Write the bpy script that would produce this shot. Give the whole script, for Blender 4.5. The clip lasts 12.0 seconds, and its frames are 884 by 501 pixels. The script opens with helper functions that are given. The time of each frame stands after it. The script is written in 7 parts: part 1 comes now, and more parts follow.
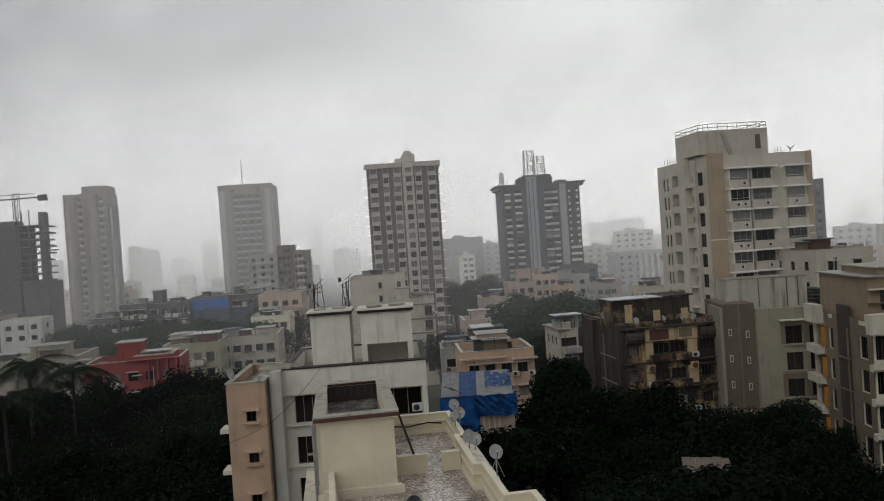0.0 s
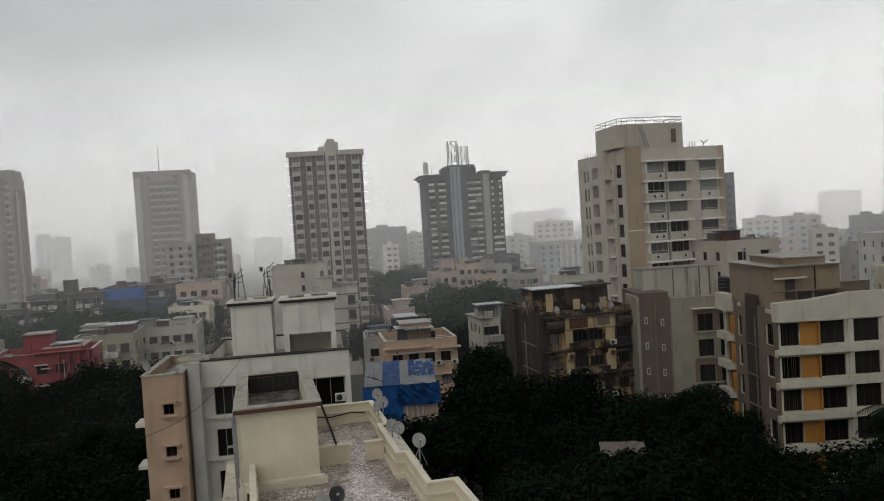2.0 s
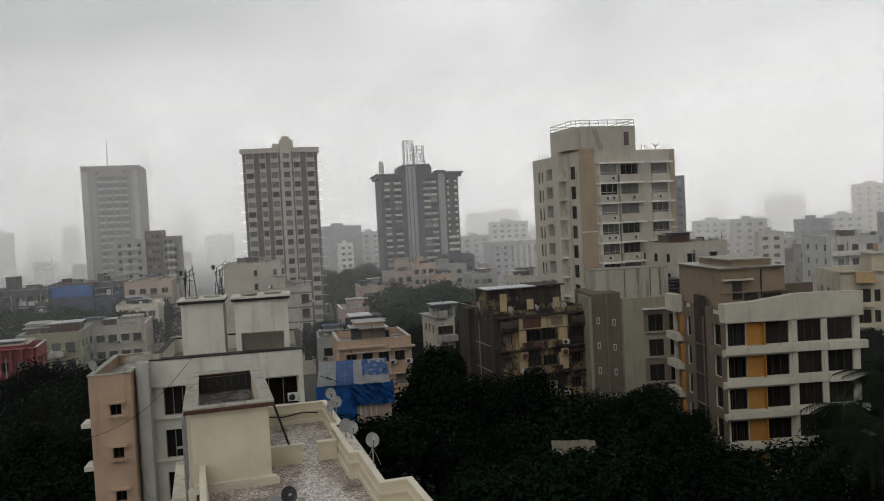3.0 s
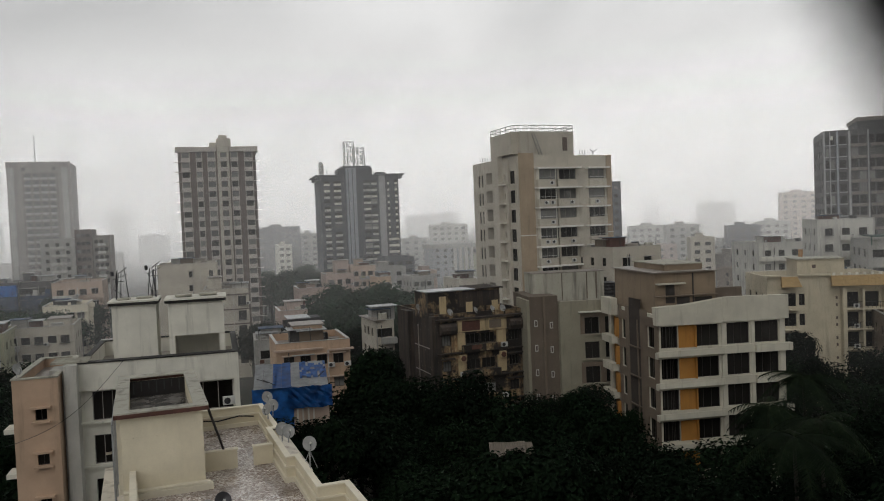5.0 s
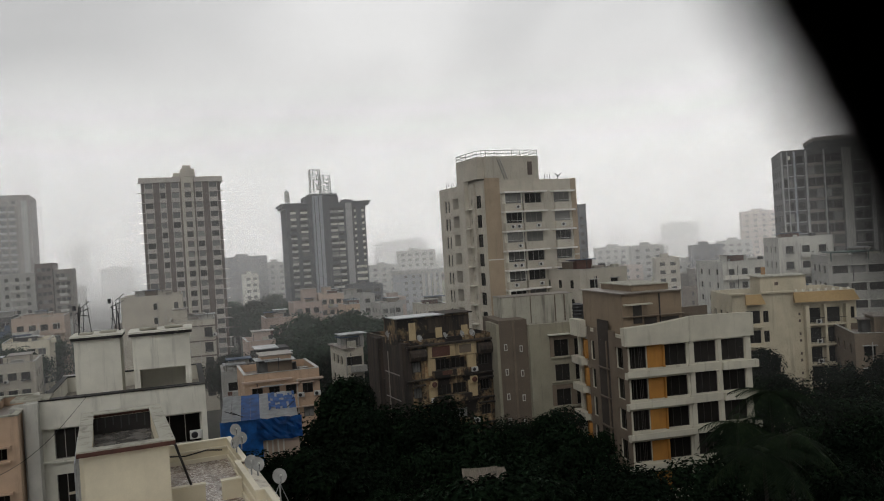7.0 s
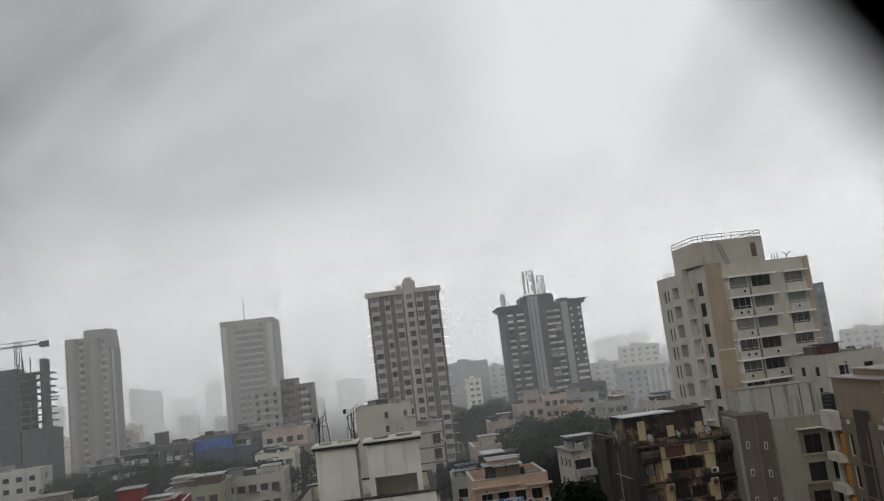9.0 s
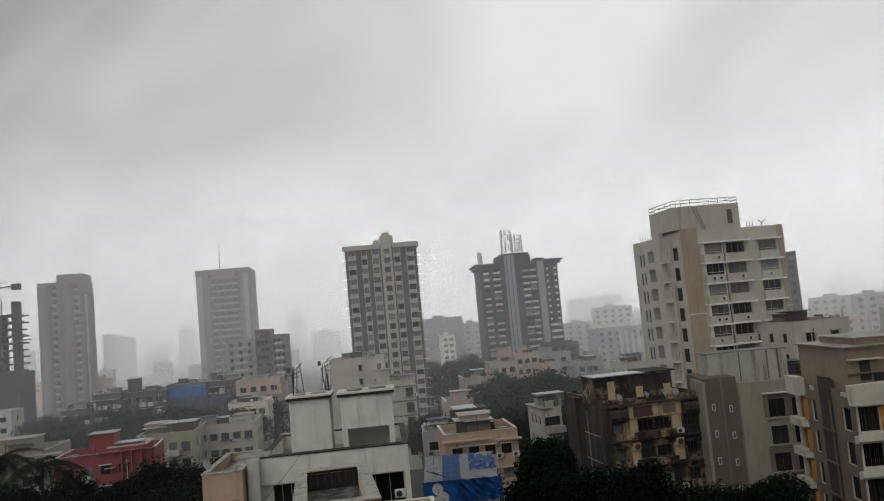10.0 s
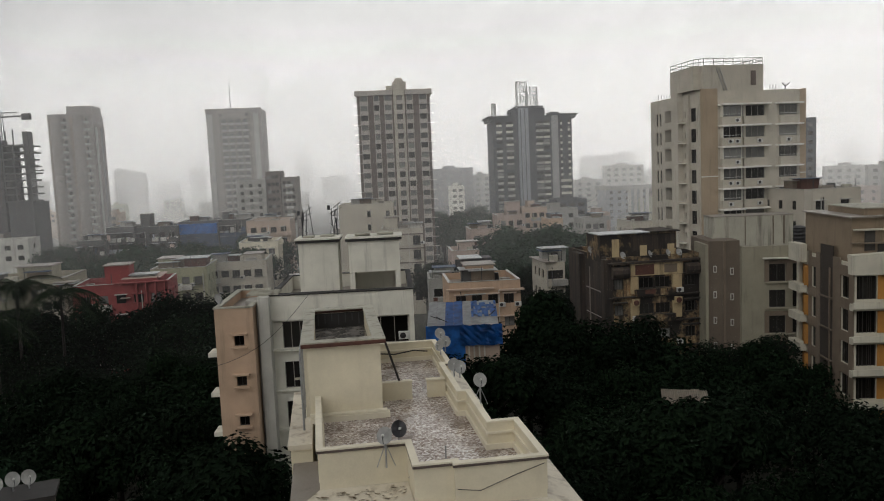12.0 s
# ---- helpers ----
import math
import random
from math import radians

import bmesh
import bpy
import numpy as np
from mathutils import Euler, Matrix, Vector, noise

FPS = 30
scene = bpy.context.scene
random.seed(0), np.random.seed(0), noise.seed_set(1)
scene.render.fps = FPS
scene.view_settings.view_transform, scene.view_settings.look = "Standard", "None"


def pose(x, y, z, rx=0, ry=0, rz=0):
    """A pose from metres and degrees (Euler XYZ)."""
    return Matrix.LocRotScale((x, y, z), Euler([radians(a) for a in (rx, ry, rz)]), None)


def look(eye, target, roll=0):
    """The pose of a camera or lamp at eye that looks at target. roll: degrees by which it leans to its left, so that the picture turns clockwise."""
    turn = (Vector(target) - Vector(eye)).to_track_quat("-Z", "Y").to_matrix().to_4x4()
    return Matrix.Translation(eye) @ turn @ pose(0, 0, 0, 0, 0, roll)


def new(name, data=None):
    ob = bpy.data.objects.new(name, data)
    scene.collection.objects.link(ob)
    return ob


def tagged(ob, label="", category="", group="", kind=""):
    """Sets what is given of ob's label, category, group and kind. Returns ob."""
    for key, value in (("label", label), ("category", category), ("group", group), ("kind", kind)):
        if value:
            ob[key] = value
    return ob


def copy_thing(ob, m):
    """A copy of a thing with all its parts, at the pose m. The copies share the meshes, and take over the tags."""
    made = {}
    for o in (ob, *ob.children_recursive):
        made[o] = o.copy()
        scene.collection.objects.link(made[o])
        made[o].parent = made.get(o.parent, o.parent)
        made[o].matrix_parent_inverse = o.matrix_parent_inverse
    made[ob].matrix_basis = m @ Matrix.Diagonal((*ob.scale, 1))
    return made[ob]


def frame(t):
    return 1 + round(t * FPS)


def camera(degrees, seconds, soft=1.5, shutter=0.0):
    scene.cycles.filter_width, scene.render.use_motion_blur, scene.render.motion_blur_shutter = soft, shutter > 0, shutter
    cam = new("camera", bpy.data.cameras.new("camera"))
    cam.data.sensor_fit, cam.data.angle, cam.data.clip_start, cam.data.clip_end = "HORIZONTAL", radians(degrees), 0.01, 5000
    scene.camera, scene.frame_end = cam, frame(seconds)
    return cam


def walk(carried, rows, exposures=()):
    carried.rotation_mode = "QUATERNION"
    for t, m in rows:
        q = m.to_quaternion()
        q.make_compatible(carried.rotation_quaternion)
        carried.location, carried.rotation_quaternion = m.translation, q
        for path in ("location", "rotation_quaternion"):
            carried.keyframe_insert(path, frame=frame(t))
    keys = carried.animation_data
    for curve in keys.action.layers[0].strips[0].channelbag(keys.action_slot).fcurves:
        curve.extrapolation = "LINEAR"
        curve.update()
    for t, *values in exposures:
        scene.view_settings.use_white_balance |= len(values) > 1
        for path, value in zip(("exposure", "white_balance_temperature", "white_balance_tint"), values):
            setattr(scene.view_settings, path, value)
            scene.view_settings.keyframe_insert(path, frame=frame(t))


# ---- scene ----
# The camera is held by hand at one spot high on a building and turns about.
cam = camera(58.6, 12.0, soft=1.0)
# a wide iris: what is a hand's width from the lens melts away, all from the terrace outward stays sharp
cam.data.dof.use_dof = True
cam.data.dof.focus_distance = 60.0
cam.data.dof.aperture_fstop = 1.0
EYE = 30.0
# seconds, yaw, pitch, roll
ROWS = [
    (0.0, 0.00, -0.70, 3.90),
    (0.5, -0.25, -0.90, 3.92),
    (1.0, -1.37, -1.29, 3.88),
    (1.5, -3.39, -1.60, 3.69),
    (2.0, -5.54, -1.82, 3.56),
    (2.5, -7.27, -1.95, 3.36),
    (3.0, -8.81, -2.04, 2.95),
    (5.0, -13.16, -2.06, 2.29),
    (5.5, -14.45, -2.12, 2.25),
    (6.0, -15.58, -2.03, 2.33),
    (6.5, -16.44, -1.79, 2.55),
    (7.0, -15.51, -0.31, 3.53),
    (7.5, -6.93, 1.81, 5.81),
    (7.7, -4.17, 3.18, 6.04),
    (9.3, 0.40, 8.60, 6.99),
    (9.5, 0.22, 8.60, 6.89),
    (10.0, -1.47, 5.01, 5.22),
    (10.5, -1.79, -0.02, 4.64),
    (11.0, -0.59, -3.65, 3.44),
    (11.5, -0.44, -5.56, 2.59),
    (12.0, -0.73, -5.80, 2.49),
]
# the hand sways a few centimetres to the side
SWAY = {2.5: -0.01, 3.0: -0.02, 5.0: -0.012, 5.5: -0.012, 6.0: -0.006, 7.5: -0.018, 7.7: -0.005, 9.3: 0.04, 9.5: 0.042, 10.0: -0.01}
walk(cam, [(t, pose(SWAY.get(t, 0.0), 0, EYE, 90 + pitch, roll, yaw)) for t, yaw, pitch, roll in ROWS],
     exposures=[(0, 0.02, 6500, 10), (6.5, 0.02, 6600, 10), (9.5, -0.02, 6380, 10), (10.5, 0.04, 6500, 10), (11, -0.03, 6500, 10), (11.5, 0.12, 6600, 10), (12, 0.15, 6650, 10)])

# ---- world: a rain-heavy overcast sky ----
SUN_AZ, SUN_EL = 215.0, 42.0
world = bpy.data.worlds.new("overcast_sky")
scene.world = world
scene.cycles.transparent_max_bounces = 64
world.use_nodes = True
wn, wl = world.node_tree.nodes, world.node_tree.links
wn.clear()


def wnode(kind, **kw):
    n = wn.new(kind)
    for k, v in kw.items():
        n.inputs[k].default_value = v
    return n


w_out = wn.new("ShaderNodeOutputWorld")
sky = wn.new("ShaderNodeTexSky")
sky.sky_type = "NISHITA"
sky.sun_disc = False
sky.sun_elevation = radians(SUN_EL)
sky.sun_rotation = radians(SUN_AZ)
sky_bg = wnode("ShaderNodeBackground", Strength=0.05)
wl.new(sky.outputs[0], sky_bg.inputs["Color"])
w_co = wn.new("ShaderNodeTexCoord")
w_map = wn.new("ShaderNodeMapping")
w_map.vector_type = "TEXTURE"
w_map.inputs["Scale"].default_value = (1.0, 1.0, 0.5)
w_map.inputs["Rotation"].default_value = (0.0, radians(-32), 0.0)
wl.new(w_co.outputs["Generated"], w_map.inputs["Vector"])
w_noise = wnode("ShaderNodeTexNoise", Scale=1.9, Detail=5.0, Roughness=0.46, Distortion=0.7)
wl.new(w_map.outputs[0], w_noise.inputs["Vector"])
# the cloud cover is thinner, so brighter, to one side
w_dot = wn.new("ShaderNodeVectorMath")
w_dot.operation = "DOT_PRODUCT"
sun_dir = Vector((math.sin(radians(SUN_AZ)) * math.cos(radians(SUN_EL)), math.cos(radians(SUN_AZ)) * math.cos(radians(SUN_EL)), math.sin(radians(SUN_EL))))
w_dot.inputs[1].default_value = (math.sin(radians(24)) * 0.95, math.cos(radians(24)) * 0.95, 0.3)
wl.new(w_co.outputs["Generated"], w_dot.inputs[0])
w_pow = wn.new("ShaderNodeMath")
w_pow.operation = "MULTIPLY_ADD"
wl.new(w_dot.outputs["Value"], w_pow.inputs[0])
w_pow.inputs[1].default_value = 1.1
w_pow.inputs[2].default_value = -0.70
w_add = wn.new("ShaderNodeMath")
w_add.operation = "ADD"
wl.new(w_noise.outputs["Fac"], w_add.inputs[0])
wl.new(w_pow.outputs[0], w_add.inputs[1])
# a heavier bank hangs over the left half
w_bank = wn.new("ShaderNodeVectorMath")
w_bank.operation = "DOT_PRODUCT"
w_bank.inputs[1].default_value = (math.sin(radians(-9)) * 0.955, math.cos(radians(-9)) * 0.955, 0.296)
wl.new(w_co.outputs["Generated"], w_bank.inputs[0])
w_soft = wnode("ShaderNodeMapRange", **{"From Min": 0.93, "From Max": 1.0, "To Min": 0.0, "To Max": -0.09})
w_soft.interpolation_type = "SMOOTHSTEP"
wl.new(w_bank.outputs["Value"], w_soft.inputs["Value"])
w_sum = wn.new("ShaderNodeMath")
w_sum.operation = "ADD"
wl.new(w_add.outputs[0], w_sum.inputs[0])
wl.new(w_soft.outputs[0], w_sum.inputs[1])
w_ramp = wn.new("ShaderNodeValToRGB")
w_ramp.color_ramp.elements[0].position = 0.36
w_ramp.color_ramp.elements[0].color = (0.285, 0.293, 0.30, 1)
w_ramp.color_ramp.elements[1].position = 0.88
w_ramp.color_ramp.elements[1].color = (0.80, 0.802, 0.804, 1)
wl.new(w_sum.outputs[0], w_ramp.inputs["Fac"])
cloud_bg = wnode("ShaderNodeBackground", Strength=1.0)
wl.new(w_ramp.outputs["Color"], cloud_bg.inputs["Color"])
w_mix = wn.new("ShaderNodeMixShader")
w_mix.inputs[0].default_value = 0.96
wl.new(sky_bg.outputs[0], w_mix.inputs[1])
wl.new(cloud_bg.outputs[0], w_mix.inputs[2])
wl.new(w_mix.outputs[0], w_out.inputs["Surface"])

sun_lamp = bpy.data.lights.new("sun", "SUN")
sun_lamp.energy = 0.75
sun_lamp.angle = radians(60)
sun_lamp.color = (1.0, 0.98, 0.95)
new("sun", sun_lamp).matrix_world = look(sun_dir * 100, (0, 0, 0))


# ---- materials ----
def shader(name):
    m = bpy.data.materials.new(name)
    m.use_nodes = True
    n = m.node_tree.nodes
    b = n["Principled BSDF"]
    return m, n, m.node_tree.links, b


def mix_col(n, l, fac, a, b, mode="MIX"):
    x = n.new("ShaderNodeMix")
    x.data_type = "RGBA"
    x.blend_type = mode
    for s, v in ((x.inputs[0], fac), (x.inputs[6], a), (x.inputs[7], b)):
        if hasattr(v, "links"):
            l.new(v, s)
        else:
            s.default_value = v if not isinstance(v, tuple) else (*v[:3], 1)
    return x.outputs[2]


def noise_fac(n, l, scale, detail=5.0, rough=0.55, stretch=(1, 1, 1), lo=0.35, hi=0.65):
    g = n.new("ShaderNodeNewGeometry")
    mp = n.new("ShaderNodeMapping")
    mp.inputs["Scale"].default_value = stretch
    l.new(g.outputs["Position"], mp.inputs["Vector"])
    t = n.new("ShaderNodeTexNoise")
    t.inputs["Scale"].default_value = scale
    t.inputs["Detail"].default_value = detail
    t.inputs["Roughness"].default_value = rough
    l.new(mp.outputs[0], t.inputs["Vector"])
    r = n.new("ShaderNodeMapRange")
    r.inputs["From Min"].default_value = lo
    r.inputs["From Max"].default_value = hi
    l.new(t.outputs["Fac"], r.inputs["Value"])
    return r.outputs[0]


def plaster(name, col, stain=0.35, dirt=(0.045, 0.04, 0.035), rough=0.85, grain=14.0, streak=0.55):
    """Painted render: patchy paint, rain streaks that run down it, damp stains and a fine relief."""
    m, n, l, b = shader(name)
    dull = tuple(c * 0.78 for c in col)
    patch = noise_fac(n, l, 0.45, 6, 0.6, (1, 1, 1), 0.35, 0.7)
    c1 = mix_col(n, l, patch, col, dull)
    runs = noise_fac(n, l, 1.0, 6, 0.65, (1.6, 1.6, 0.13), streak, streak + 0.2)
    sc = n.new("ShaderNodeMath")
    sc.operation = "MULTIPLY"
    l.new(runs, sc.inputs[0])
    sc.inputs[1].default_value = stain
    c2 = mix_col(n, l, sc.outputs[0], c1, dirt)
    fine = noise_fac(n, l, grain, 4, 0.7, (1, 1, 1), 0.3, 0.7)
    fm = n.new("ShaderNodeMath")
    fm.operation = "MULTIPLY"
    l.new(fine, fm.inputs[0])
    fm.inputs[1].default_value = 0.14
    c3 = mix_col(n, l, fm.outputs[0], c2, tuple(c * 0.55 for c in col))
    l.new(c3, b.inputs["Base Color"])
    b.inputs["Roughness"].default_value = rough
    bump = n.new("ShaderNodeBump")
    bump.inputs["Strength"].default_value = 0.25
    bump.inputs["Distance"].default_value = 0.02
    l.new(fine, bump.inputs["Height"])
    l.new(bump.outputs[0], b.inputs["Normal"])
    return m


def mould_mat(name):
    """Ochre render with black mould in blotches and runs."""
    m, n, l, b = shader(name)
    big = noise_fac(n, l, 0.42, 8, 0.68, (1, 1, 0.8), 0.36, 0.52)
    runs = noise_fac(n, l, 1.3, 6, 0.7, (1.5, 1.5, 0.2), 0.44, 0.62)
    mx = n.new("ShaderNodeMath")
    mx.operation = "MAXIMUM"
    l.new(big, mx.inputs[0])
    l.new(runs, mx.inputs[1])
    warm = mix_col(n, l, noise_fac(n, l, 3.0, 5, 0.6), (0.50, 0.38, 0.21), (0.30, 0.17, 0.08))
    mid = mix_col(n, l, mx.outputs[0], warm, (0.018, 0.014, 0.011))
    l.new(mid, b.inputs["Base Color"])
    b.inputs["Roughness"].default_value = 0.9
    bu = n.new("ShaderNodeBump")
    bu.inputs["Strength"].default_value = 0.4
    bu.inputs["Distance"].default_value = 0.03
    l.new(noise_fac(n, l, 9.0, 4, 0.7), bu.inputs["Height"])
    l.new(bu.outputs[0], b.inputs["Normal"])
    return m


def simple(name, col, rough=0.6, metal=0.0, vary=0.3, scale=3.0):
    m, n, l, b = shader(name)
    f = noise_fac(n, l, scale, 5, 0.6)
    l.new(mix_col(n, l, f, col, tuple(c * (1 - vary) for c in col)), b.inputs["Base Color"])
    b.inputs["Roughness"].default_value = rough
    b.inputs["Metallic"].default_value = metal
    return m


def glass(name, col=(0.014, 0.013, 0.012), rough=0.12):
    """Opaque window panes, glossy, each a little different; the dark of the rooms behind is put into their colour."""
    m, n, l, b = shader(name)
    oi = n.new("ShaderNodeObjectInfo")
    l.new(mix_col(n, l, oi.outputs["Random"], tuple(c * 0.5 for c in col), tuple(min(c * 2.2, 1) for c in col)), b.inputs["Base Color"])
    b.inputs["Roughness"].default_value = rough
    b.inputs["IOR"].default_value = 1.45
    b.inputs["Specular IOR Level"].default_value = 0.1
    return m


def haze_sheet_mat(name, density, fade_from, fade_to):
    """Sheet that stands in for haze: part see-through, part white, thinning out with height."""
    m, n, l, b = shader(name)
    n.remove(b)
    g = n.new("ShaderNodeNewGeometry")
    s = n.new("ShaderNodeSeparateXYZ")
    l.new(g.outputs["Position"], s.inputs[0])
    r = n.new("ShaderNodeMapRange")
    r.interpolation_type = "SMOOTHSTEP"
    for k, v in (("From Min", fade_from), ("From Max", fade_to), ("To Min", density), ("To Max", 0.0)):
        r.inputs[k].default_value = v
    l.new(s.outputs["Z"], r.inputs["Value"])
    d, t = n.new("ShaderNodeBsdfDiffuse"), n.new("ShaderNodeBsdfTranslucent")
    d.inputs["Color"].default_value = t.inputs["Color"].default_value = HAZE_SHEET_COL
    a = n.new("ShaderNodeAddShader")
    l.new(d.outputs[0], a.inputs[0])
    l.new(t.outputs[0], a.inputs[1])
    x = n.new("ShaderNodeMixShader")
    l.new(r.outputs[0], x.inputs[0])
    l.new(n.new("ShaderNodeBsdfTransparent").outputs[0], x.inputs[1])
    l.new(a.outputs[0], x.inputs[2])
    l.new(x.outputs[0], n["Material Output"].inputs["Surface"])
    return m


HAZE_SHEET_COL = (0.95, 0.95, 0.945, 1)
CREAM = plaster("cream_paint", (0.76, 0.69, 0.52), 0.10, dirt=(0.3, 0.24, 0.16))
CREAM_CAP = plaster("pale_coping_paint", (0.80, 0.74, 0.59), 0.2, dirt=(0.2, 0.15, 0.1))
SHELLW = plaster("soiled_white_band", (0.58, 0.55, 0.45), 0.5, dirt=(0.12, 0.09, 0.06))
WHITE = plaster("white_paint", (0.72, 0.70, 0.61), 0.45)
OFFWHITE = plaster("offwhite_paint", (0.56, 0.55, 0.50), 0.5, streak=0.5)
PEACH = plaster("peach_paint", (0.52, 0.37, 0.26), 0.35)
PINK = plaster("pink_paint", (0.52, 0.40, 0.32), 0.4)
SALMON = plaster("salmon_paint", (0.47, 0.37, 0.32), 0.45)
RED = plaster("red_paint", (0.28, 0.058, 0.056), 0.5)
BEIGE = plaster("beige_paint", (0.51, 0.47, 0.39), 0.28)
TAN = plaster("tan_paint", (0.40, 0.31, 0.215), 0.25)
CHALK = plaster("chalk_white_ledge", (0.82, 0.80, 0.74), 0.2)
TAUPE = plaster("taupe_paint", (0.19, 0.148, 0.108), 0.35)
BROWN = plaster("brown_paint", (0.13, 0.10, 0.085), 0.3)
GREYBROWN = plaster("grey_brown_paint", (0.205, 0.182, 0.16), 0.3)
GREY = plaster("grey_paint", (0.36, 0.355, 0.33), 0.4)
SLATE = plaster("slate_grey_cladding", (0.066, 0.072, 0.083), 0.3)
PALEBLUE = plaster("pale_blue_grey_cladding", (0.33, 0.35, 0.375), 0.25)
DARKROW = plaster("dark_damp_render", (0.085, 0.085, 0.083), 0.6)
OLIVE = plaster("pale_green_paint", (0.36, 0.36, 0.24), 0.4)
MOULD = mould_mat("mouldy_ochre_render")
ANNEX = plaster("greenish_grey_paint", (0.31, 0.287, 0.215), 0.45)
IVORY = plaster("ivory_paint", (0.55, 0.49, 0.36), 0.35)
PEARL = plaster("pearl_grey_cladding", (0.36, 0.36, 0.355), 0.25)
GRAPHITE = plaster("graphite_wall", (0.085, 0.083, 0.085), 0.3)
ROOFTAN = plaster("brown_roof_room_paint", (0.27, 0.205, 0.14), 0.4)
# brown of the service duct, darkened to hold its recess's shade
DUCT = plaster("duct_shade_brown", (0.055, 0.044, 0.036), 0.4)
OCHRE = plaster("ochre_render", (0.52, 0.40, 0.23), 0.75, (0.05, 0.035, 0.022), streak=0.5)
DUN = plaster("dun_brown_paint", (0.15, 0.118, 0.088), 0.35)
MOULD_D = plaster("black_mouldy_brick", (0.062, 0.043, 0.031), 0.92, (0.010, 0.009, 0.008), streak=0.40)
STAINED = plaster("streaked_grey_concrete", (0.42, 0.405, 0.335), 0.75, (0.05, 0.045, 0.035), streak=0.5)
CONCRETE = plaster("raw_concrete", (0.065, 0.066, 0.068), 0.4)
ORANGE = plaster("orange_paint", (0.43, 0.20, 0.04), 0.45)
ROOFDIRT = plaster("weathered_roof_screed", (0.25, 0.22, 0.19), 0.5, rough=0.4)
WETCAP = simple("wet_cement_cap", (0.46, 0.45, 0.41), 0.3, 0, 0.6, 2.0)
PALEBOX = plaster("pale_concrete_box", (0.47, 0.43, 0.385), 0.3)
# near-black in place of rooms: the shade indoors is put into the colour
CORE = simple("unlit_room_black", (0.025, 0.024, 0.022), 0.9)
GLASS = glass("window_glass")
PANE_PALE = glass("curtained_window_glass", (0.10, 0.10, 0.095), 0.2)
FRAME = simple("window_frame_paint", (0.30, 0.28, 0.25), 0.5)
FRAME_D = simple("dark_window_frame", (0.04, 0.035, 0.03), 0.5)
BLACK = simple("black_bitumen", (0.02, 0.018, 0.017), 0.7)
RUST = simple("red_oxide_paint", (0.10, 0.035, 0.022), 0.7)
STEEL = simple("galvanised_steel", (0.42, 0.43, 0.44), 0.45, 0.6)
STEEL_D = simple("dark_steel", (0.05, 0.05, 0.055), 0.5, 0.5)
DISH = simple("dish_enamel", (0.34, 0.34, 0.325), 0.4)
DISH_D = simple("dark_dish_enamel", (0.03, 0.03, 0.035), 0.4)
AC_WHITE = simple("air_conditioner_casing", (0.6, 0.6, 0.57), 0.5)
TARP = simple("blue_tarpaulin", (0.010, 0.13, 0.46), 0.45, 0, 0.6, 1.2)
TARP_D = simple("faded_blue_netting", (0.035, 0.065, 0.12), 0.7, 0, 0.5, 0.6)
TIN = simple("grey_tin_sheet", (0.42, 0.44, 0.45), 0.35, 0.2, 0.4, 1.5)
GUTTER = simple("ochre_roof_edge", (0.36, 0.24, 0.10), 0.7)
AWNING = simple("dark_green_sheet", (0.02, 0.06, 0.05), 0.6)
TANK_B = simple("black_plastic_tank", (0.015, 0.015, 0.017), 0.45)


# ---- helpers of the place ----
def at(az, d):
    """Plan place at a bearing (degrees clockwise from north) and distance from the viewpoint."""
    return Vector((d * math.sin(radians(az)), d * math.cos(radians(az))))


def box(bm, x0, y0, z0, x1, y1, z1):
    v = [bm.verts.new(p) for p in ((x0, y0, z0), (x1, y0, z0), (x1, y1, z0), (x0, y1, z0), (x0, y0, z1), (x1, y0, z1), (x1, y1, z1), (x0, y1, z1))]
    for f in ((3, 2, 1, 0), (4, 5, 6, 7), (0, 1, 5, 4), (1, 2, 6, 5), (2, 3, 7, 6), (3, 0, 4, 7)):
        bm.faces.new([v[i] for i in f])


def boxes(*bs):
    bm = bmesh.new()
    for b in bs:
        box(bm, *b)
    return bm


def mesh_of(name, bm, mat):
    me = bpy.data.meshes.new(name)
    bm.to_mesh(me)
    bm.free()
    for m in (mat if isinstance(mat, (list, tuple)) else [mat]):
        me.materials.append(m)
    return me


def part(name, bm, mat, parent, label=""):
    """One mesh object under a thing or a part."""
    ob = new(name, mesh_of(name, bm, mat))
    ob.parent = parent
    return tagged(ob, label)


def piece(name, me, parent, m):
    """One more object on a mesh that alike pieces share."""
    ob = new(name, me)
    ob.parent = parent
    ob.matrix_local = m
    return ob


def thing(name, m, label, category, group="", kind=""):
    ob = new(name)
    ob.empty_display_size = 0.5
    ob.matrix_world = m
    return tagged(ob, label, category, group, kind)


def bevelled(bm, w=0.02):
    bmesh.ops.bevel(bm, geom=bm.edges[:], offset=w, segments=1, affect="EDGES")
    return bm


def tube(bm, pts, r, sides=6):
    """A round bar along a line of points."""
    rings = []
    pts = [Vector(p) for p in pts]
    for i, p in enumerate(pts):
        d = (pts[min(i + 1, len(pts) - 1)] - pts[max(i - 1, 0)]).normalized()
        a = d.orthogonal().normalized()
        b = d.cross(a)
        rr = r[i] if isinstance(r, (list, tuple)) else r
        rings.append([bm.verts.new(p + rr * (math.cos(k * math.tau / sides) * a + math.sin(k * math.tau / sides) * b)) for k in range(sides)])
    for p, q in zip(rings, rings[1:]):
        for k in range(sides):
            bm.faces.new((p[k], p[(k + 1) % sides], q[(k + 1) % sides], q[k]))
    bm.faces.new(rings[0][::-1])
    bm.faces.new(rings[-1])
    return bm


SIDES = ("front", "left", "right", "back")


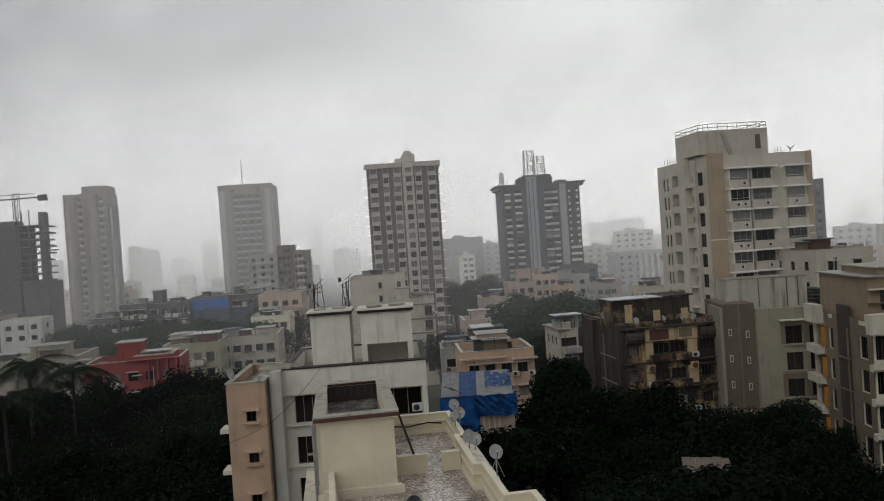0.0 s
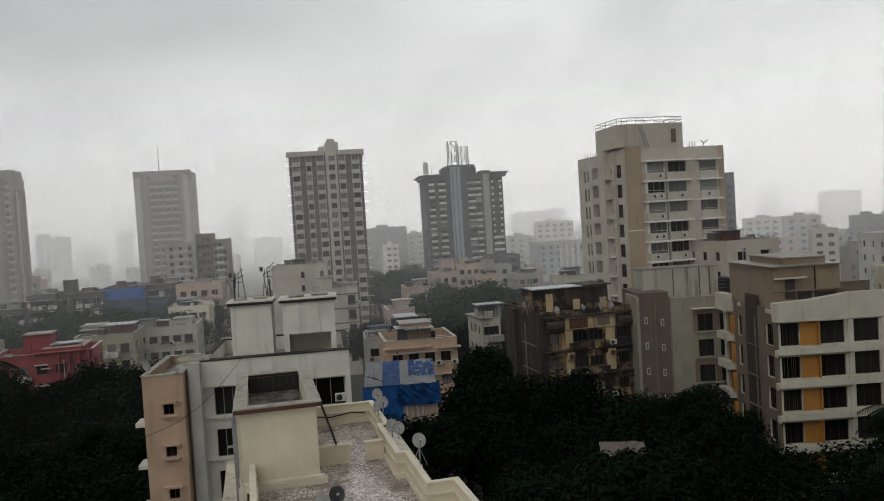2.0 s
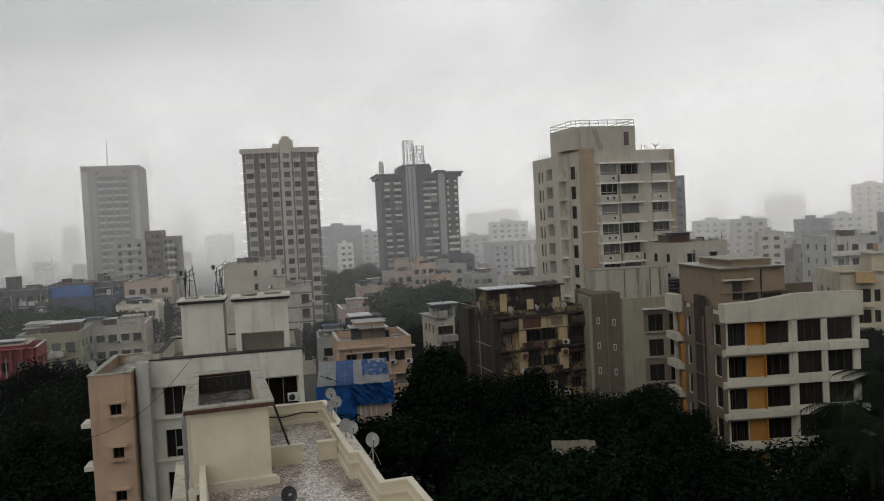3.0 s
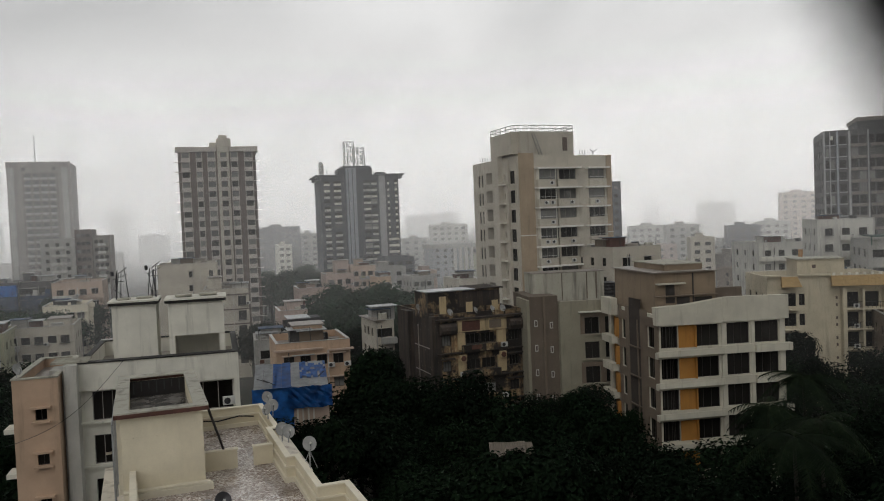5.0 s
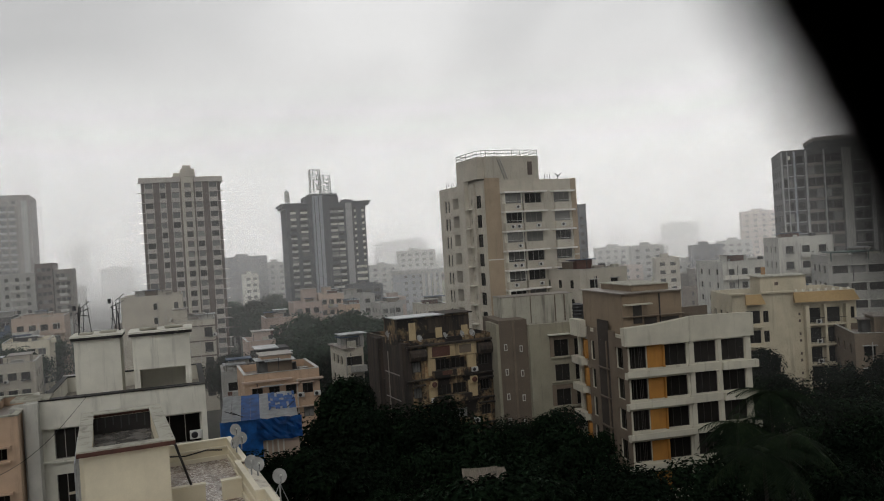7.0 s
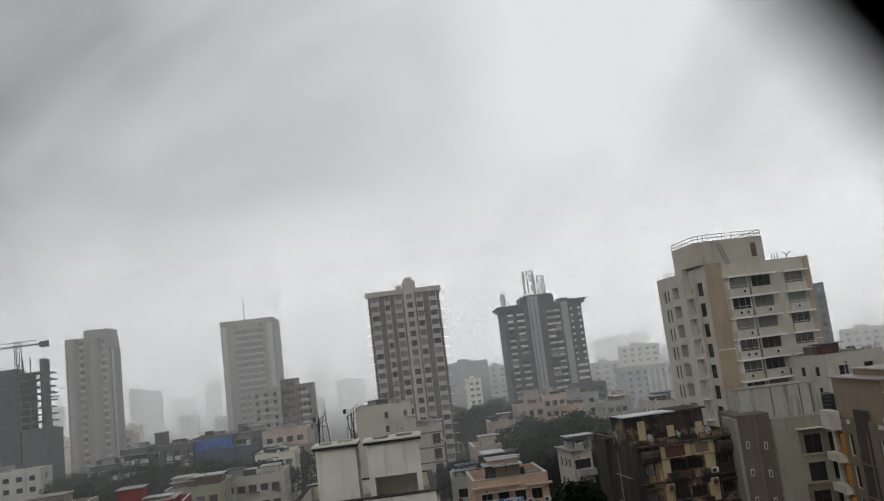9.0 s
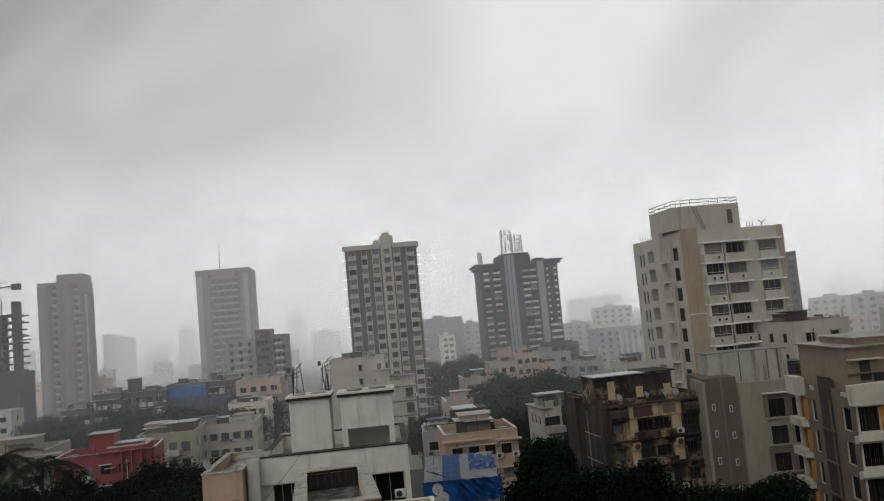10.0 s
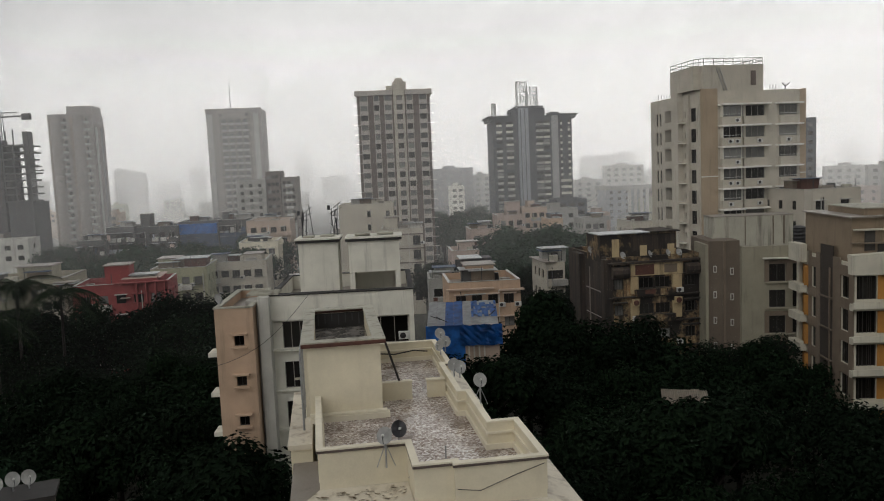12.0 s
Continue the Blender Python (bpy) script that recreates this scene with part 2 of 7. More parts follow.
def side_matrix(side, W, D):
    """From a side's own frame (along, into the wall, up) to the building's frame."""
    if side == "front":
        return Matrix.Identity(4)
    if side == "left":
        return Matrix.Translation((0, D, 0)) @ Matrix.Rotation(radians(-90), 4, "Z")
    if side == "right":
        return Matrix.Translation((W, 0, 0)) @ Matrix.Rotation(radians(90), 4, "Z")
    return Matrix.Translation((W, D, 0)) @ Matrix.Rotation(radians(180), 4, "Z")


def holed_wall(bm, m, length, z0, z1, holes, th=0.3):
    """A wall slab along x from 0 to length, th thick, with rectangular openings (x0, x1, z0, z1) through it."""
    zs = sorted({z0, z1, *(h[2] for h in holes), *(h[3] for h in holes)})
    start = len(bm.verts)
    bm.verts.ensure_lookup_table()
    made = []
    for a, b in zip(zs, zs[1:]):
        if b - a < 1e-4:
            continue
        mid = (a + b) / 2
        cuts = sorted((h[0], h[1]) for h in holes if h[2] < mid < h[3])
        x = 0.0
        for c, d in (*cuts, (length, length)):
            if c - x > 1e-3:
                made.append((x, 0, a, c, th, b))
            x = max(x, d)
    for x0, y0, a, x1, y1, b in made:
        v = [bm.verts.new(m @ Vector(p)) for p in ((x0, y0, a), (x1, y0, a), (x1, y1, a), (x0, y1, a), (x0, y0, b), (x1, y0, b), (x1, y1, b), (x0, y1, b))]
        for f in ((3, 2, 1, 0), (4, 5, 6, 7), (0, 1, 5, 4), (1, 2, 6, 5), (2, 3, 7, 6), (3, 0, 4, 7)):
            bm.faces.new([v[i] for i in f])


WINDOW_CACHE = {}


def window_meshes(w, h, fm, gm, bars):
    key = (round(w, 2), round(h, 2), fm.name, gm.name, bars)
    if key not in WINDOW_CACHE:
        t = 0.05
        xs = [0, t]
        for i in range(1, bars + 1):
            x = w * i / (bars + 1)
            xs += [x - 0.025, x + 0.025]
        xs += [w - t, w]
        zs = (0, t, h - t, h)
        bm = bmesh.new()
        vs = [[bm.verts.new((x, 0, z)) for z in zs] for x in xs]
        for i in range(len(xs) - 1):
            for j in range(3):
                if i % 2 == 0 or j != 1:
                    bm.faces.new((vs[i][j], vs[i + 1][j], vs[i + 1][j + 1], vs[i][j + 1]))
        ext = bmesh.ops.extrude_face_region(bm, geom=bm.faces[:])
        bmesh.ops.translate(bm, vec=(0, 0.07, 0), verts=[e for e in ext["geom"] if isinstance(e, bmesh.types.BMVert)])
        bmesh.ops.recalc_face_normals(bm, faces=bm.faces[:])
        WINDOW_CACHE[key] = (mesh_of("window", bm, fm), mesh_of("pane", boxes((t, 0.03, t, w - t, 0.045, h - t)), gm))
    return WINDOW_CACHE[key]


def add_windows(parent, m, holes, fm=None, gm=None, bars=1, recess=0.16, seed=1, pale=0.25, far=False, joined=False):
    rnd = random.Random(seed)
    if joined:
        bm = bmesh.new()
        for x0, x1, a, b in holes:
            box(bm, x0, recess, a, x1, recess + 0.05, b)
            box(bm, (x0 + x1) / 2 - 0.05, recess - 0.04, a, (x0 + x1) / 2 + 0.05, recess, b)
        ob = part("window", bm, GLASS, parent)
        ob.matrix_local = m
        tagged(ob, kind="stuff")
        return
    for x0, x1, a, b in holes:
        g = gm or (PANE_PALE if rnd.random() < pale else GLASS)
        if far:
            key = ("far", round(x1 - x0, 2), round(b - a, 2), g.name)
            if key not in WINDOW_CACHE:
                w, h = x1 - x0, b - a
                bm = boxes((0, 0, 0, w, 0.07, h))
                bm.faces.ensure_lookup_table()
                front = bm.faces[2]
                bmesh.ops.inset_region(bm, faces=[front], thickness=0.07, depth=-0.04)
                front.material_index = 1
                WINDOW_CACHE[key] = mesh_of("window", bm, [fm or FRAME, g])
            piece("window", WINDOW_CACHE[key], parent, m @ Matrix.Translation((x0, recess, a)))
            continue
        fme, pme = window_meshes(x1 - x0, b - a, fm or FRAME, g, bars)
        w = piece("window", fme, parent, m @ Matrix.Translation((x0, recess, a)))
        piece("pane", pme, w, Matrix.Identity(4))


def grid_holes(cols, zs, sill, head):
    return [(c0, c1, z + sill, z + head) for z in zs for c0, c1 in cols]


def even_cols(length, n, w, margin=1.0):
    """n openings of width w spread evenly over a length."""
    step = (length - 2 * margin) / n
    return [(margin + step * (i + 0.5) - w / 2, margin + step * (i + 0.5) + w / 2) for i in range(n)]


def corner_frame(az_k, d, yaw):
    k = at(az_k, d)
    return Matrix.Translation((k.x, k.y, 0)) @ Matrix.Rotation(radians(yaw), 4, "Z")


def reach(az_k, d, az_to, yaw):
    """Length of a wall from the corner at (az_k, d), running at the angle yaw, up to the bearing az_to."""
    k, e, r = at(az_k, d), Vector((math.cos(radians(yaw)), math.sin(radians(yaw)))), at(az_to, 1)
    return -(k.x * r.y - k.y * r.x) / (e.x * r.y - e.y * r.x)


def shell(b, W, D, z0, z1, mat, holes=None, roof_mat=None, parapet=0.9, name="wall", th=0.3, ox=0.0, oy=0.0, core_in=0.25):
    """Outer walls with openings, a near-black solid within for the unlit rooms, a roof deck and its parapet, at an
    offset in the building's frame.
    """
    o = Matrix.Translation((ox, oy, 0))
    holes = holes or {}
    bm = bmesh.new()
    for s in SIDES:
        L = W if s in ("front", "back") else D
        inset = 0 if s in ("front", "back") else th
        hs = [(x0 - inset, x1 - inset, a, c) for x0, x1, a, c in holes.get(s, [])]
        mm = o @ side_matrix(s, W, D) @ Matrix.Translation((inset, 0, 0))
        holed_wall(bm, mm, L - 2 * inset, z0, z1 + parapet, hs, th)
    part(name, bm, mat, b)
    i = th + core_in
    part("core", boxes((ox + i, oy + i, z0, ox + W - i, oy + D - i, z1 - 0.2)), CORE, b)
    part("roof", boxes((ox + th, oy + th, z1 - 0.2, ox + W - th, oy + D - th, z1)), roof_mat or ROOFDIRT, b)
    return o


def coping(b, W, D, z, mat, over=0.06, h=0.08, wide=0.42, ox=0.0, oy=0.0):
    a0, a1, c0, c1 = ox - over, ox + W + over, oy - over, oy + D + over
    part("coping", boxes((a0, c0, z, a1, c0 + wide, z + h), (a0, c1 - wide, z, a1, c1, z + h), (a0, c0 + wide, z, a0 + wide, c1 - wide, z + h), (a1 - wide, c0 + wide, z, a1, c1 - wide, z + h)), mat, b)


def head_room(b, x0, y0, x1, y1, z0, z1, mat, slab=None):
    """A stair head or lift room on a roof, with an overhanging slab."""
    part("stair_head", boxes((x0, y0, z0, x1, y1, z1)), mat, b)
    part("slab", boxes((x0 - 0.25, y0 - 0.25, z1, x1 + 0.25, y1 + 0.25, z1 + 0.15)), slab or ROOFDIRT, b)


# ---- ground and haze sheets ----
def ground_mat():
    m, n, l, b = shader("wet_ground")
    f = noise_fac(n, l, 0.03, 6, 0.6)
    c = mix_col(n, l, f, (0.035, 0.045, 0.025), (0.07, 0.065, 0.055))
    f2 = noise_fac(n, l, 0.8, 6, 0.6)
    l.new(mix_col(n, l, f2, c, (0.03, 0.03, 0.025)), b.inputs["Base Color"])
    b.inputs["Roughness"].default_value = 0.8
    return m


def ring(bm, r0, r1, z, n=64):
    a = [bm.verts.new((r0 * math.cos(i * math.tau / n), r0 * math.sin(i * math.tau / n), z)) for i in range(n)]
    b = [bm.verts.new((r1 * math.cos(i * math.tau / n), r1 * math.sin(i * math.tau / n), z)) for i in range(n)]
    for i in range(n):
        bm.faces.new((a[i], b[i], b[(i + 1) % n], a[(i + 1) % n]))


g_bm = bmesh.new()
bmesh.ops.create_circle(g_bm, cap_ends=True, segments=96, radius=4500)
ground = new("ground", mesh_of("ground", g_bm, ground_mat()))
tagged(ground, "wet dark ground between the buildings and trees", "ground", kind="structure")


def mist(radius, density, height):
    """A see-through white sheet all round the viewpoint, in place of haze."""
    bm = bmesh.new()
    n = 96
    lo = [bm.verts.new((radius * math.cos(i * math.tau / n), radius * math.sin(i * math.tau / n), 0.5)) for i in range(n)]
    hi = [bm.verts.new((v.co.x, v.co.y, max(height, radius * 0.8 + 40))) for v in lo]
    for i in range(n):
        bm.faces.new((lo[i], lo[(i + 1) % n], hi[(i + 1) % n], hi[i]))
    ob = new("mist", mesh_of("mist", bm, haze_sheet_mat("haze_sheet", density, height * 0.25, height)))
    tagged(ob, "thin pale see-through sheet standing in for haze over the city", "mist", kind="backdrop")


# sheets at set distances pale the city step by step, imitating haze
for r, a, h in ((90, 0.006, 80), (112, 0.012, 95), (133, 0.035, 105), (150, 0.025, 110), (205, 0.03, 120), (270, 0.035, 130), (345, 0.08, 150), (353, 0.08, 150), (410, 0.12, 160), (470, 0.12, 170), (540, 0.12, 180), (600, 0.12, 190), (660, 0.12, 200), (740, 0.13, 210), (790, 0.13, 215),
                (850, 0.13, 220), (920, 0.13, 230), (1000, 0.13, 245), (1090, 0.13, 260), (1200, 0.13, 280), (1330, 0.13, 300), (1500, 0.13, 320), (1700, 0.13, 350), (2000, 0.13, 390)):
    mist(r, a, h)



# ---- an added turret round the camera; only its blurred black edge comes into view ----
def viewpoint():
    # walls, floor and roof are unseen, added to carry the plate and keep it unlit
    b = thing("viewpoint_turret", Matrix.Identity(4), "added narrow turret round the camera, open towards the view", "building")
    yw, th = 0.2, 0.05
    # the opening's outline, its upper corner cut by a long curve
    line = [(-0.55, -0.55), (0.30, -0.55), (0.255, -0.16)]
    for i in range(9):
        t = i / 8
        p = Vector((0.205, -0.045)).lerp(Vector((0.178, 0.03)), t).lerp(Vector((0.178, 0.03)).lerp(Vector((0.085, 0.16)), t), t)
        line.append((p.x, p.y))
    line += [(0.0, 0.23), (-0.1, 0.26), (-0.55, 0.26)]
    x0, x1, z0, z1 = -1.2, 1.2, -1.2, 1.1
    corners = {line[0]: (x0, z0), line[1]: (x1, z0), line[11]: (x1, z1), line[-1]: (x0, z1)}

    def border(p):
        if p in corners:
            return corners[p]
        k = min((x1 if p[0] > 0 else x0) / p[0] if p[0] else 99, (z1 if p[1] > 0 else z0) / p[1] if p[1] else 99)
        return p[0] * k, p[1] * k
    bm = bmesh.new()
    n = len(line)
    inner = [bm.verts.new((x, yw, EYE + z)) for x, z in line]
    outer = [bm.verts.new((x * 1.4, yw + th, EYE + z * 1.4)) for x, z in line]
    rim_i, rim_o = [], []
    for p in line:
        x, z = border(p)
        rim_i.append(bm.verts.new((x, yw, EYE + z)))
        rim_o.append(bm.verts.new((x, yw + th, EYE + z)))
    for i in range(n):
        j = (i + 1) % n
        bm.faces.new((inner[i], rim_i[i], rim_i[j], inner[j]))
        bm.faces.new((outer[j], rim_o[j], rim_o[i], outer[i]))
        bm.faces.new((inner[j], outer[j], outer[i], inner[i]))
    bmesh.ops.recalc_face_normals(bm, faces=bm.faces[:])
    # stands for an unidentified black blur by the lens; the window is invented
    part("black_edge_plate", bm, BLACK, b, "black plate with a curved edge close to the camera")
    part("wall", boxes((x0, yw, 0, x1, yw + th, EYE + z0 - 0.003), (x0, -2.2, 0, x0 + 0.1, yw - 0.003, EYE + 1.4), (x1 - 0.1, -2.2, 0, x1, yw - 0.003, EYE + 1.4), (x0 + 0.103, -2.2, 0, x1 - 0.103, -2.1, EYE + 1.4), (x0, yw, EYE + z1 + 0.003, x1, yw + th, EYE + 1.4)), TAUPE, b)
    part("floor", boxes((x0 + 0.103, -2.097, EYE - 1.65, x1 - 0.103, yw - 0.003, EYE - 1.5)), TAUPE, b)
    part("roof", boxes((x0, -2.2, EYE + 1.403, x1, yw + th, EYE + 1.55)), TAUPE, b)


viewpoint()

GRID = 8.0  # the streets' angle: most walls run along it


# ---- brown balcony tower ----
def tower_a():
    az_k, d = -5.14, 228
    yaw = 2.5
    W = reach(az_k, d, 0.06, yaw)
    b = thing("apartment_tower", corner_frame(az_k, d, yaw), "tall brown apartment tower with pale window boxes on every floor", "building")
    zs = [52.2 - 2.72 * i for i in range(1, 19)]
    D = 16
    u = W / 20.8
    cols = [(1.0 * u, 2.9 * u), (4.9 * u, 6.2 * u), (7.9 * u, 9.7 * u), (11.4 * u, 12.8 * u), (14.2 * u, 15.8 * u), (17.9 * u, 19.8 * u)]
    holes = {"front": grid_holes(cols, zs, 0.9, 2.4)}
    shell(b, W, D, 0, 52.2, BROWN, holes, parapet=1.0)
    add_windows(b, Matrix.Identity(4), holes["front"], FRAME, seed=3, pale=0.75, far=True)
    for ci, (c0, c1) in enumerate(cols):
        for z in zs:
            o = -0.75 if ci in (0, 5) else (-1.35 if ci == 3 else -0.55)
            part_box(b, "window_box", (c0 - 0.24, o, z - 0.2, c1 + 0.24, -0.002, z + 0.89), PALEBOX)
            if ci not in (0, 5):
                continue
            part_box(b, "ledge", (c0 - (2.0 if ci in (0,) else 0.3), o - 0.15, z + 2.4, c1 + (2.0 if ci == 5 else 0.3), -0.002, z + 2.52), PALEBOX)
    for ci, (c0, c1) in enumerate(cols):
        if ci != 3:
            part_box(b, "jamb", (c0 - 0.18, -0.22, 3, c0 - 0.02, -0.004, 51.9), PALEBOX)
            part_box(b, "jamb", (c1 + 0.02, -0.22, 3, c1 + 0.18, -0.004, 51.9), PALEBOX)
    for c0, c1 in ((cols[0][1] + 0.5, cols[1][0] - 0.5), (cols[1][1] + 0.4, cols[2][0] - 0.4), (cols[4][1] + 0.5, cols[5][0] - 0.5)):
        part("dark_strip", boxes((c0, -0.06, 3, c1, -0.003, 51.6)), BROWN, b)
    part("stair_strip", boxes((10.4 * u, -0.5, 2, 11.25 * u, -0.003, 53.5), (12.95 * u, -0.5, 2, 13.6 * u, -0.003, 53.5), (11.25 * u, -0.45, 51.8, 12.95 * u, -0.003, 53.4)), BEIGE, b)
    part("cornice", boxes((-0.6, -0.9, 52.0, 10.2 * u, 0.6, 53.3), (13.8 * u, -0.9, 52.0, W + 0.6, 0.6, 53.3), (W - 0.4, 0.6, 52.0, W + 0.6, D, 53.3)), PALEBOX, b)
    part("lift_room", boxes((10.3 * u, -0.5, 53.5, 14.2 * u, 6, 55.6), (8.4 * u, 0.5, 53.3, 10.2 * u, 6, 54.6), (11.0 * u, 0, 55.6, 13.2 * u, 4, 56.6)), BEIGE, b)


PART_BOX = {}


def part_box(parent, name, bx, mat):
    """A box part that shares its mesh with others of its size."""
    x0, y0, z0, x1, y1, z1 = bx
    key = (name, round(x1 - x0, 2), round(y1 - y0, 2), round(z1 - z0, 2), mat.name)
    if key not in PART_BOX:
        PART_BOX[key] = mesh_of(name, boxes((0, 0, 0, x1 - x0, y1 - y0, z1 - z0)), mat)
    return piece(name, PART_BOX[key], parent, Matrix.Translation((x0, y0, z0)))


tower_a()


# ---- dark office tower with pale stripes and roof masts ----
def lattice_mast(name, m, h, w, label):
    b = thing(name, m, label, "antenna")
    bm = bmesh.new()
    for x in (-w / 2, w / 2):
        for y in (-w / 2, w / 2):
            tube(bm, [(x, y, 0), (x, y, h)], 0.2, 4)
    part("mast_legs", bm, AC_WHITE, b)
    bm = bmesh.new()
    n = max(5, int(1.6 * h / w))
    for i in range(n + 1):
        z = h * i / n
        for p, q in (((-1, -1), (1, -1)), ((1, -1), (1, 1)), ((1, 1), (-1, 1)), ((-1, 1), (-1, -1))):
            tube(bm, [(p[0] * w / 2, p[1] * w / 2, z), (q[0] * w / 2, q[1] * w / 2, z)], 0.1, 4)
            if i < n:
                tube(bm, [(p[0] * w / 2, p[1] * w / 2, z), (q[0] * w / 2, q[1] * w / 2, z + h / n)], 0.09, 4)
    part("bracing", bm, AC_WHITE, b)
    rnd = random.Random(int(h * 10))
    for i in range(9):
        z = h * (0.2 + 0.09 * i)
        s = rnd.choice((-1, -0.4, 0.3, 1))
        part_box(b, "antenna_panel", (s * w / 2 - 0.2, -w / 2 - 0.5, z - 0.9, s * w / 2 + 0.2, -w / 2 - 0.2, z + 0.9), AC_WHITE)
    return b


def tower_b():
    az_k, d = 4.5, 325
    yaw = 2.0
    W = reach(az_k, d, 10.1, yaw)
    fr = corner_frame(az_k, d, yaw)
    b = thing("office_tower", fr, "dark slate office tower with pale vertical strips and white window bands", "building")
    D, top = 22, 49.5
    u = W / 32.0
    zs = [top - 0.4 - 2.6 * i for i in range(1, 18)]
    cols = [(1.4 * u, 3.7 * u), (5.4 * u, 8.2 * u), (17.4 * u, 20.2 * u), (20.6 * u, 22.9 * u), (27.3 * u, 28.0 * u), (30.4 * u, 31.3 * u)]
    holes = {"front": grid_holes(cols, zs, 1.0, 2.1)}
    shell(b, W, D, 0, top, SLATE, holes)
    add_windows(b, Matrix.Identity(4), holes["front"], FRAME_D, seed=5, pale=0.2, far=True)
    rnd = random.Random(15)
    for ci, (c0, c1) in enumerate(cols):
        for i, z in enumerate(zs):
            if i >= 10 and ci >= 4 or rnd.random() < 0.06:
                continue
            m = rnd.choice((WHITE, OFFWHITE, OFFWHITE, GREY)) if ci < 4 else WHITE
            part_box(b, "balcony_front", (c0, -0.7, z + 0.1, c1, -0.002, z + 0.98), m)
    # the right-hand panel ends in three broad white bands over a pale slab
    for z in zs[9:12]:
        part_box(b, "white_band", (27.2 * u, -0.7, z + 0.2, 31.4 * u, -0.002, z + 1.2), WHITE)
    part("pale_slab", boxes((26.9 * u, -1.5, zs[12] - 2.2, W + 0.9, -0.003, zs[12] + 0.6)), OFFWHITE, b)
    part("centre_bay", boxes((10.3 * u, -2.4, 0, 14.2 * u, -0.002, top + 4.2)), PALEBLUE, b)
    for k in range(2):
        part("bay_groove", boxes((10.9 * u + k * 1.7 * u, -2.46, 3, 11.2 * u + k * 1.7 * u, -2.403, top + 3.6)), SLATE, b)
    # dark strip for the recess beside the bay: its shade put into slate
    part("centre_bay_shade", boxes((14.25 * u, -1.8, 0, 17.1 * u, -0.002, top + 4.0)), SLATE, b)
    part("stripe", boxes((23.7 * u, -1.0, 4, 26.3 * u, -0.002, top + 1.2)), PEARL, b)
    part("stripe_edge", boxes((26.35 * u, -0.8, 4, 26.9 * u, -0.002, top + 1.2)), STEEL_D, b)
    part("roof_wing", boxes((-2.2, -1.6, top + 0.9, 8.4 * u, D, top + 1.5)), SLATE, b)
    part("roof_wing", boxes((21.8 * u, -1.6, top + 0.9, W + 2.4, D, top + 1.5)), SLATE, b)
    for x0, x1 in ((-1.4, 0.3), (W - 0.3, W + 1.5)):
        part("wing_bracket", boxes((x0, -1.0, top - 0.4, x1, D - 2, top + 0.897)), SLATE, b)
    part("lift_room", boxes((9 * u, -1.2, top + 4.2, 20.5 * u, 10, top + 5.0), (7.6 * u, 1, top, 21.4 * u, 12, top + 4.2)), SLATE, b)
    part("roof_room", boxes((23.4 * u, 2, top + 1.5, 27.4 * u, 9, top + 2.5)), SLATE, b)
    lattice_mast("roof_mast", fr @ Matrix.Translation((12.4 * u, 3, top + 5.0)), 10.2, 3.9, "white lattice telecom mast on the office tower roof")
    lattice_mast("roof_mast", fr @ Matrix.Translation((16.6 * u, 4, top + 5.0)), 7.8, 4.0, "short white lattice mast with antenna panels")
    lattice_mast("roof_mast", fr @ Matrix.Translation((0.8 * u, 2, top + 1.5)), 5.0, 1.5, "small white antenna mast at the roof corner")
    rods = bmesh.new()
    for x, h in ((3.2, 2.6), (7.2, 2.2), (14.6, 2.0), (18.9, 2.4)):
        tube(rods, [(x * u, 2, top + 1.4), (x * u, 2, top + 1.5 + h + (3.5 if x > 9 else 0))], 0.12, 4)
    part("roof_rods", rods, STEEL_D, b)


tower_b()


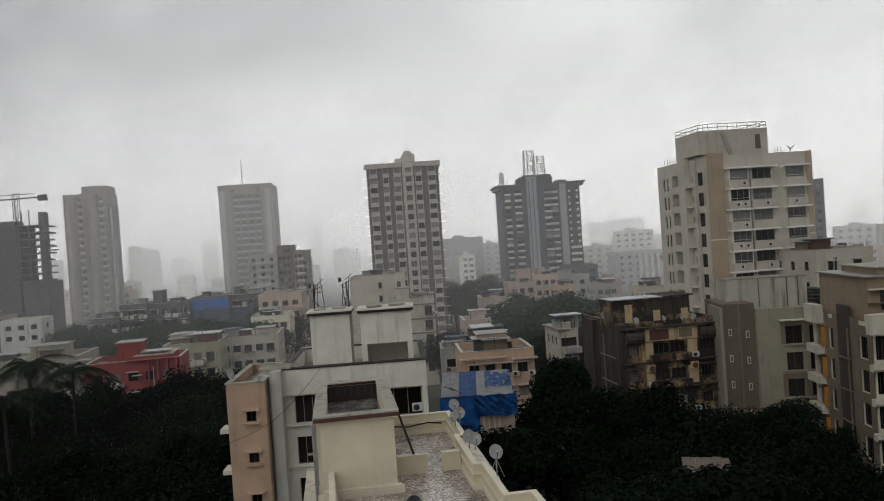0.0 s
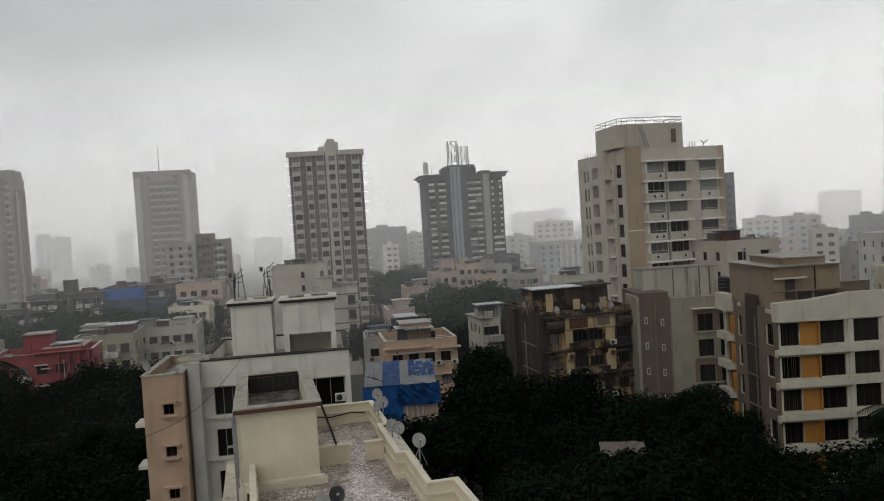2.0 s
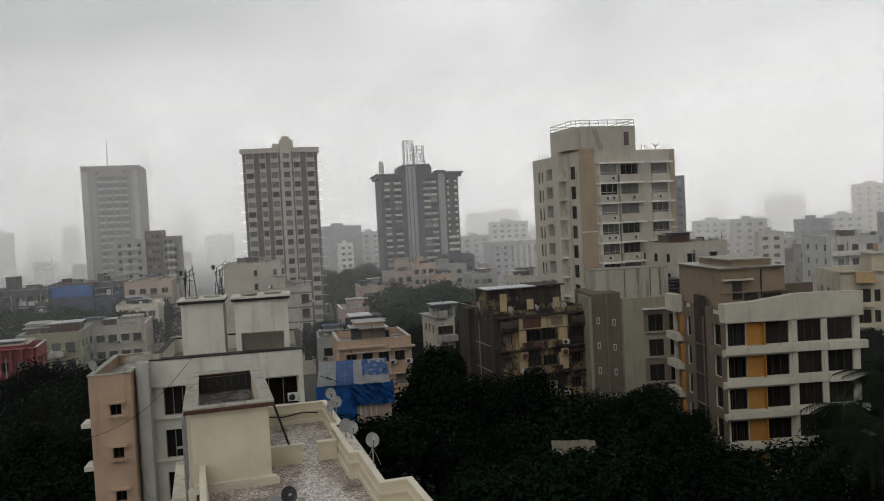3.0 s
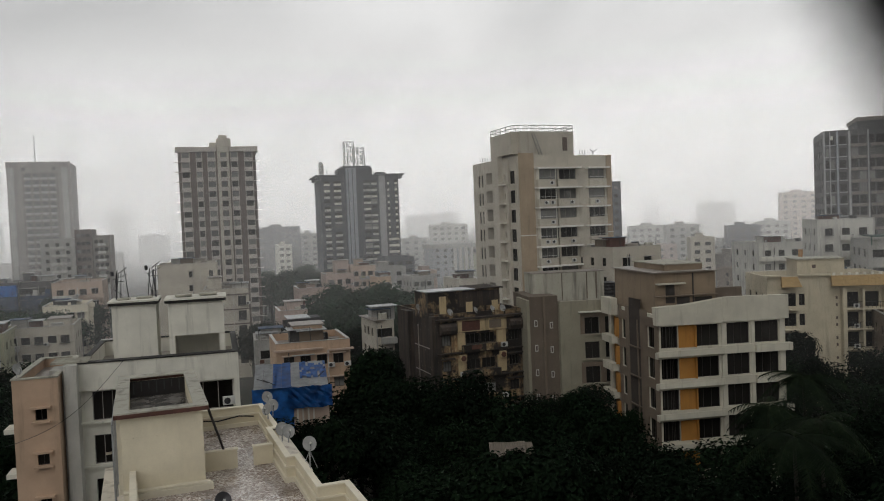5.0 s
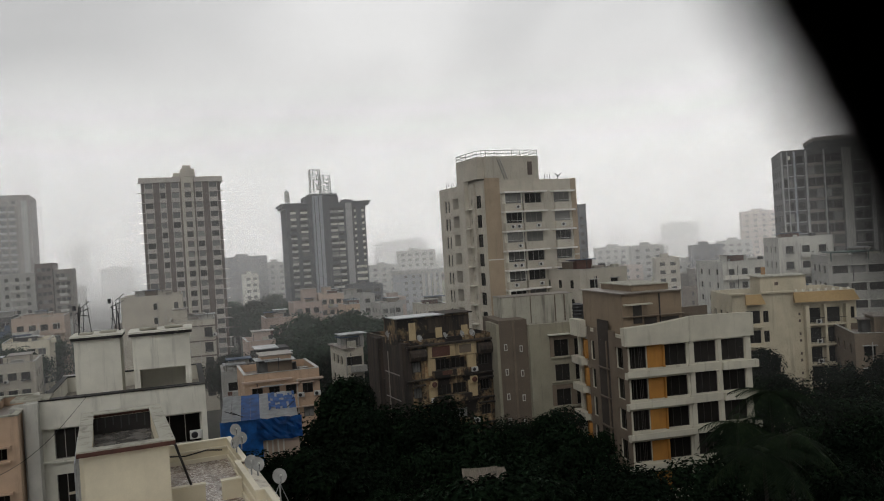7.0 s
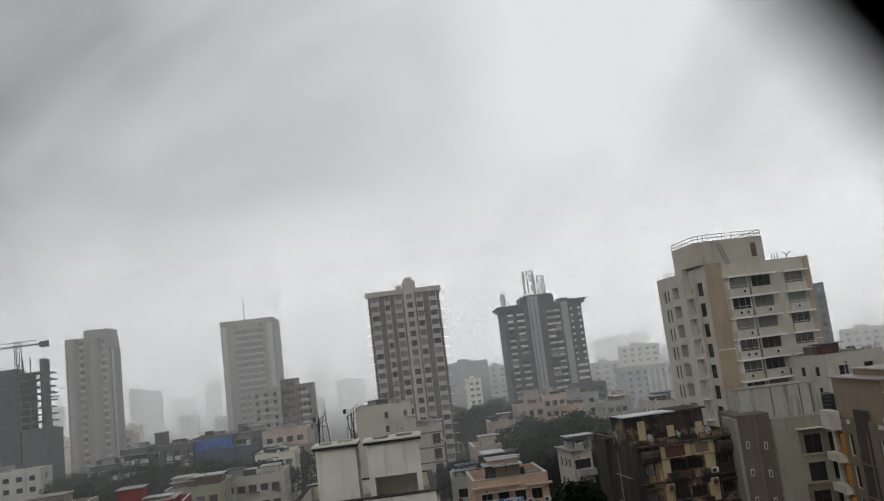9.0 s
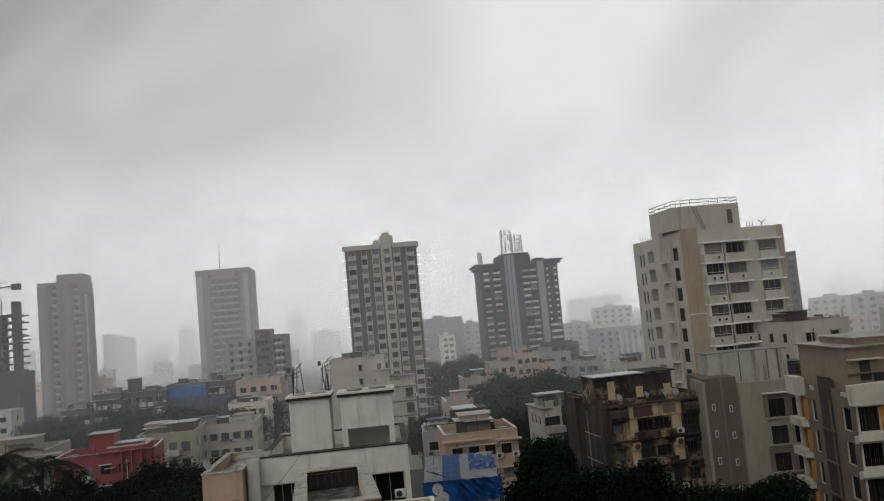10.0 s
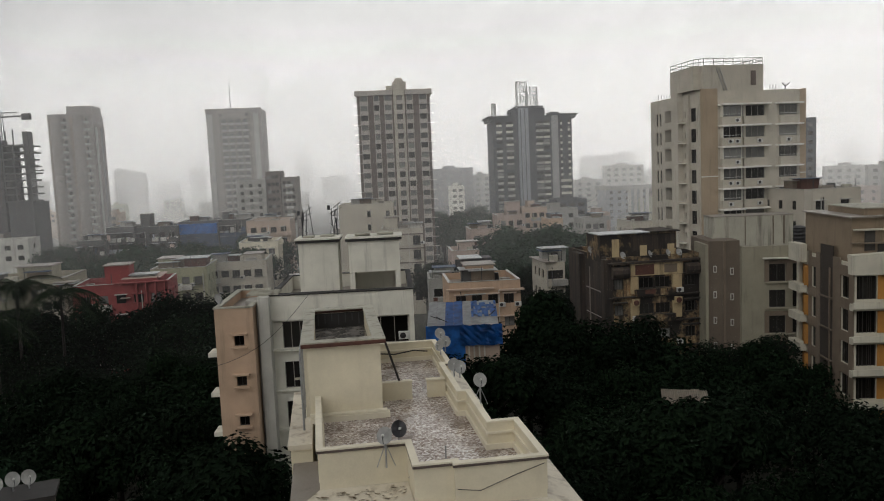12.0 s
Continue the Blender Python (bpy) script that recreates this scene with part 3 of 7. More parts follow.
# ---- cream stepped tower, the nearest high one ----
def tower_cream():
    az_k, d, yaw = 18.85, 128, GRID
    W = reach(az_k, d, 25.35, yaw)
    D = reach(az_k, d, 15.55, yaw + 90)
    fr = corner_frame(az_k, d, yaw)
    b = thing("apartment_tower", fr, "cream and tan apartment tower with white ledges and a stepped roof", "building")
    top = 39.4
    zs = [top - 0.95 - 3.2 * i for i in range(1, 13)]
    u = W / 16.5
    fcols = [(3.2 * u, 6.0 * u), (7.0 * u, 10.0 * u), (12.3 * u, 15.25 * u)]
    fh = grid_holes(fcols, zs, 1.05, 2.72)
    v = D / 16.0
    # along the left side the frame runs from the back corner to the front one
    lcols = [(1.9 * v, 2.6 * v), (3.1 * v, 3.7 * v), (13.0 * v, 14.6 * v), (15.0 * v, 15.5 * v)]
    small = grid_holes([(11.2 * v, 11.9 * v)], zs, 1.3, 2.3)
    lh = grid_holes(lcols, zs, 0.6, 2.7)
    recess = grid_holes([(4.9 * v, 8.4 * v)], zs, 0.1, 2.95)
    shell(b, W, D, 0, top, BEIGE, {"front": fh, "left": lh + recess + small}, parapet=0.8, core_in=1.9)
    add_windows(b, Matrix.Identity(4), fh, FRAME, bars=2, seed=8, pale=0.45)
    lm = side_matrix("left", W, D)
    add_windows(b, lm, lh + small, FRAME_D, GLASS, bars=1, seed=9)
    rnd = random.Random(71)
    for z in zs:
        # ledges: over the bay, over the middle window and over the last column
        part_box(b, "ledge", (2.6 * u, -1.5, z + 2.72, 6.2 * u, -0.002, z + 2.98), CHALK)
        part_box(b, "ledge", (6.25 * u, -1.15, z + 2.76, 10.5 * u, -0.002, z + 3.0), CHALK)
        part_box(b, "ledge", (11.7 * u, -1.15, z + 2.72, 15.6 * u, -0.002, z + 2.96), CHALK)
        # the glazed bay stands out from the wall
        part_box(b, "bay_front", (2.9 * u, -0.85, z - 0.24, 6.0 * u, -0.002, z + 1.03), BEIGE)
        part_box(b, "bay_cheek", (6.0 * u + 0.003, -0.7, z + 1.04, 6.25 * u, -0.002, z + 2.71), PANE_PALE)
        part_box(b, "bay_corner", (6.0 * u - 0.12, -0.85, z + 1.035, 6.0 * u, -0.004, z + 2.715), WHITE)
        part_box(b, "bay_corner", (2.95 * u, -0.85, z + 1.035, 2.95 * u + 0.14, -0.004, z + 2.715), WHITE)
        part_box(b, "bay_glass", (3.02 * u + 0.1, -0.78, z + 1.035, 5.98 * u - 0.14, -0.74, z + 2.715), PANE_PALE if rnd.random() < 0.5 else GLASS)
        for k in (0.34, 0.67):
            xx = (3.0 + 3.0 * k) * u
            part_box(b, "mullion", (xx, -0.84, z + 1.035, xx + 0.07, -0.785, z + 2.715), FRAME)
        part_box(b, "bay_rail", (2.95 * u, -0.9, z + 1.35, 6.0 * u, -0.855, z + 1.41), AC_WHITE)
        part_box(b, "window_box", (6.5 * u, -0.5, z - 0.22, 10.1 * u, -0.003, z + 1.0), BEIGE)
        part_box(b, "window_box", (12.2 * u, -0.6, z - 0.24, 15.3 * u, -0.003, z + 1.02), BEIGE)
        part_box(b, "rail", (12.2 * u, -0.6, z + 1.3, 15.3 * u, -0.55, z + 1.36), AC_WHITE)
        # balconies cut into the side
        part_box(b, "recess_back", (1.75, D - 8.6 * v, z - 0.2, 1.82, D - 4.7 * v, z + 3.1), BEIGE)
        part_box(b, "recess_door", (1.70, D - 6.6 * v, z + 0.1, 1.747, D - 5.2 * v, z + 2.3), FRAME_D)
        part_box(b, "recess_cheek", (0.304, D - 4.9 * v, z - 0.2, 1.747, D - 4.75 * v, z + 3.0), BEIGE)
        part_box(b, "recess_floor", (0.304, D - 8.6 * v, z - 0.05, 1.69, D - 4.9 * v - 0.003, z + 0.09), GREY)
        part_box(b, "balcony_slab", (-0.35, D - 8.5 * v, z - 0.1, -0.002, D - 4.8 * v, z + 0.09), BEIGE)
        part_box(b, "balcony_wall", (-0.33, D - 8.4 * v, z + 0.095, -0.2, D - 4.9 * v, z + 1.0), BEIGE)
        part_box(b, "duct_ledge", (-0.9, D - 12.1 * v, z + 0.5, -0.002, D - 10.8 * v, z + 0.66), WHITE)
        part_box(b, "duct_rail", (-0.9, D - 12.0 * v, z + 0.9, -0.84, D - 10.9 * v, z + 0.96), AC_WHITE)
        for x0 in (3.8 * u, 4.9 * u, 8.4 * u, 13.0 * u):
            if rnd.random() < 0.45:
                ac_unit(b, (x0, -0.98 if x0 < 6 * u else -0.95, z + 0.15), 0)
    part("tan_band", boxes((-0.05, -0.12, 0, 2.55 * u, -0.003, top + 1.2)), TAN, b)
    part("tan_band", boxes((15.6 * u, -0.12, 0, W + 0.05, -0.003, top + 0.82)), TAN, b)
    for z in (top - 12.2, top - 22.0):
        part("white_line", boxes((-0.06, -0.16, z, 2.6 * u, -0.124, z + 0.16)), WHITE, b)
        part("white_line", boxes((15.55 * u, -0.16, z, W + 0.06, -0.124, z + 0.16)), WHITE, b)
    part("rib", boxes((-0.85, D - 10.7 * v, 0, -0.002, D - 8.6 * v, top + 1.2)), BEIGE, b)
    part("rib", boxes((-0.35, D - 13.0 * v + 0.003, 0, -0.003, D - 12.2 * v, top + 0.6)), BEIGE, b)
    part("rib", boxes((-0.25, D - 16.0 * v + 0.05, 0, -0.003, D - 15.55 * v, top + 0.6)), BEIGE, b)
    # the stepped head
    part("roof_block", boxes((0.6, 0.2, top, 9.9 * u, D * 0.52, top + 4.75), (-0.6, 1.2, top + 1.2, 0.597, D * 0.5, top + 4.75)), BEIGE, b)
    part("roof_doorway", boxes((7.9 * u, 0.12, top + 1.6, 8.7 * u, 0.19, top + 3.8)), BROWN, b)
    bm = bmesh.new()
    tube(bm, [(2.4 * u, -0.1, top + 4.3), (3.6 * u, -0.1, top + 0.9)], 0.07)
    tube(bm, [(2.9 * u, -0.1, top + 4.3), (4.1 * u, -0.1, top + 0.9)], 0.07)
    for i in range(9):
        t = i / 9
        tube(bm, [(2.4 * u + 1.2 * u * t, -0.1, top + 4.3 - 3.4 * t), (2.9 * u + 1.2 * u * t, -0.1, top + 4.3 - 3.4 * t)], 0.04, 4)
    part("ladder", bm, GREY, b)
    rail = bmesh.new()
    z = top + 4.75
    loop = [(0.7, 0.3), (9.8 * u, 0.3), (9.8 * u, D * 0.5), (-0.5, D * 0.5), (-0.5, 1.3), (0.7, 0.3)]
    for (x0, y0), (x1, y1) in zip(loop, loop[1:]):
        for h in (0.5, 1.0):
            tube(rail, [(x0, y0, z + h), (x1, y1, z + h)], 0.06, 4)
        n = max(2, int(math.hypot(x1 - x0, y1 - y0) / 1.6))
        for i in range(n):
            x, y = x0 + (x1 - x0) * i / n, y0 + (y1 - y0) * i / n
            tube(rail, [(x, y, z), (x, y, z + 1.0)], 0.06, 4)
    part("railing", rail, AC_WHITE, b)
    rods = bmesh.new()
    for i in range(5):
        tube(rods, [(0.6 + 0.5 * i, D - 2, top), (0.6 + 0.5 * i, D - 2, top + 1.9)], 0.06, 4)
    for i in range(3):
        tube(rods, [(12 * u + 0.5 * i, 2, top), (12 * u + 0.5 * i, 2, top + 1.8)], 0.06, 4)
    tube(rods, [(13.6 * u, 1, top), (13.9 * u, 1, top + 1.4), (14.6 * u, 1, top + 1.9)], 0.09, 5)
    tube(rods, [(13.9 * u, 1, top + 1.4), (13.3 * u, 1, top + 1.9)], 0.09, 5)
    part("roof_rods", rods, STEEL_D, b)


AC_MESH = []


def ac_unit(parent, p, turn):
    """An outdoor air conditioner box with a round fan grille."""
    if not AC_MESH:
        bm = boxes((0, 0, 0, 0.85, 0.32, 0.58))
        bevelled(bm, 0.03)
        AC_MESH.append(mesh_of("air_conditioner", bm, AC_WHITE))
        bm = bmesh.new()
        bmesh.ops.create_cone(bm, cap_ends=True, segments=14, radius1=0.23, radius2=0.21, depth=0.03, matrix=Matrix.Translation((0.32, -0.012, 0.29)) @ Matrix.Rotation(radians(90), 4, "X"))
        AC_MESH.append(mesh_of("fan_grille", bm, STEEL_D))
    a = piece("air_conditioner", AC_MESH[0], parent, Matrix.Translation(p) @ Matrix.Rotation(radians(turn), 4, "Z"))
    piece("fan_grille", AC_MESH[1], a, Matrix.Identity(4))


tower_cream()


# ---- block with mouldy ochre front ----
def mouldy():
    az_k, d, yaw = 12.41, 95, GRID
    W = reach(az_k, d, 18.8, yaw)
    D = reach(az_k, d, 9.75, yaw + 90)
    b = thing("old_apartment_block", corner_frame(az_k, d, yaw), "old ochre apartment block blackened by mould and damp", "building")
    top = 18.1
    zs = [14.0 - 3.15 * i for i in range(5)]
    u = W / 11.0
    cols = [(0.7 * u, 1.7 * u), (3.6 * u, 5.3 * u), (5.5 * u, 7.2 * u), (9.0 * u, 10.2 * u)]
    fh = grid_holes(cols, zs, 0.9, 2.15)
    shell(b, W, D, 0, top, MOULD, {"front": fh, "left": []}, parapet=0.7)
    part("side_brick", boxes((-0.18, 1.0, 0, -0.003, D, top + 0.7)), MOULD_D, b)
    part("front_pier", boxes((-0.6, -0.25, 0, 0.5, 0.95, top + 0.5), (-0.9, D * 0.55, 0, -0.19, D * 0.75, top + 0.5)), MOULD_D, b)
    add_windows(b, Matrix.Identity(4), fh, FRAME_D, bars=2, seed=21, pale=0.3)
    for z in zs:
        part("floor_band", boxes((-0.1, -0.55, z - 0.12, W + 0.1, -0.003, z + 0.03)), MOULD_D, b)
        part_box(b, "balcony_box", (2.9 * u, -0.75, z + 0.03, 7.6 * u, -0.004, z + 0.85), MOULD)
        part_box(b, "hood", (8.6 * u, -0.6, z + 2.4, 10.6 * u, -0.004, z + 2.55), MOULD_D)
        part_box(b, "hood", (0.3 * u, -0.6, z + 2.4, 2.0 * u, -0.004, z + 2.55), MOULD_D)
        for k in range(3):
            part_box(b, "pipe_run", (-0.30, 1.6 + k * D / 3.4, z, -0.19, 1.71 + k * D / 3.4, z + 3.1), ROOFDIRT)
        part_box(b, "pipe_run", (-0.29, 1.2, z + 0.4, -0.19, D * 0.5, z + 0.5), ROOFDIRT)
    for x0, x1 in ((2.5, 3.4), (7.4, 8.5)):
        for z in zs[:2]:
            part_box(b, "pale_pier", (x0 * u, -0.3, z + 0.3, x1 * u, -0.004, z + 2.35), OCHRE)
        bm = bmesh.new()
        bmesh.ops.create_cone(bm, cap_ends=True, segments=16, radius1=0.34, radius2=0.3, depth=0.12, matrix=Matrix.Translation(((x0 + x1) / 2 * u, -0.83, zs[0] - 0.7)) @ Matrix.Rotation(radians(90), 4, "X"))
        part("fan_ring", bm, RUST, b, "rusty round fan guard")
        part_box(b, "fan_box", ((x0 + x1) / 2 * u - 0.42, -0.768, zs[0] - 1.1, (x0 + x1) / 2 * u + 0.42, -0.3, zs[0] - 0.3), OCHRE)
    part("upper_band", boxes((2.5 * u, -0.4, 16.45, 8.6 * u, -0.004, 17.95)), OCHRE, b)
    part("red_panel", boxes((3.0 * u, -0.46, 16.6, 5.2 * u, -0.404, 17.8)), RUST, b)
    part("red_panel", boxes((6.4 * u, -0.46, 16.7, 7.9 * u, -0.404, 17.7)), TAUPE, b)
    for x0 in (0.2, 8.8):
        bm = bmesh.new()
        tube(bm, [(x0 * u + 0.05, -0.35, 17.0), (x0 * u + 2.0 * u, -0.35, 17.0)], 0.75, 10)
        part("arched_hood", bm, MOULD_D, b)
    # roof storey of old sheets
    part("roof_storey", boxes((-0.3, 1.8, top, W * 0.8, 6.6, top + 3.3)), MOULD, b)
    part("roof_storey_panel", boxes((3.4 * u, 1.72, top + 1.2, W * 0.79, 1.79, top + 3.1)), MOULD_D, b)
    part("tin_roof", boxes((-0.6, 1.3, top + 3.303, W * 0.5, 5.2, top + 3.42)), TIN, b)
    part("tin_roof", boxes((W * 0.51, 1.4, top + 3.303, W * 0.83, 6.8, top + 3.45)), MOULD_D, b)
    for i in range(3):
        part_box(b, "roof_panel", (W * (0.1 + 0.3 * i), 1.70, top + 0.2, W * (0.1 + 0.3 * i) + 0.9, 1.718, top + 2.7 - 0.9 * (i > 0)), OCHRE)
    for i, z in enumerate(zs[:4]):
        for x in (2.9 * u, 8.1 * u):
            if (i + int(x)) % 3:
                ac_unit(b, (x - 0.3, -0.55, z + 0.2), 0)
        part_box(b, "laundry_panel", (4.0 * u + 0.6 * (i % 2), -0.8, z + 0.3, 5.2 * u, -0.76, z + 0.8), (RUST, TAUPE, GREY, BROWN)[i])
    part("front_cornice", boxes((-0.2, -0.8, top - 0.1, W + 0.2, 0.35, top + 0.12)), MOULD_D, b)


mouldy()


# ---- annex of the cream tower: taupe and grey lower block with a streaked wall on its roof ----
def annex():
    az_k, d, yaw = 21.42, 97, -5.0
    W = reach(az_k, d, 25.7, yaw)
    fr = corner_frame(az_k, d, yaw)
    b = thing("apartment_block", fr, "grey and taupe apartment block with dark square windows", "building")
    top = 19.1
    zs = [15.2 - 3.04 * i for i in range(5)]
    cols = [(0.40 * W, 0.64 * W), (0.74 * W, 0.96 * W)]
    fh = grid_holes(cols, zs, 0.35, 2.4)
    shell(b, W, 12, 0, top, ANNEX, {"front": fh}, parapet=0.6)
    add_windows(b, Matrix.Identity(4), fh, FRAME_D, GLASS, bars=1, seed=31, pale=0.1)
    for i, z in enumerate(zs):
        part_box(b, "sill_ledge", (0.33 * W, -0.32, z + 0.18, W, -0.104, z + 0.33), ANNEX)
        if i != 1:
            part_box(b, "dark_panel", (0.33 * W, -0.1, z + 0.35, 0.396 * W, -0.003, z + 2.95), TAUPE)
            part_box(b, "dark_panel", (0.645 * W, -0.1, z + 0.35, 0.735 * W, -0.003, z + 2.42), TAUPE)
            part_box(b, "dark_panel", (0.40 * W, -0.1, z + 2.43, W, -0.003, z + 2.95), TAUPE)
    # stair wing at its corner
    x0 = reach(az_k, d, 19.35, yaw)
    part("stair_wing", boxes((x0, 0.8, 0, -0.003, 9, top + 1.3)), DUN, b)
    part("corner_strip", boxes((x0 * 0.53, 0.55, 0, x0 * 0.46, 0.797, top + 1.2)), TAUPE, b)
    part("corner_strip", boxes((x0 - 0.35, 0.6, 0, x0 + 0.003, 6, top + 0.9)), ANNEX, b)
    for z in zs:
        for k, dz in ((0.84, 0.3), (0.3, 0.0)):
            part_box(b, "vent_frame", (x0 * k, 0.7, z + 1.2 + dz, x0 * k + 0.38, 0.796, z + 2.0 + dz), OFFWHITE)
            part_box(b, "vent_hole", (x0 * k + 0.08, 0.68, z + 1.3 + dz, x0 * k + 0.3, 0.699, z + 1.9 + dz), BROWN)
    part("window_hood", boxes((0.3 * W, -0.7, zs[0] + 3.05, W * 0.66, -0.003, zs[0] + 3.17)), WHITE, b)
    part("streaked_wall", boxes((-2.3, 4.0, top - 0.1, W * 0.93, 8.0, top + 3.85)), STAINED, b)
    for k, dx in ((0.62, 0.12), (0.78, 0.16), (0.2, 0.08)):
        part("wall_rib", boxes((W * k, 3.9, top + 0.4, W * k + dx, 3.997, top + 3.8)), DUN, b)
    part("wall_cap", boxes((-2.4, 3.94, top + 3.853, W * 0.94, 8.05, top + 3.93)), ROOFDIRT, b)
    t = thing("water_tank", fr @ Matrix.Translation((W * 1.03, 4.5, top + 0.0)), "black plastic water tank on the roof", "water tank")
    bm2 = tube(bmesh.new(), [(0, 0, 0.06 + 0.11 * i) for i in range(21)] + [(0, 0, 2.45)], [0.98 if i % 4 < 2 else 0.92 for i in range(21)] + [0.4], 18)
    part("tank_body", bm2, TANK_B, t)
    part("tank_stand", boxes((-0.9, -0.9, 0, 0.9, 0.9, 0.06)), CONCRETE, t)


annex()


# ---- white-banded block with orange balconies ----
def banded():
    az_k, d, yaw = 28.3, 84, -4.0
    W = reach(az_k, d, 36.5, yaw)
    D = reach(az_k, d, 24.85, yaw + 90)
    fr = corner_frame(az_k, d, yaw)
    b = thing("apartment_block", fr, "brown apartment block with white bands, orange balconies and dark windows", "building")
    top, fl = 18.5, 3.25
    zs = [15.35 - fl * i for i in range(5)]
    win = [(0.014 * W, 0.145 * W), (0.275 * W, 0.465 * W), (0.53 * W, 0.71 * W), (0.755 * W, 0.945 * W)]
    holes = grid_holes(win, zs, 0.65, 2.9)
    lw = [(0.30 * D, 0.39 * D), (0.80 * D, 0.93 * D)]
    lh = grid_holes(lw, zs, 0.5, 2.7)
    lb = grid_holes([(0.05 * D, 0.24 * D)], zs, 0.1, 2.7)
    shell(b, W, D, 0, top, SHELLW, {"front": holes, "left": lh + lb}, parapet=0.9)
    add_windows(b, Matrix.Identity(4), holes, FRAME_D, GLASS, bars=2, seed=41)
    add_windows(b, side_matrix("left", W, D), lh, FRAME_D, GLASS, bars=1, seed=42)
    # brown facing of the side wall, pier by pier, with the windows left free
    runs = ((0.25, 0.30), (0.39, 0.46), (0.68, 0.80), (0.93, 1.0))
    for a, c in runs:
        part("side_pier", boxes((-0.12, D * (1 - c), 0, -0.003, D * (1 - a), top + 1.2)), TAUPE, b, "taupe facing of the side wall")
    for a, c in ((0.30, 0.39), (0.80, 0.93)):
        for z in (*zs, zs[0] + fl):
            part_box(b, "side_spandrel", (-0.118, D * (1 - c) + 0.003, z - 0.55, -0.004, D * (1 - a) - 0.003, z + 0.48), TAUPE)
    # the duct is flat here; the depth of its recess is painted as shade
    part("duct", boxes((-0.05, D * 0.32, 0, -0.003, D * 0.54, top + 2.2)), DUCT, b, "flat brown plate for the service duct, recess shade in its colour")
    for z in zs:
        part_box(b, "duct_slab", (-0.25, D * 0.325, z - 0.1, -0.054, D * 0.535, z + 0.05), DUN)
        part_box(b, "duct_pipe", (-0.2, D * 0.36, z + 0.06, -0.08, D * 0.375, z + 3.1), TAUPE)
    for z in zs:
        part_box(b, "orange_panel", (0.15 * W, -0.06, z + 0.63, 0.272 * W, -0.003, z + 2.95), ORANGE)
        part_box(b, "orange_return", (0.268 * W, -0.5, z + 0.63, 0.276 * W, -0.064, z + 2.9), ORANGE)
        part_box(b, "side_balcony", (-0.9, D * 0.77, z - 0.35, -0.124, D, z + 0.5), SHELLW)
        part_box(b, "orange_wall", (-0.5, D * 0.745, z + 0.5, -0.124, D * 0.765, z + 2.6), ORANGE)
        part_box(b, "balcony_back", (0.34, D * 0.78, z + 0.1, 0.38, D * 0.94, z + 2.7), ORANGE)
        planter(b, -0.5, 0.475 * W, z - 0.35, z + 0.5)
        part_box(b, "sill_band", (0.478 * W, -0.16, z - 0.3, 0.745 * W, -0.003, z + 0.55), SHELLW)
        part_box(b, "corner_planter", (0.745 * W, -0.6, z - 0.3, W + 0.5, -0.003, z + 0.5), SHELLW)
        for a, c in win[:1]:
            for k in range(5):
                x = a + (c - a) * (k + 0.5) / 5
                part_box(b, "grille_bar", (x, -0.05, z + 0.66, x + 0.04, -0.01, z + 2.88), FRAME_D)
    # the deep parapet, higher in its right half
    bm = bmesh.new()
    prof = [(-0.6, 18.5, 20.35, -0.85), (0.2 * W, 18.45, 20.5, -0.85), (0.475 * W, 18.4, 20.95, -0.6), (0.49 * W, 18.4, 21.0, -0.25), (0.76 * W, 18.4, 21.0, -0.25), (W + 0.3, 18.4, 20.9, -0.25)]
    rows = [[bm.verts.new(p) for p in ((x, o, a), (x, o, c), (x, 0.25, c), (x, -0.004, a))] for x, a, c, o in prof]
    for p, q in zip(rows, rows[1:]):
        for k in range(4):
            bm.faces.new((p[k], q[k], q[(k + 1) % 4], p[(k + 1) % 4]))
    bm.faces.new(rows[0][::-1])
    bm.faces.new(rows[-1])
    bmesh.ops.recalc_face_normals(bm, faces=bm.faces[:])
    part("parapet_panel", bm, SHELLW, b)
    part("side_parapet", boxes((-0.9, D * 0.77, top - 0.15, -0.124, D, top + 1.8)), SHELLW, b)
    for x in (0.5, 0.735, 0.965):
        part("pier", boxes((W * x - 0.18, -0.1, 0, W * x + 0.18, -0.003, 18.39)), SHELLW, b)
    # roof storey
    part("roof_storey", boxes((0.4, 1.6, top, W * 0.51, D - 1.5, top + 5.2)), ROOFTAN, b)
    part("roof_slab", boxes((0.1, 1.2, top + 5.203, W * 0.52, D - 1.2, top + 5.33)), ROOFDIRT, b)
    part("roof_hood", boxes((0.5, 0.9, top + 4.0, 3.6, 1.597, top + 4.13)), SHELLW, b)
    part("roof_tank", boxes((2.2, 3.0, top + 5.333, W * 0.46, D - 3, top + 5.95)), ROOFTAN, b)
    part("tank_slab", boxes((2.0, 2.8, top + 5.953, W * 0.47, D - 2.8, top + 6.06)), STAINED, b)
    part("stair_door", boxes((1.6, 1.54, top + 2.0, 2.6, 1.598, top + 3.95)), FRAME_D, b)
    part("roof_window", boxes((0.2 * W, 1.54, top + 1.0, 0.3 * W, 1.598, top + 2.6)), FRAME_D, b)
    part("roof_window", boxes((0.34 * W, 1.54, top + 0.9, 0.48 * W, 1.598, top + 2.5)), FRAME_D, b)
    part("roof_ledge", boxes((0.3, 1.2, top + 2.7, W * 0.515, 1.597, top + 2.8)), TAUPE, b)
    part("low_wall", boxes((W * 0.52, 5.0, top, W * 0.86, 5.3, top + 3.0)), DUN, b)
    part("rain_pipe", tube(bmesh.new(), [(0.3 * W + 0.4, 1.5, top + 0.5), (0.3 * W + 0.4, 1.5, top + 5.1)], 0.07, 6), STEEL_D, b)


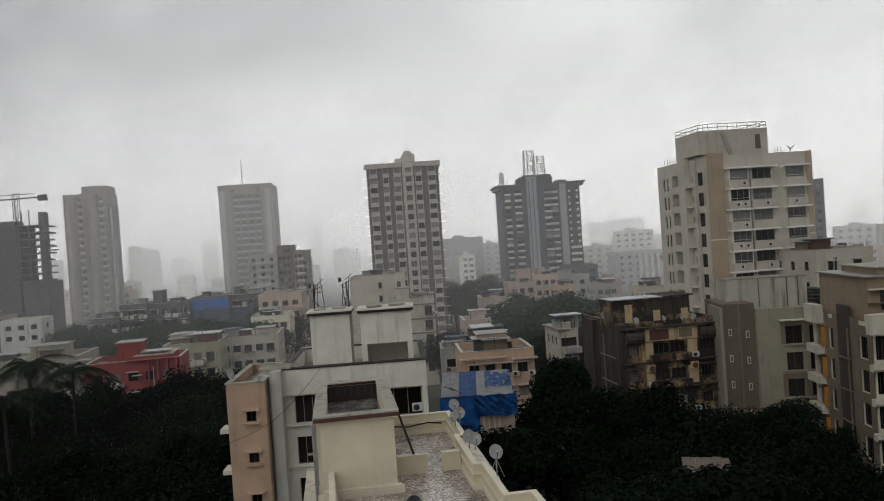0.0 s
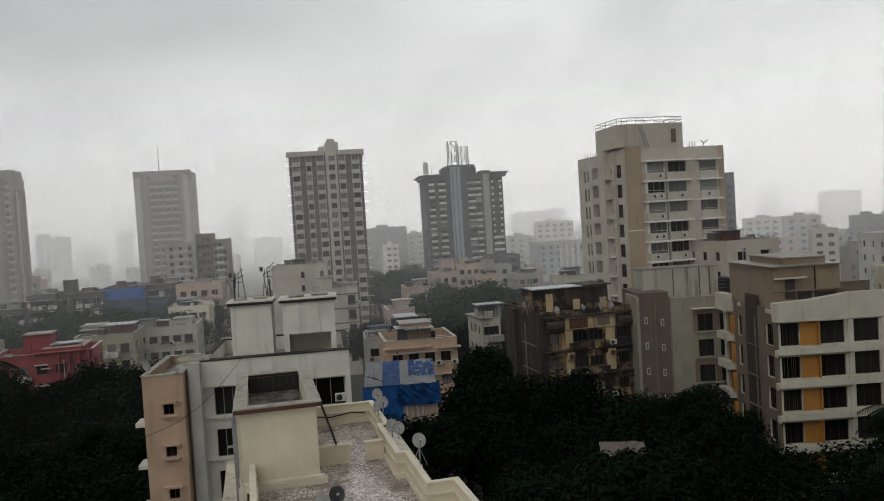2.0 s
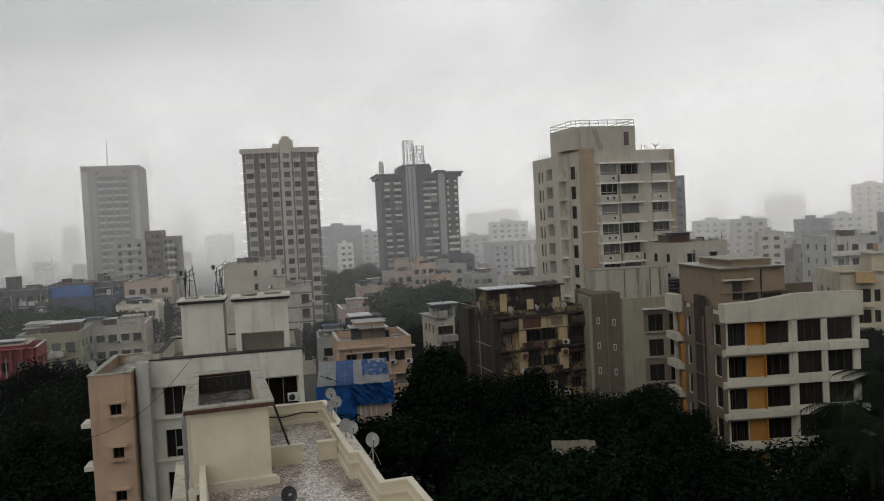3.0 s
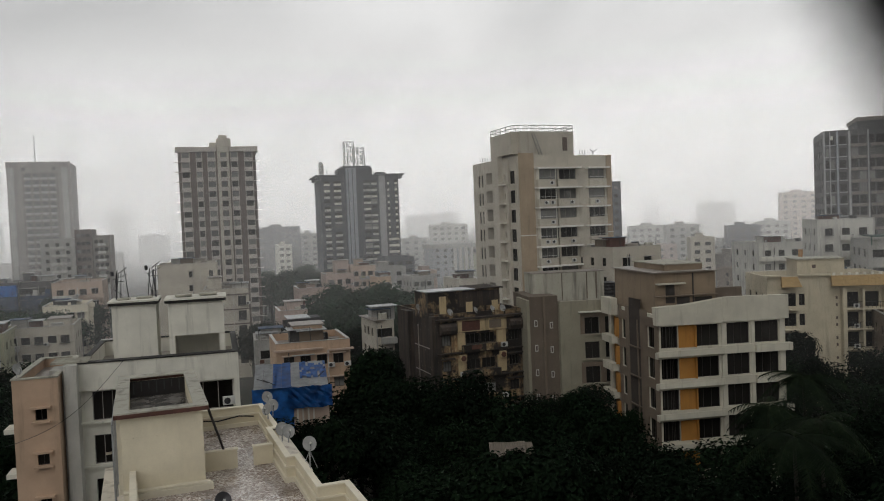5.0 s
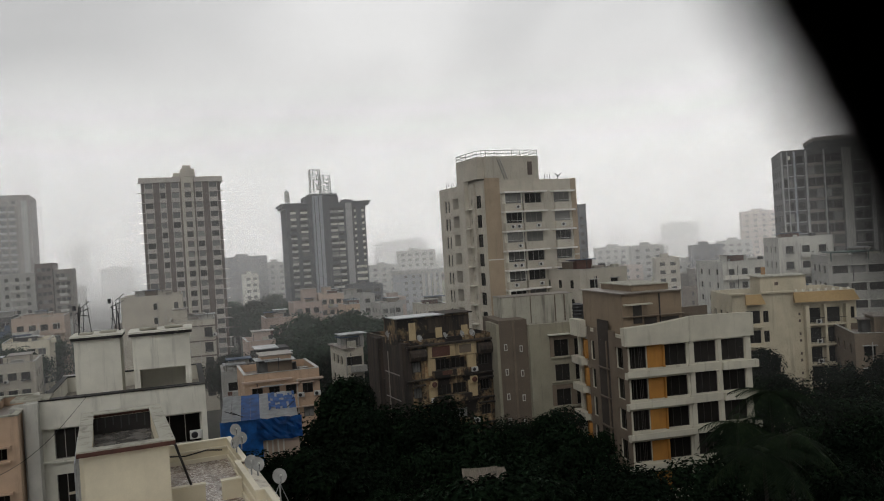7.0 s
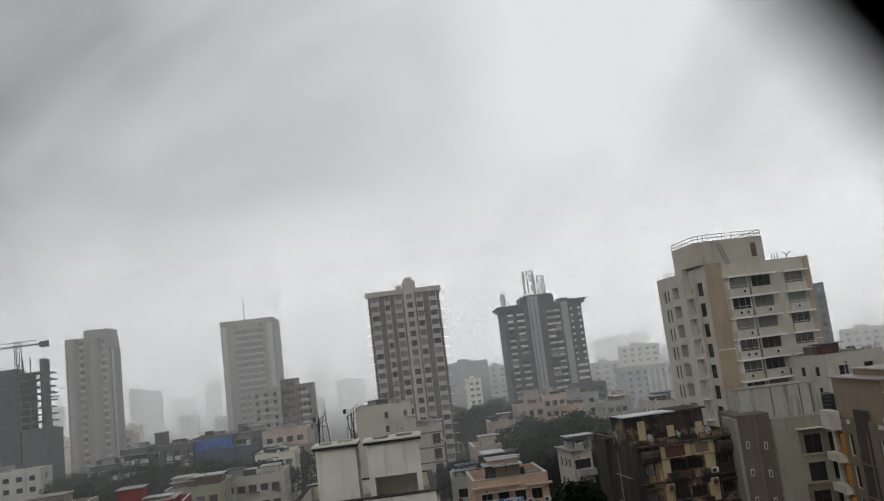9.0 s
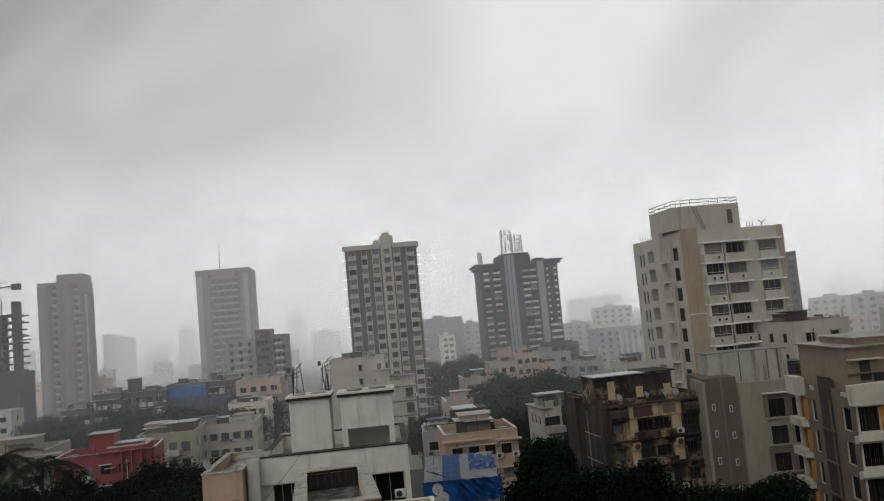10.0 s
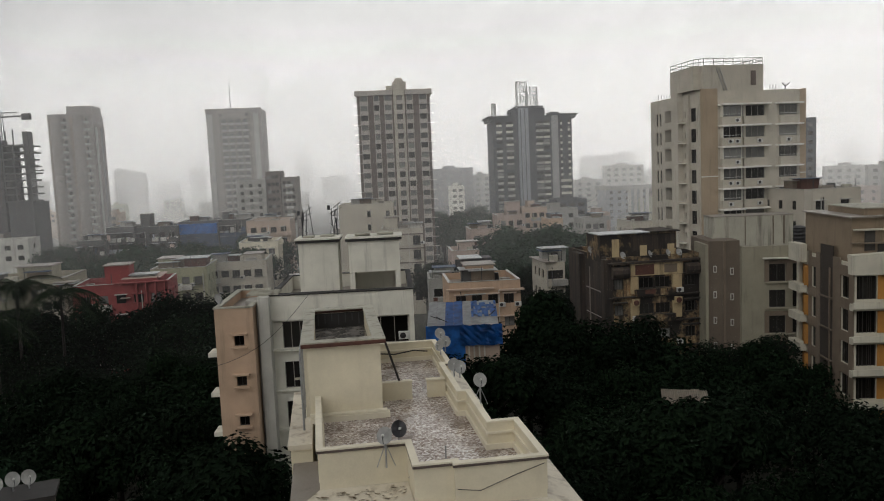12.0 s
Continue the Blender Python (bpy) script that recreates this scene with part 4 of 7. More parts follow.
def planter(b, x0, x1, z0, z1):
    """A white planter whose underside slopes back to the wall."""
    key = ("planter", round(x1 - x0, 2), round(z1 - z0, 2))
    if key not in PART_BOX:
        bm = bmesh.new()
        o = -0.95
        v = [bm.verts.new(p) for x in (0, x1 - x0) for p in ((x, o, 0.25), (x, o, z1 - z0), (x, o + 0.14, z1 - z0), (x, o + 0.14, z1 - z0 - 0.2), (x, -0.064, z1 - z0 - 0.2), (x, -0.064, 0.0), (x, o + 0.3, 0.0))]
        for k in range(7):
            bm.faces.new((v[k], v[(k + 1) % 7], v[7 + (k + 1) % 7], v[7 + k]))
        bm.faces.new(v[:7][::-1])
        bm.faces.new(v[7:])
        bmesh.ops.recalc_face_normals(bm, faces=bm.faces[:])
        PART_BOX[key] = mesh_of("planter", bm, SHELLW)
    piece("planter", PART_BOX[key], b, Matrix.Translation((x0, 0, z0)))


banded()


# ---- white block with roof tanks, and its peach neighbour ----
def white_block():
    az_k, d, yaw = -12.05, 58.5, 3.0
    W = reach(az_k, d, -1.8, yaw)
    fr = corner_frame(az_k, d, yaw)
    b = thing("apartment_block", fr, "weathered white apartment block with two roof tanks", "building")
    top, D = 20.3, 11.0
    zs = [top - 0.2 - 3.0 * i for i in range(1, 7)]
    cols = [(0.7, 2.6), (W - 3.5, W - 0.45)]
    fh = grid_holes(cols, zs, 0.35, 2.35)
    shell(b, W, D, 0, top, WHITE, {"front": fh}, parapet=1.15)
    add_windows(b, Matrix.Identity(4), fh, FRAME, GLASS, bars=2, seed=51)
    coping(b, W, D, top + 1.15, BLACK)
    part("fin", boxes((-0.75, -1.3, 0, -0.003, 0.5, top + 1.2), (-1.75, -0.6, 0, -0.76, 1.2, top + 0.9)), OFFWHITE, b)
    part("fascia", boxes((-0.002, -0.5, zs[0] + 2.5, W, -0.003, top + 1.15), (W - 0.35, -0.5, 0, W, -0.003, zs[0] + 2.497), (2.75, -0.5, 0, 3.1, -0.003, zs[0] + 2.497)), WHITE, b)
    part("fascia_cap", boxes((-0.06, -0.56, top + 1.152, W + 0.06, -0.063, top + 1.23)), BLACK, b)
    for i in range(5):
        part_box(b, "pergola_bar", (-1.7, -0.4 + 0.45 * i, top + 1.22, 0.6, -0.2 + 0.45 * i, top + 1.36), STAINED)
    for z in zs:
        part_box(b, "ledge", (-0.002, -0.35, z + 0.2, W * 0.3, -0.003, z + 0.32), WHITE)
        ac_unit(b, (W - 1.2, -0.4, z + 0.62), 0)
    # tank rooms
    part("tank_room", boxes((1.9, 2.6, top, 4.9, 5.8, top + 4.65)), WHITE, b)
    part("tank_room_open", boxes((5.7, 2.6, top + 2.2, 9.6, 5.8, top + 4.6), (5.7, 2.6, top, 6.1, 5.8, top + 2.197), (9.2, 2.6, top, 9.6, 5.8, top + 2.197), (6.1, 5.5, top, 9.2, 5.8, top + 2.197)), WHITE, b)
    part("tank_lid", boxes((1.7, 2.4, top + 4.65, 5.05, 6.0, top + 4.85), (5.5, 2.4, top + 4.6, 9.8, 6.0, top + 4.8)), BLACK, b)
    part("tank_roof", boxes((1.66, 2.36, top + 4.85, 5.09, 6.04, top + 4.97)), WHITE, b)
    part("tank_roof", boxes((5.46, 2.36, top + 4.8, 9.84, 6.04, top + 4.92)), WHITE, b)
    for x, y, w in ((2.2, 3.2, 0.9), (3.5, 3.6, 1.1), (6.2, 3.2, 1.2), (7.9, 3.5, 1.3)):
        bm = boxes((x, y, top + 4.975, x + w, y + 0.9, top + 5.13))
        part("hatch", bevelled(bm, 0.05), STAINED, b)
    # peach neighbour
    az2 = -16.03
    d2 = 57
    fr2 = corner_frame(az2, d2, yaw)
    W2 = reach(az2, d2, -13.4, yaw)
    b2 = thing("apartment_block", fr2, "plain peach apartment block with small hooded windows", "building")
    cols = [(W2 * 0.48, W2 * 0.74)]
    zs2 = [20.2 - 2.9 * i for i in range(1, 6)]
    fh = grid_holes(cols, zs2, 1.0, 1.75)
    shell(b2, W2, 9, 0, 20.4, PEACH, {"front": fh}, parapet=0.6)
    add_windows(b2, Matrix.Identity(4), fh, FRAME_D, GLASS, bars=1, seed=52)
    coping(b2, W2, 9, 21.0, STAINED, h=0.1)
    for z in zs2:
        part_box(b2, "hood", (cols[0][0] - 0.25, -0.4, z + 1.8, cols[0][1] + 0.25, -0.003, z + 1.92), PEACH)
        part_box(b2, "sill", (cols[0][0] - 0.2, -0.3, z + 0.85, cols[0][1] + 0.2, -0.003, z + 0.97), PEACH)
        part_box(b2, "side_ledge", (-0.7, 0.4, z + 0.2, -0.003, 2.0, z + 0.5), WHITE)


white_block()


# ---- generic city block ----
def block(az_l, az_r, d, top, mat, label, yaw=None, depth=12.0, n=4, ww=1.4, fh=3.0, parapet=0.9, sill=0.9, head=2.2, side_n=3,
          name="apartment_block", frame_mat=None, floors=None, head_at=0.3, head_h=2.6, head_w=0.28, seed=1, ledges=None, pale=0.25, roof_mat=None, group="", far=False, spans=None):
    yaw = GRID if yaw is None else yaw
    W = reach(az_l, d, az_r, yaw)
    fr = corner_frame(az_l, d, yaw)
    b = thing(name, fr, label, "building", group)
    deck = top - parapet
    nf = floors or max(2, int(deck / fh))
    zs = [deck - fh * i for i in range(1, nf + 1) if deck - fh * i > -0.5]
    cols = [(W * a, W * c) for a, c in spans] if spans else even_cols(W, n, ww, 0.5)
    f = grid_holes(cols, zs, sill, head)
    s = grid_holes(even_cols(depth, side_n, ww * 0.8, 0.8), zs, sill, head)
    shell(b, W, depth, 0, deck, mat, {"front": f, "left": s, "right": s}, parapet=parapet, roof_mat=roof_mat)
    add_windows(b, Matrix.Identity(4), f, frame_mat or FRAME_D, seed=seed, pale=pale, far=d > 110, joined=far)
    mid = (az_l + az_r) / 2
    sd = "left" if mid + yaw > 0 else "right"
    add_windows(b, side_matrix(sd, W, depth), s, frame_mat or FRAME_D, seed=seed + 1, pale=pale, far=d > 110, joined=far)
    if d < 240 and not far:
        rnd = random.Random(seed * 5 + 1)
        for ci, (c0, c1) in enumerate(cols):
            kind = rnd.choice(("hood", "balcony", "cage", "hood"))
            tint = rnd.choice((mat, mat, GREY, OFFWHITE))
            for z in zs[:4]:
                if kind == "hood" and not ledges:
                    part_box(b, "hood", (c0 - 0.2, -0.5, z + head + 0.04, c1 + 0.2, -0.003, z + head + 0.15), tint)
                elif kind == "balcony":
                    part_box(b, "balcony", (c0 - 0.45, -1.0, z - 0.08, c1 + 0.45, -0.003, z + 0.82), tint)
                    if rnd.random() < 0.6:
                        part_box(b, "washing", (c0 - 0.2, -1.04, z + 0.35, c0 + rnd.uniform(0.3, 0.9), -1.003, z + 0.95), rnd.choice((TARP_D, SALMON, OFFWHITE, RUST, OLIVE)))
                elif kind == "cage":
                    part_box(b, "grille_box", (c0 - 0.1, -0.45, z + sill - 0.12, c1 + 0.1, -0.003, z + sill - 0.02), STEEL_D)
                    for k in range(4):
                        xx = c0 + (c1 - c0) * k / 3
                        part_box(b, "grille_bar", (xx - 0.03, -0.45, z + sill - 0.02, xx + 0.03, -0.40, z + head), STEEL_D)
                if rnd.random() < 0.3:
                    ac_unit(b, (c1 + 0.05, -0.36, z + 0.5), 0)
        for k in range(2):
            xx = W * rnd.uniform(0.04, 0.96)
            part_box(b, "downpipe", (xx, -0.16, 0, xx + 0.12, -0.04, deck - 0.3), rnd.choice((GREY, STEEL_D, OFFWHITE)))
    if ledges:
        for z in zs:
            for c0, c1 in cols:
                part_box(b, "hood", (c0 - 0.25, -0.55, z + head + 0.05, c1 + 0.25, -0.003, z + head + 0.17), ledges)
    if d < 240 and not far:
        rnd = random.Random(seed * 3)
        for k in range(3):
            x, y = W * rnd.uniform(0.08, 0.9), depth * rnd.uniform(0.1, 0.25)
            part_box(b, "roof_plinth", (x, y, deck, x + rnd.choice((0.6, 1.2, 2.0)), y + 0.8, deck + rnd.choice((0.5, 0.9, 1.3))), rnd.choice((ROOFDIRT, GREY, mat, STAINED)))
        part("roof_pipe", tube(bmesh.new(), [(W * 0.15, 0.5, deck + 0.25), (W * 0.15, depth * 0.5, deck + 0.3), (W * 0.6, depth * 0.55, deck + 0.3)], 0.06, 5), STEEL, b)
        for k in range(2):
            x, y = W * rnd.uniform(0.05, 0.6), depth * rnd.uniform(0.2, 0.5)
            w, h = rnd.uniform(2.0, 3.6), rnd.uniform(1.6, 2.3)
            part_box(b, "roof_shed", (x, y, deck, x + w, y + 2.2, deck + h), rnd.choice((TAUPE, GREY, OFFWHITE, RUST, DARKROW)))
            part_box(b, "shed_sheet", (x - 0.4, y - 0.7, deck + h + 0.003, x + w + 0.4, y + 2.5, deck + h + 0.1), rnd.choice((TIN, TIN, ROOFDIRT, TARP_D)))
        for k in range(2):
            x = W * rnd.uniform(0.05, 0.95)
            part_box(b, "roof_rod", (x, 0.4, deck, x + 0.08, 0.48, deck + rnd.uniform(1.6, 3.0)), STEEL_D)
        if rnd.random() < 0.5:
            bm = bmesh.new()
            bmesh.ops.create_cone(bm, cap_ends=True, segments=14, radius1=0.75, radius2=0.6, depth=1.5, matrix=Matrix.Translation((W * rnd.uniform(0.65, 0.9), depth * 0.35, deck + 0.75)))
            part("roof_tank", bm, TANK_B, b, "black plastic water tank")
        part("parapet_cap", boxes((-0.05, -0.05, top, W + 0.05, 0.33, top + 0.06), (-0.05, 0.33, top, 0.33, depth, top + 0.06), (W - 0.33, 0.33, top, W + 0.05, depth, top + 0.06)), WETCAP, b)
    if head_h:
        x0 = W * head_at
        head_room(b, x0, depth * 0.3, x0 + W * head_w, depth * 0.7, deck, deck + head_h, mat)
    return b, W, fr, zs, deck


# ---- far towers in the mist ----
def tower_c():
    b, W, fr, zs, deck = block(-15.6, -11.9, 380, 61.9, GREYBROWN, "grey-brown apartment tower with recessed balconies and a roof mast",
                               yaw=4, depth=18, n=2, ww=1.4, fh=3.0, floors=19, head_h=0, name="apartment_tower", seed=61)
    for i, z in enumerate(zs[1:]):
        for k in range(4):
            x = W * (0.27 + 0.13 * k)
            part_box(b, "balcony", (x, -0.9, z, x + W * 0.10, -0.003, z + 0.9), GREY)
            # flat near-black plate for the balcony opening: its shade as colour
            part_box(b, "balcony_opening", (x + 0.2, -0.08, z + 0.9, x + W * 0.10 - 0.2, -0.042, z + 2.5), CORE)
    # no real recess: a flat brown plate carries its shade
    part("recess", boxes((W * 0.24, -0.04, 6, W * 0.80, -0.002, 58)), BROWN, b)
    for x in (0.02, 0.86):
        part_box(b, "pilaster", (W * x, -0.5, 0, W * x + 2.2, -0.003, 60), GREY)
    part("crown_frame", boxes((-0.2, -0.4, 60.2, W + 0.2, 0.6, 61.0), (-0.2, -0.4, 61.9, W + 0.2, 1.5, 62.5), (-0.2, -0.4, 61.0, W * 0.12, 1.0, 61.9), (W * 0.2, -0.4, 61.0, W * 0.8, 1.0, 61.9), (W * 0.92, -0.4, 61.0, W + 0.2, 1.0, 61.9)), GREYBROWN, b)
    bm = bmesh.new()
    tube(bm, [(W * 0.4, 8, 60), (W * 0.4, 8, 75)], [0.3, 0.12], 6)
    part("mast", bm, STEEL_D, b)


tower_c()


def wing_c():
    for a0, a1, top, mat, lb in ((-13.92, -11.9, 29.6, GREY, "pale balconied apartment wing"), (-11.87, -10.85, 32.7, BROWN, "dark red-brown stair tower of an apartment block"), (-10.82, -9.74, 30.2, GREYBROWN, "grey-brown apartment wing with stacked balconies")):
        b, W, fr, zs, deck = block(a0, a1, 330, top, mat, lb, depth=16, n=3, ww=1.3, fh=3.0, head_h=0, seed=int(top), yaw=4)
        if mat is not BROWN:
            for z in zs:
                part_box(b, "balcony", (W * 0.3, -1.0, z - 0.1, W * 0.75, -0.003, z + 0.85), OFFWHITE)


wing_c()


def tower_d():
    b, W, fr, zs, deck = block(-25.48, -22.85, 362, 59.6, GREYBROWN, "grey apartment tower with rounded bays, half lost in mist", yaw=6, depth=15, n=4, ww=1.3, floors=17, head_h=0, name="apartment_tower", seed=71)
    for k in (0.08, 0.58):
        bm = bmesh.new()
        bmesh.ops.create_cone(bm, cap_ends=True, segments=20, radius1=2.2, radius2=2.2, depth=59.0, matrix=Matrix.Translation((W * k + 2.0, -0.4, 29.5)))
        part("rounded_bay", bm, GREYBROWN, b)
    for z in zs:
        for k in (0.28, 0.8):
            part_box(b, "balcony", (W * k, -1.0, z - 0.1, W * k + 2.4, -0.003, z + 0.8), GREY)
    for x in (0.02, 0.27, 0.5, 0.78):
        part_box(b, "dark_strip", (W * x, -0.3, 0, W * x + 1.2, -0.003, 58.5), TAUPE)
    part("roof_block", boxes((W * 0.45, -0.5, 58.5, W + 0.3, 12, 62.6)), GREYBROWN, b)
    # this face lies in shade, which is put into a darker brown
    part("side_shade", boxes((W + 0.003, 0.4, 0, W + 0.4, 14.6, 55)), BROWN, b, "side wall with its shade painted on in dark brown")
    part("side_strip", boxes((W + 0.403, 2, 0, W + 0.7, 4, 54)), GREY, b)
    part("side_strip", boxes((W + 0.403, 9, 0, W + 0.7, 10.5, 54)), SLATE, b)


tower_d()


def tower_e():
    """A concrete frame under construction, open above and closed in below."""
    az_k, d, yaw = -30.2, 300, 6
    W = reach(az_k, d, -26.75, yaw)
    fr = corner_frame(az_k, d, yaw)
    b = thing("unfinished_tower", fr, "unfinished dark concrete tower frame with open floors", "building")
    D = 14
    part("closed_floors", boxes((W * 0.6, 0, 0, W, D, 25.6)), CONCRETE, b)
    part("core_wall", boxes((0, 0, 0, W * 0.56, D, 44.4)), CONCRETE, b)
    part("core_head", boxes((W * 0.1, 1, 44.4, W * 0.5, 9, 46.2)), CONCRETE, b)
    for i in range(20):
        part_box(b, "formwork_band", (-0.3, -0.35, 3 + 2.1 * i, W * 0.57, -0.003, 3.25 + 2.1 * i), STEEL_D)
    for i in range(9):
        z = 25.6 + 2.3 * i
        part_box(b, "floor_slab", (W * 0.563, -0.4, z, W * 0.915 + (0.5 if i % 3 else 0.0), D, z + 0.5), CONCRETE)
        if i < 8:
            for x in (W * 0.57, W * 0.74):
                for y in (0.2, D - 1.2):
                    part_box(b, "column", (x, y, z + 0.5, x + 0.5, y + 0.9, z + 2.3), CONCRETE)
            part_box(b, "outrigger", (W + 0.003, 0.4, z + 0.2, W + 1.0 + 0.7 * (i % 2), 2.0, z + 0.5), STEEL_D)
    part("stair_shaft", boxes((W * 0.92, 0.5, 25.6, W, 5.0, 48.6)), CONCRETE, b)
    bm = bmesh.new()
    for x, h in ((W * 0.52, 47.5), (W * 0.6, 49), (W * 0.72, 49.5)):
        tube(bm, [(x, 3, 43), (x, 3, h)], 0.2, 5)
    part("starter_bars", bm, STEEL_D, b)
    part("scaffold", boxes((W + 0.4, 1, 35.6, W + 3.4, 3, 36.0)), STEEL_D, b)
    part("scaffold", boxes((W + 0.4, 1, 37.4, W + 2.0, 3, 37.7)), STEEL_D, b)
    c = thing("tower_crane", fr @ Matrix.Translation((W * 0.42, 8, 0)), "slender tower crane above the unfinished tower", "crane")
    bm = bmesh.new()
    for x in (-0.8, 0.8):
        for y in (-0.8, 0.8):
            tube(bm, [(x, y, 40), (x, y, 56)], 0.14, 4)
    for i in range(8):
        z = 40 + 2 * i
        tube(bm, [(-0.8, -0.8, z), (0.8, -0.8, z + 2)], 0.1, 4)
        tube(bm, [(0.8, -0.8, z), (-0.8, -0.8, z)], 0.1, 4)
    part("crane_mast", bm, STEEL_D, c)
    bm = bmesh.new()
    for y in (-0.7, 0.7):
        tube(bm, [(-22, y, 53.5), (9.5, y, 54.3)], 0.16, 4)
    tube(bm, [(-22, 0, 55.0), (6, 0, 55.6)], 0.14, 4)
    for i in range(14):
        x = -22 + 2.2 * i
        tube(bm, [(x, -0.7, 53.5), (x + 1.1, 0, 55.1), (x + 2.2, -0.7, 53.6)], 0.08, 4)
    part("jib", bm, STEEL_D, c)
    part("counterweight", boxes((7.4, -0.9, 53.0, 10.0, 0.9, 55.0)), CONCRETE, c)


tower_e()


def tower_g():
    az_k, d, yaw = 39.05, 205, -32
    W, D, top = reach(az_k, d, 46.5, yaw), 18.0, 46.8
    b = thing("apartment_tower", corner_frame(az_k, d, yaw), "dark grey apartment tower with pale piers and glazed balconies", "building")
    zs = [top - 0.3 - 2.75 * i for i in range(1, 17)]
    cols = [(W * a, W * c) for a, c in ((0.02, 0.045), (0.055, 0.085), (0.125, 0.175), (0.215, 0.265), (0.275, 0.325), (0.35, 0.39), (0.40, 0.465), (0.57, 0.62), (0.63, 0.68), (0.74, 0.80), (0.86, 0.93))]
    holes = grid_holes(cols, zs, 0.6, 2.45)
    side = grid_holes(even_cols(D, 4, 1.6), zs, 0.7, 2.3)
    shell(b, W, D, 0, top, GRAPHITE, {"front": holes, "left": side}, parapet=0.8)
    add_windows(b, Matrix.Identity(4), holes, FRAME, seed=82, pale=0.35, far=True)
    add_windows(b, side_matrix("left", W, D), side, FRAME, seed=83, pale=0.35, far=True)
    for a, c, m, o in ((0.0, 0.012, PEARL, 0.5), (0.046, 0.054, PEARL, 0.4), (0.098, 0.112, PALEBLUE, 0.7), (0.19, 0.205, PEARL, 0.6), (0.335, 0.345, PEARL, 0.5), (0.48, 0.55, GREY, 0.7), (0.69, 0.72, PEARL, 0.5), (0.82, 0.845, PEARL, 0.5)):
        part("pier", boxes((W * a, -o, 0, W * c, -0.003, top + 0.5)), m, b)
    for z in zs:
        part_box(b, "balcony", (W * 0.21, -0.9, z - 0.15, W * 0.33, -0.003, z + 0.5), GREYBROWN)
        part_box(b, "balcony", (W * 0.36, -0.7, z - 0.15, W * 0.47, -0.003, z + 0.5), GREYBROWN)
        part_box(b, "sill", (W * 0.12, -0.4, z + 0.35, W * 0.18, -0.003, z + 0.58), PEARL)
        part_box(b, "sill", (W * 0.56, -0.5, z + 0.3, W * 0.685, -0.003, z + 0.55), PEARL)
        part_box(b, "slab_line", (W * 0.013, -0.25, z + 0.3, W * 0.097, -0.003, z + 0.5), PEARL)
    part("roof_block", boxes((W * 0.27, 1, top - 0.2, W * 0.99, 14, 50.2)), GRAPHITE, b)
    part("roof_fascia", boxes((W * 0.26, 0.4, 49.5, W, 14.4, 50.3)), GREYBROWN, b)
    part("corner_lamp", boxes((W * 0.055, -0.2, top - 1.4, W * 0.075, -0.003, top - 0.5)), WHITE, b)


tower_g()


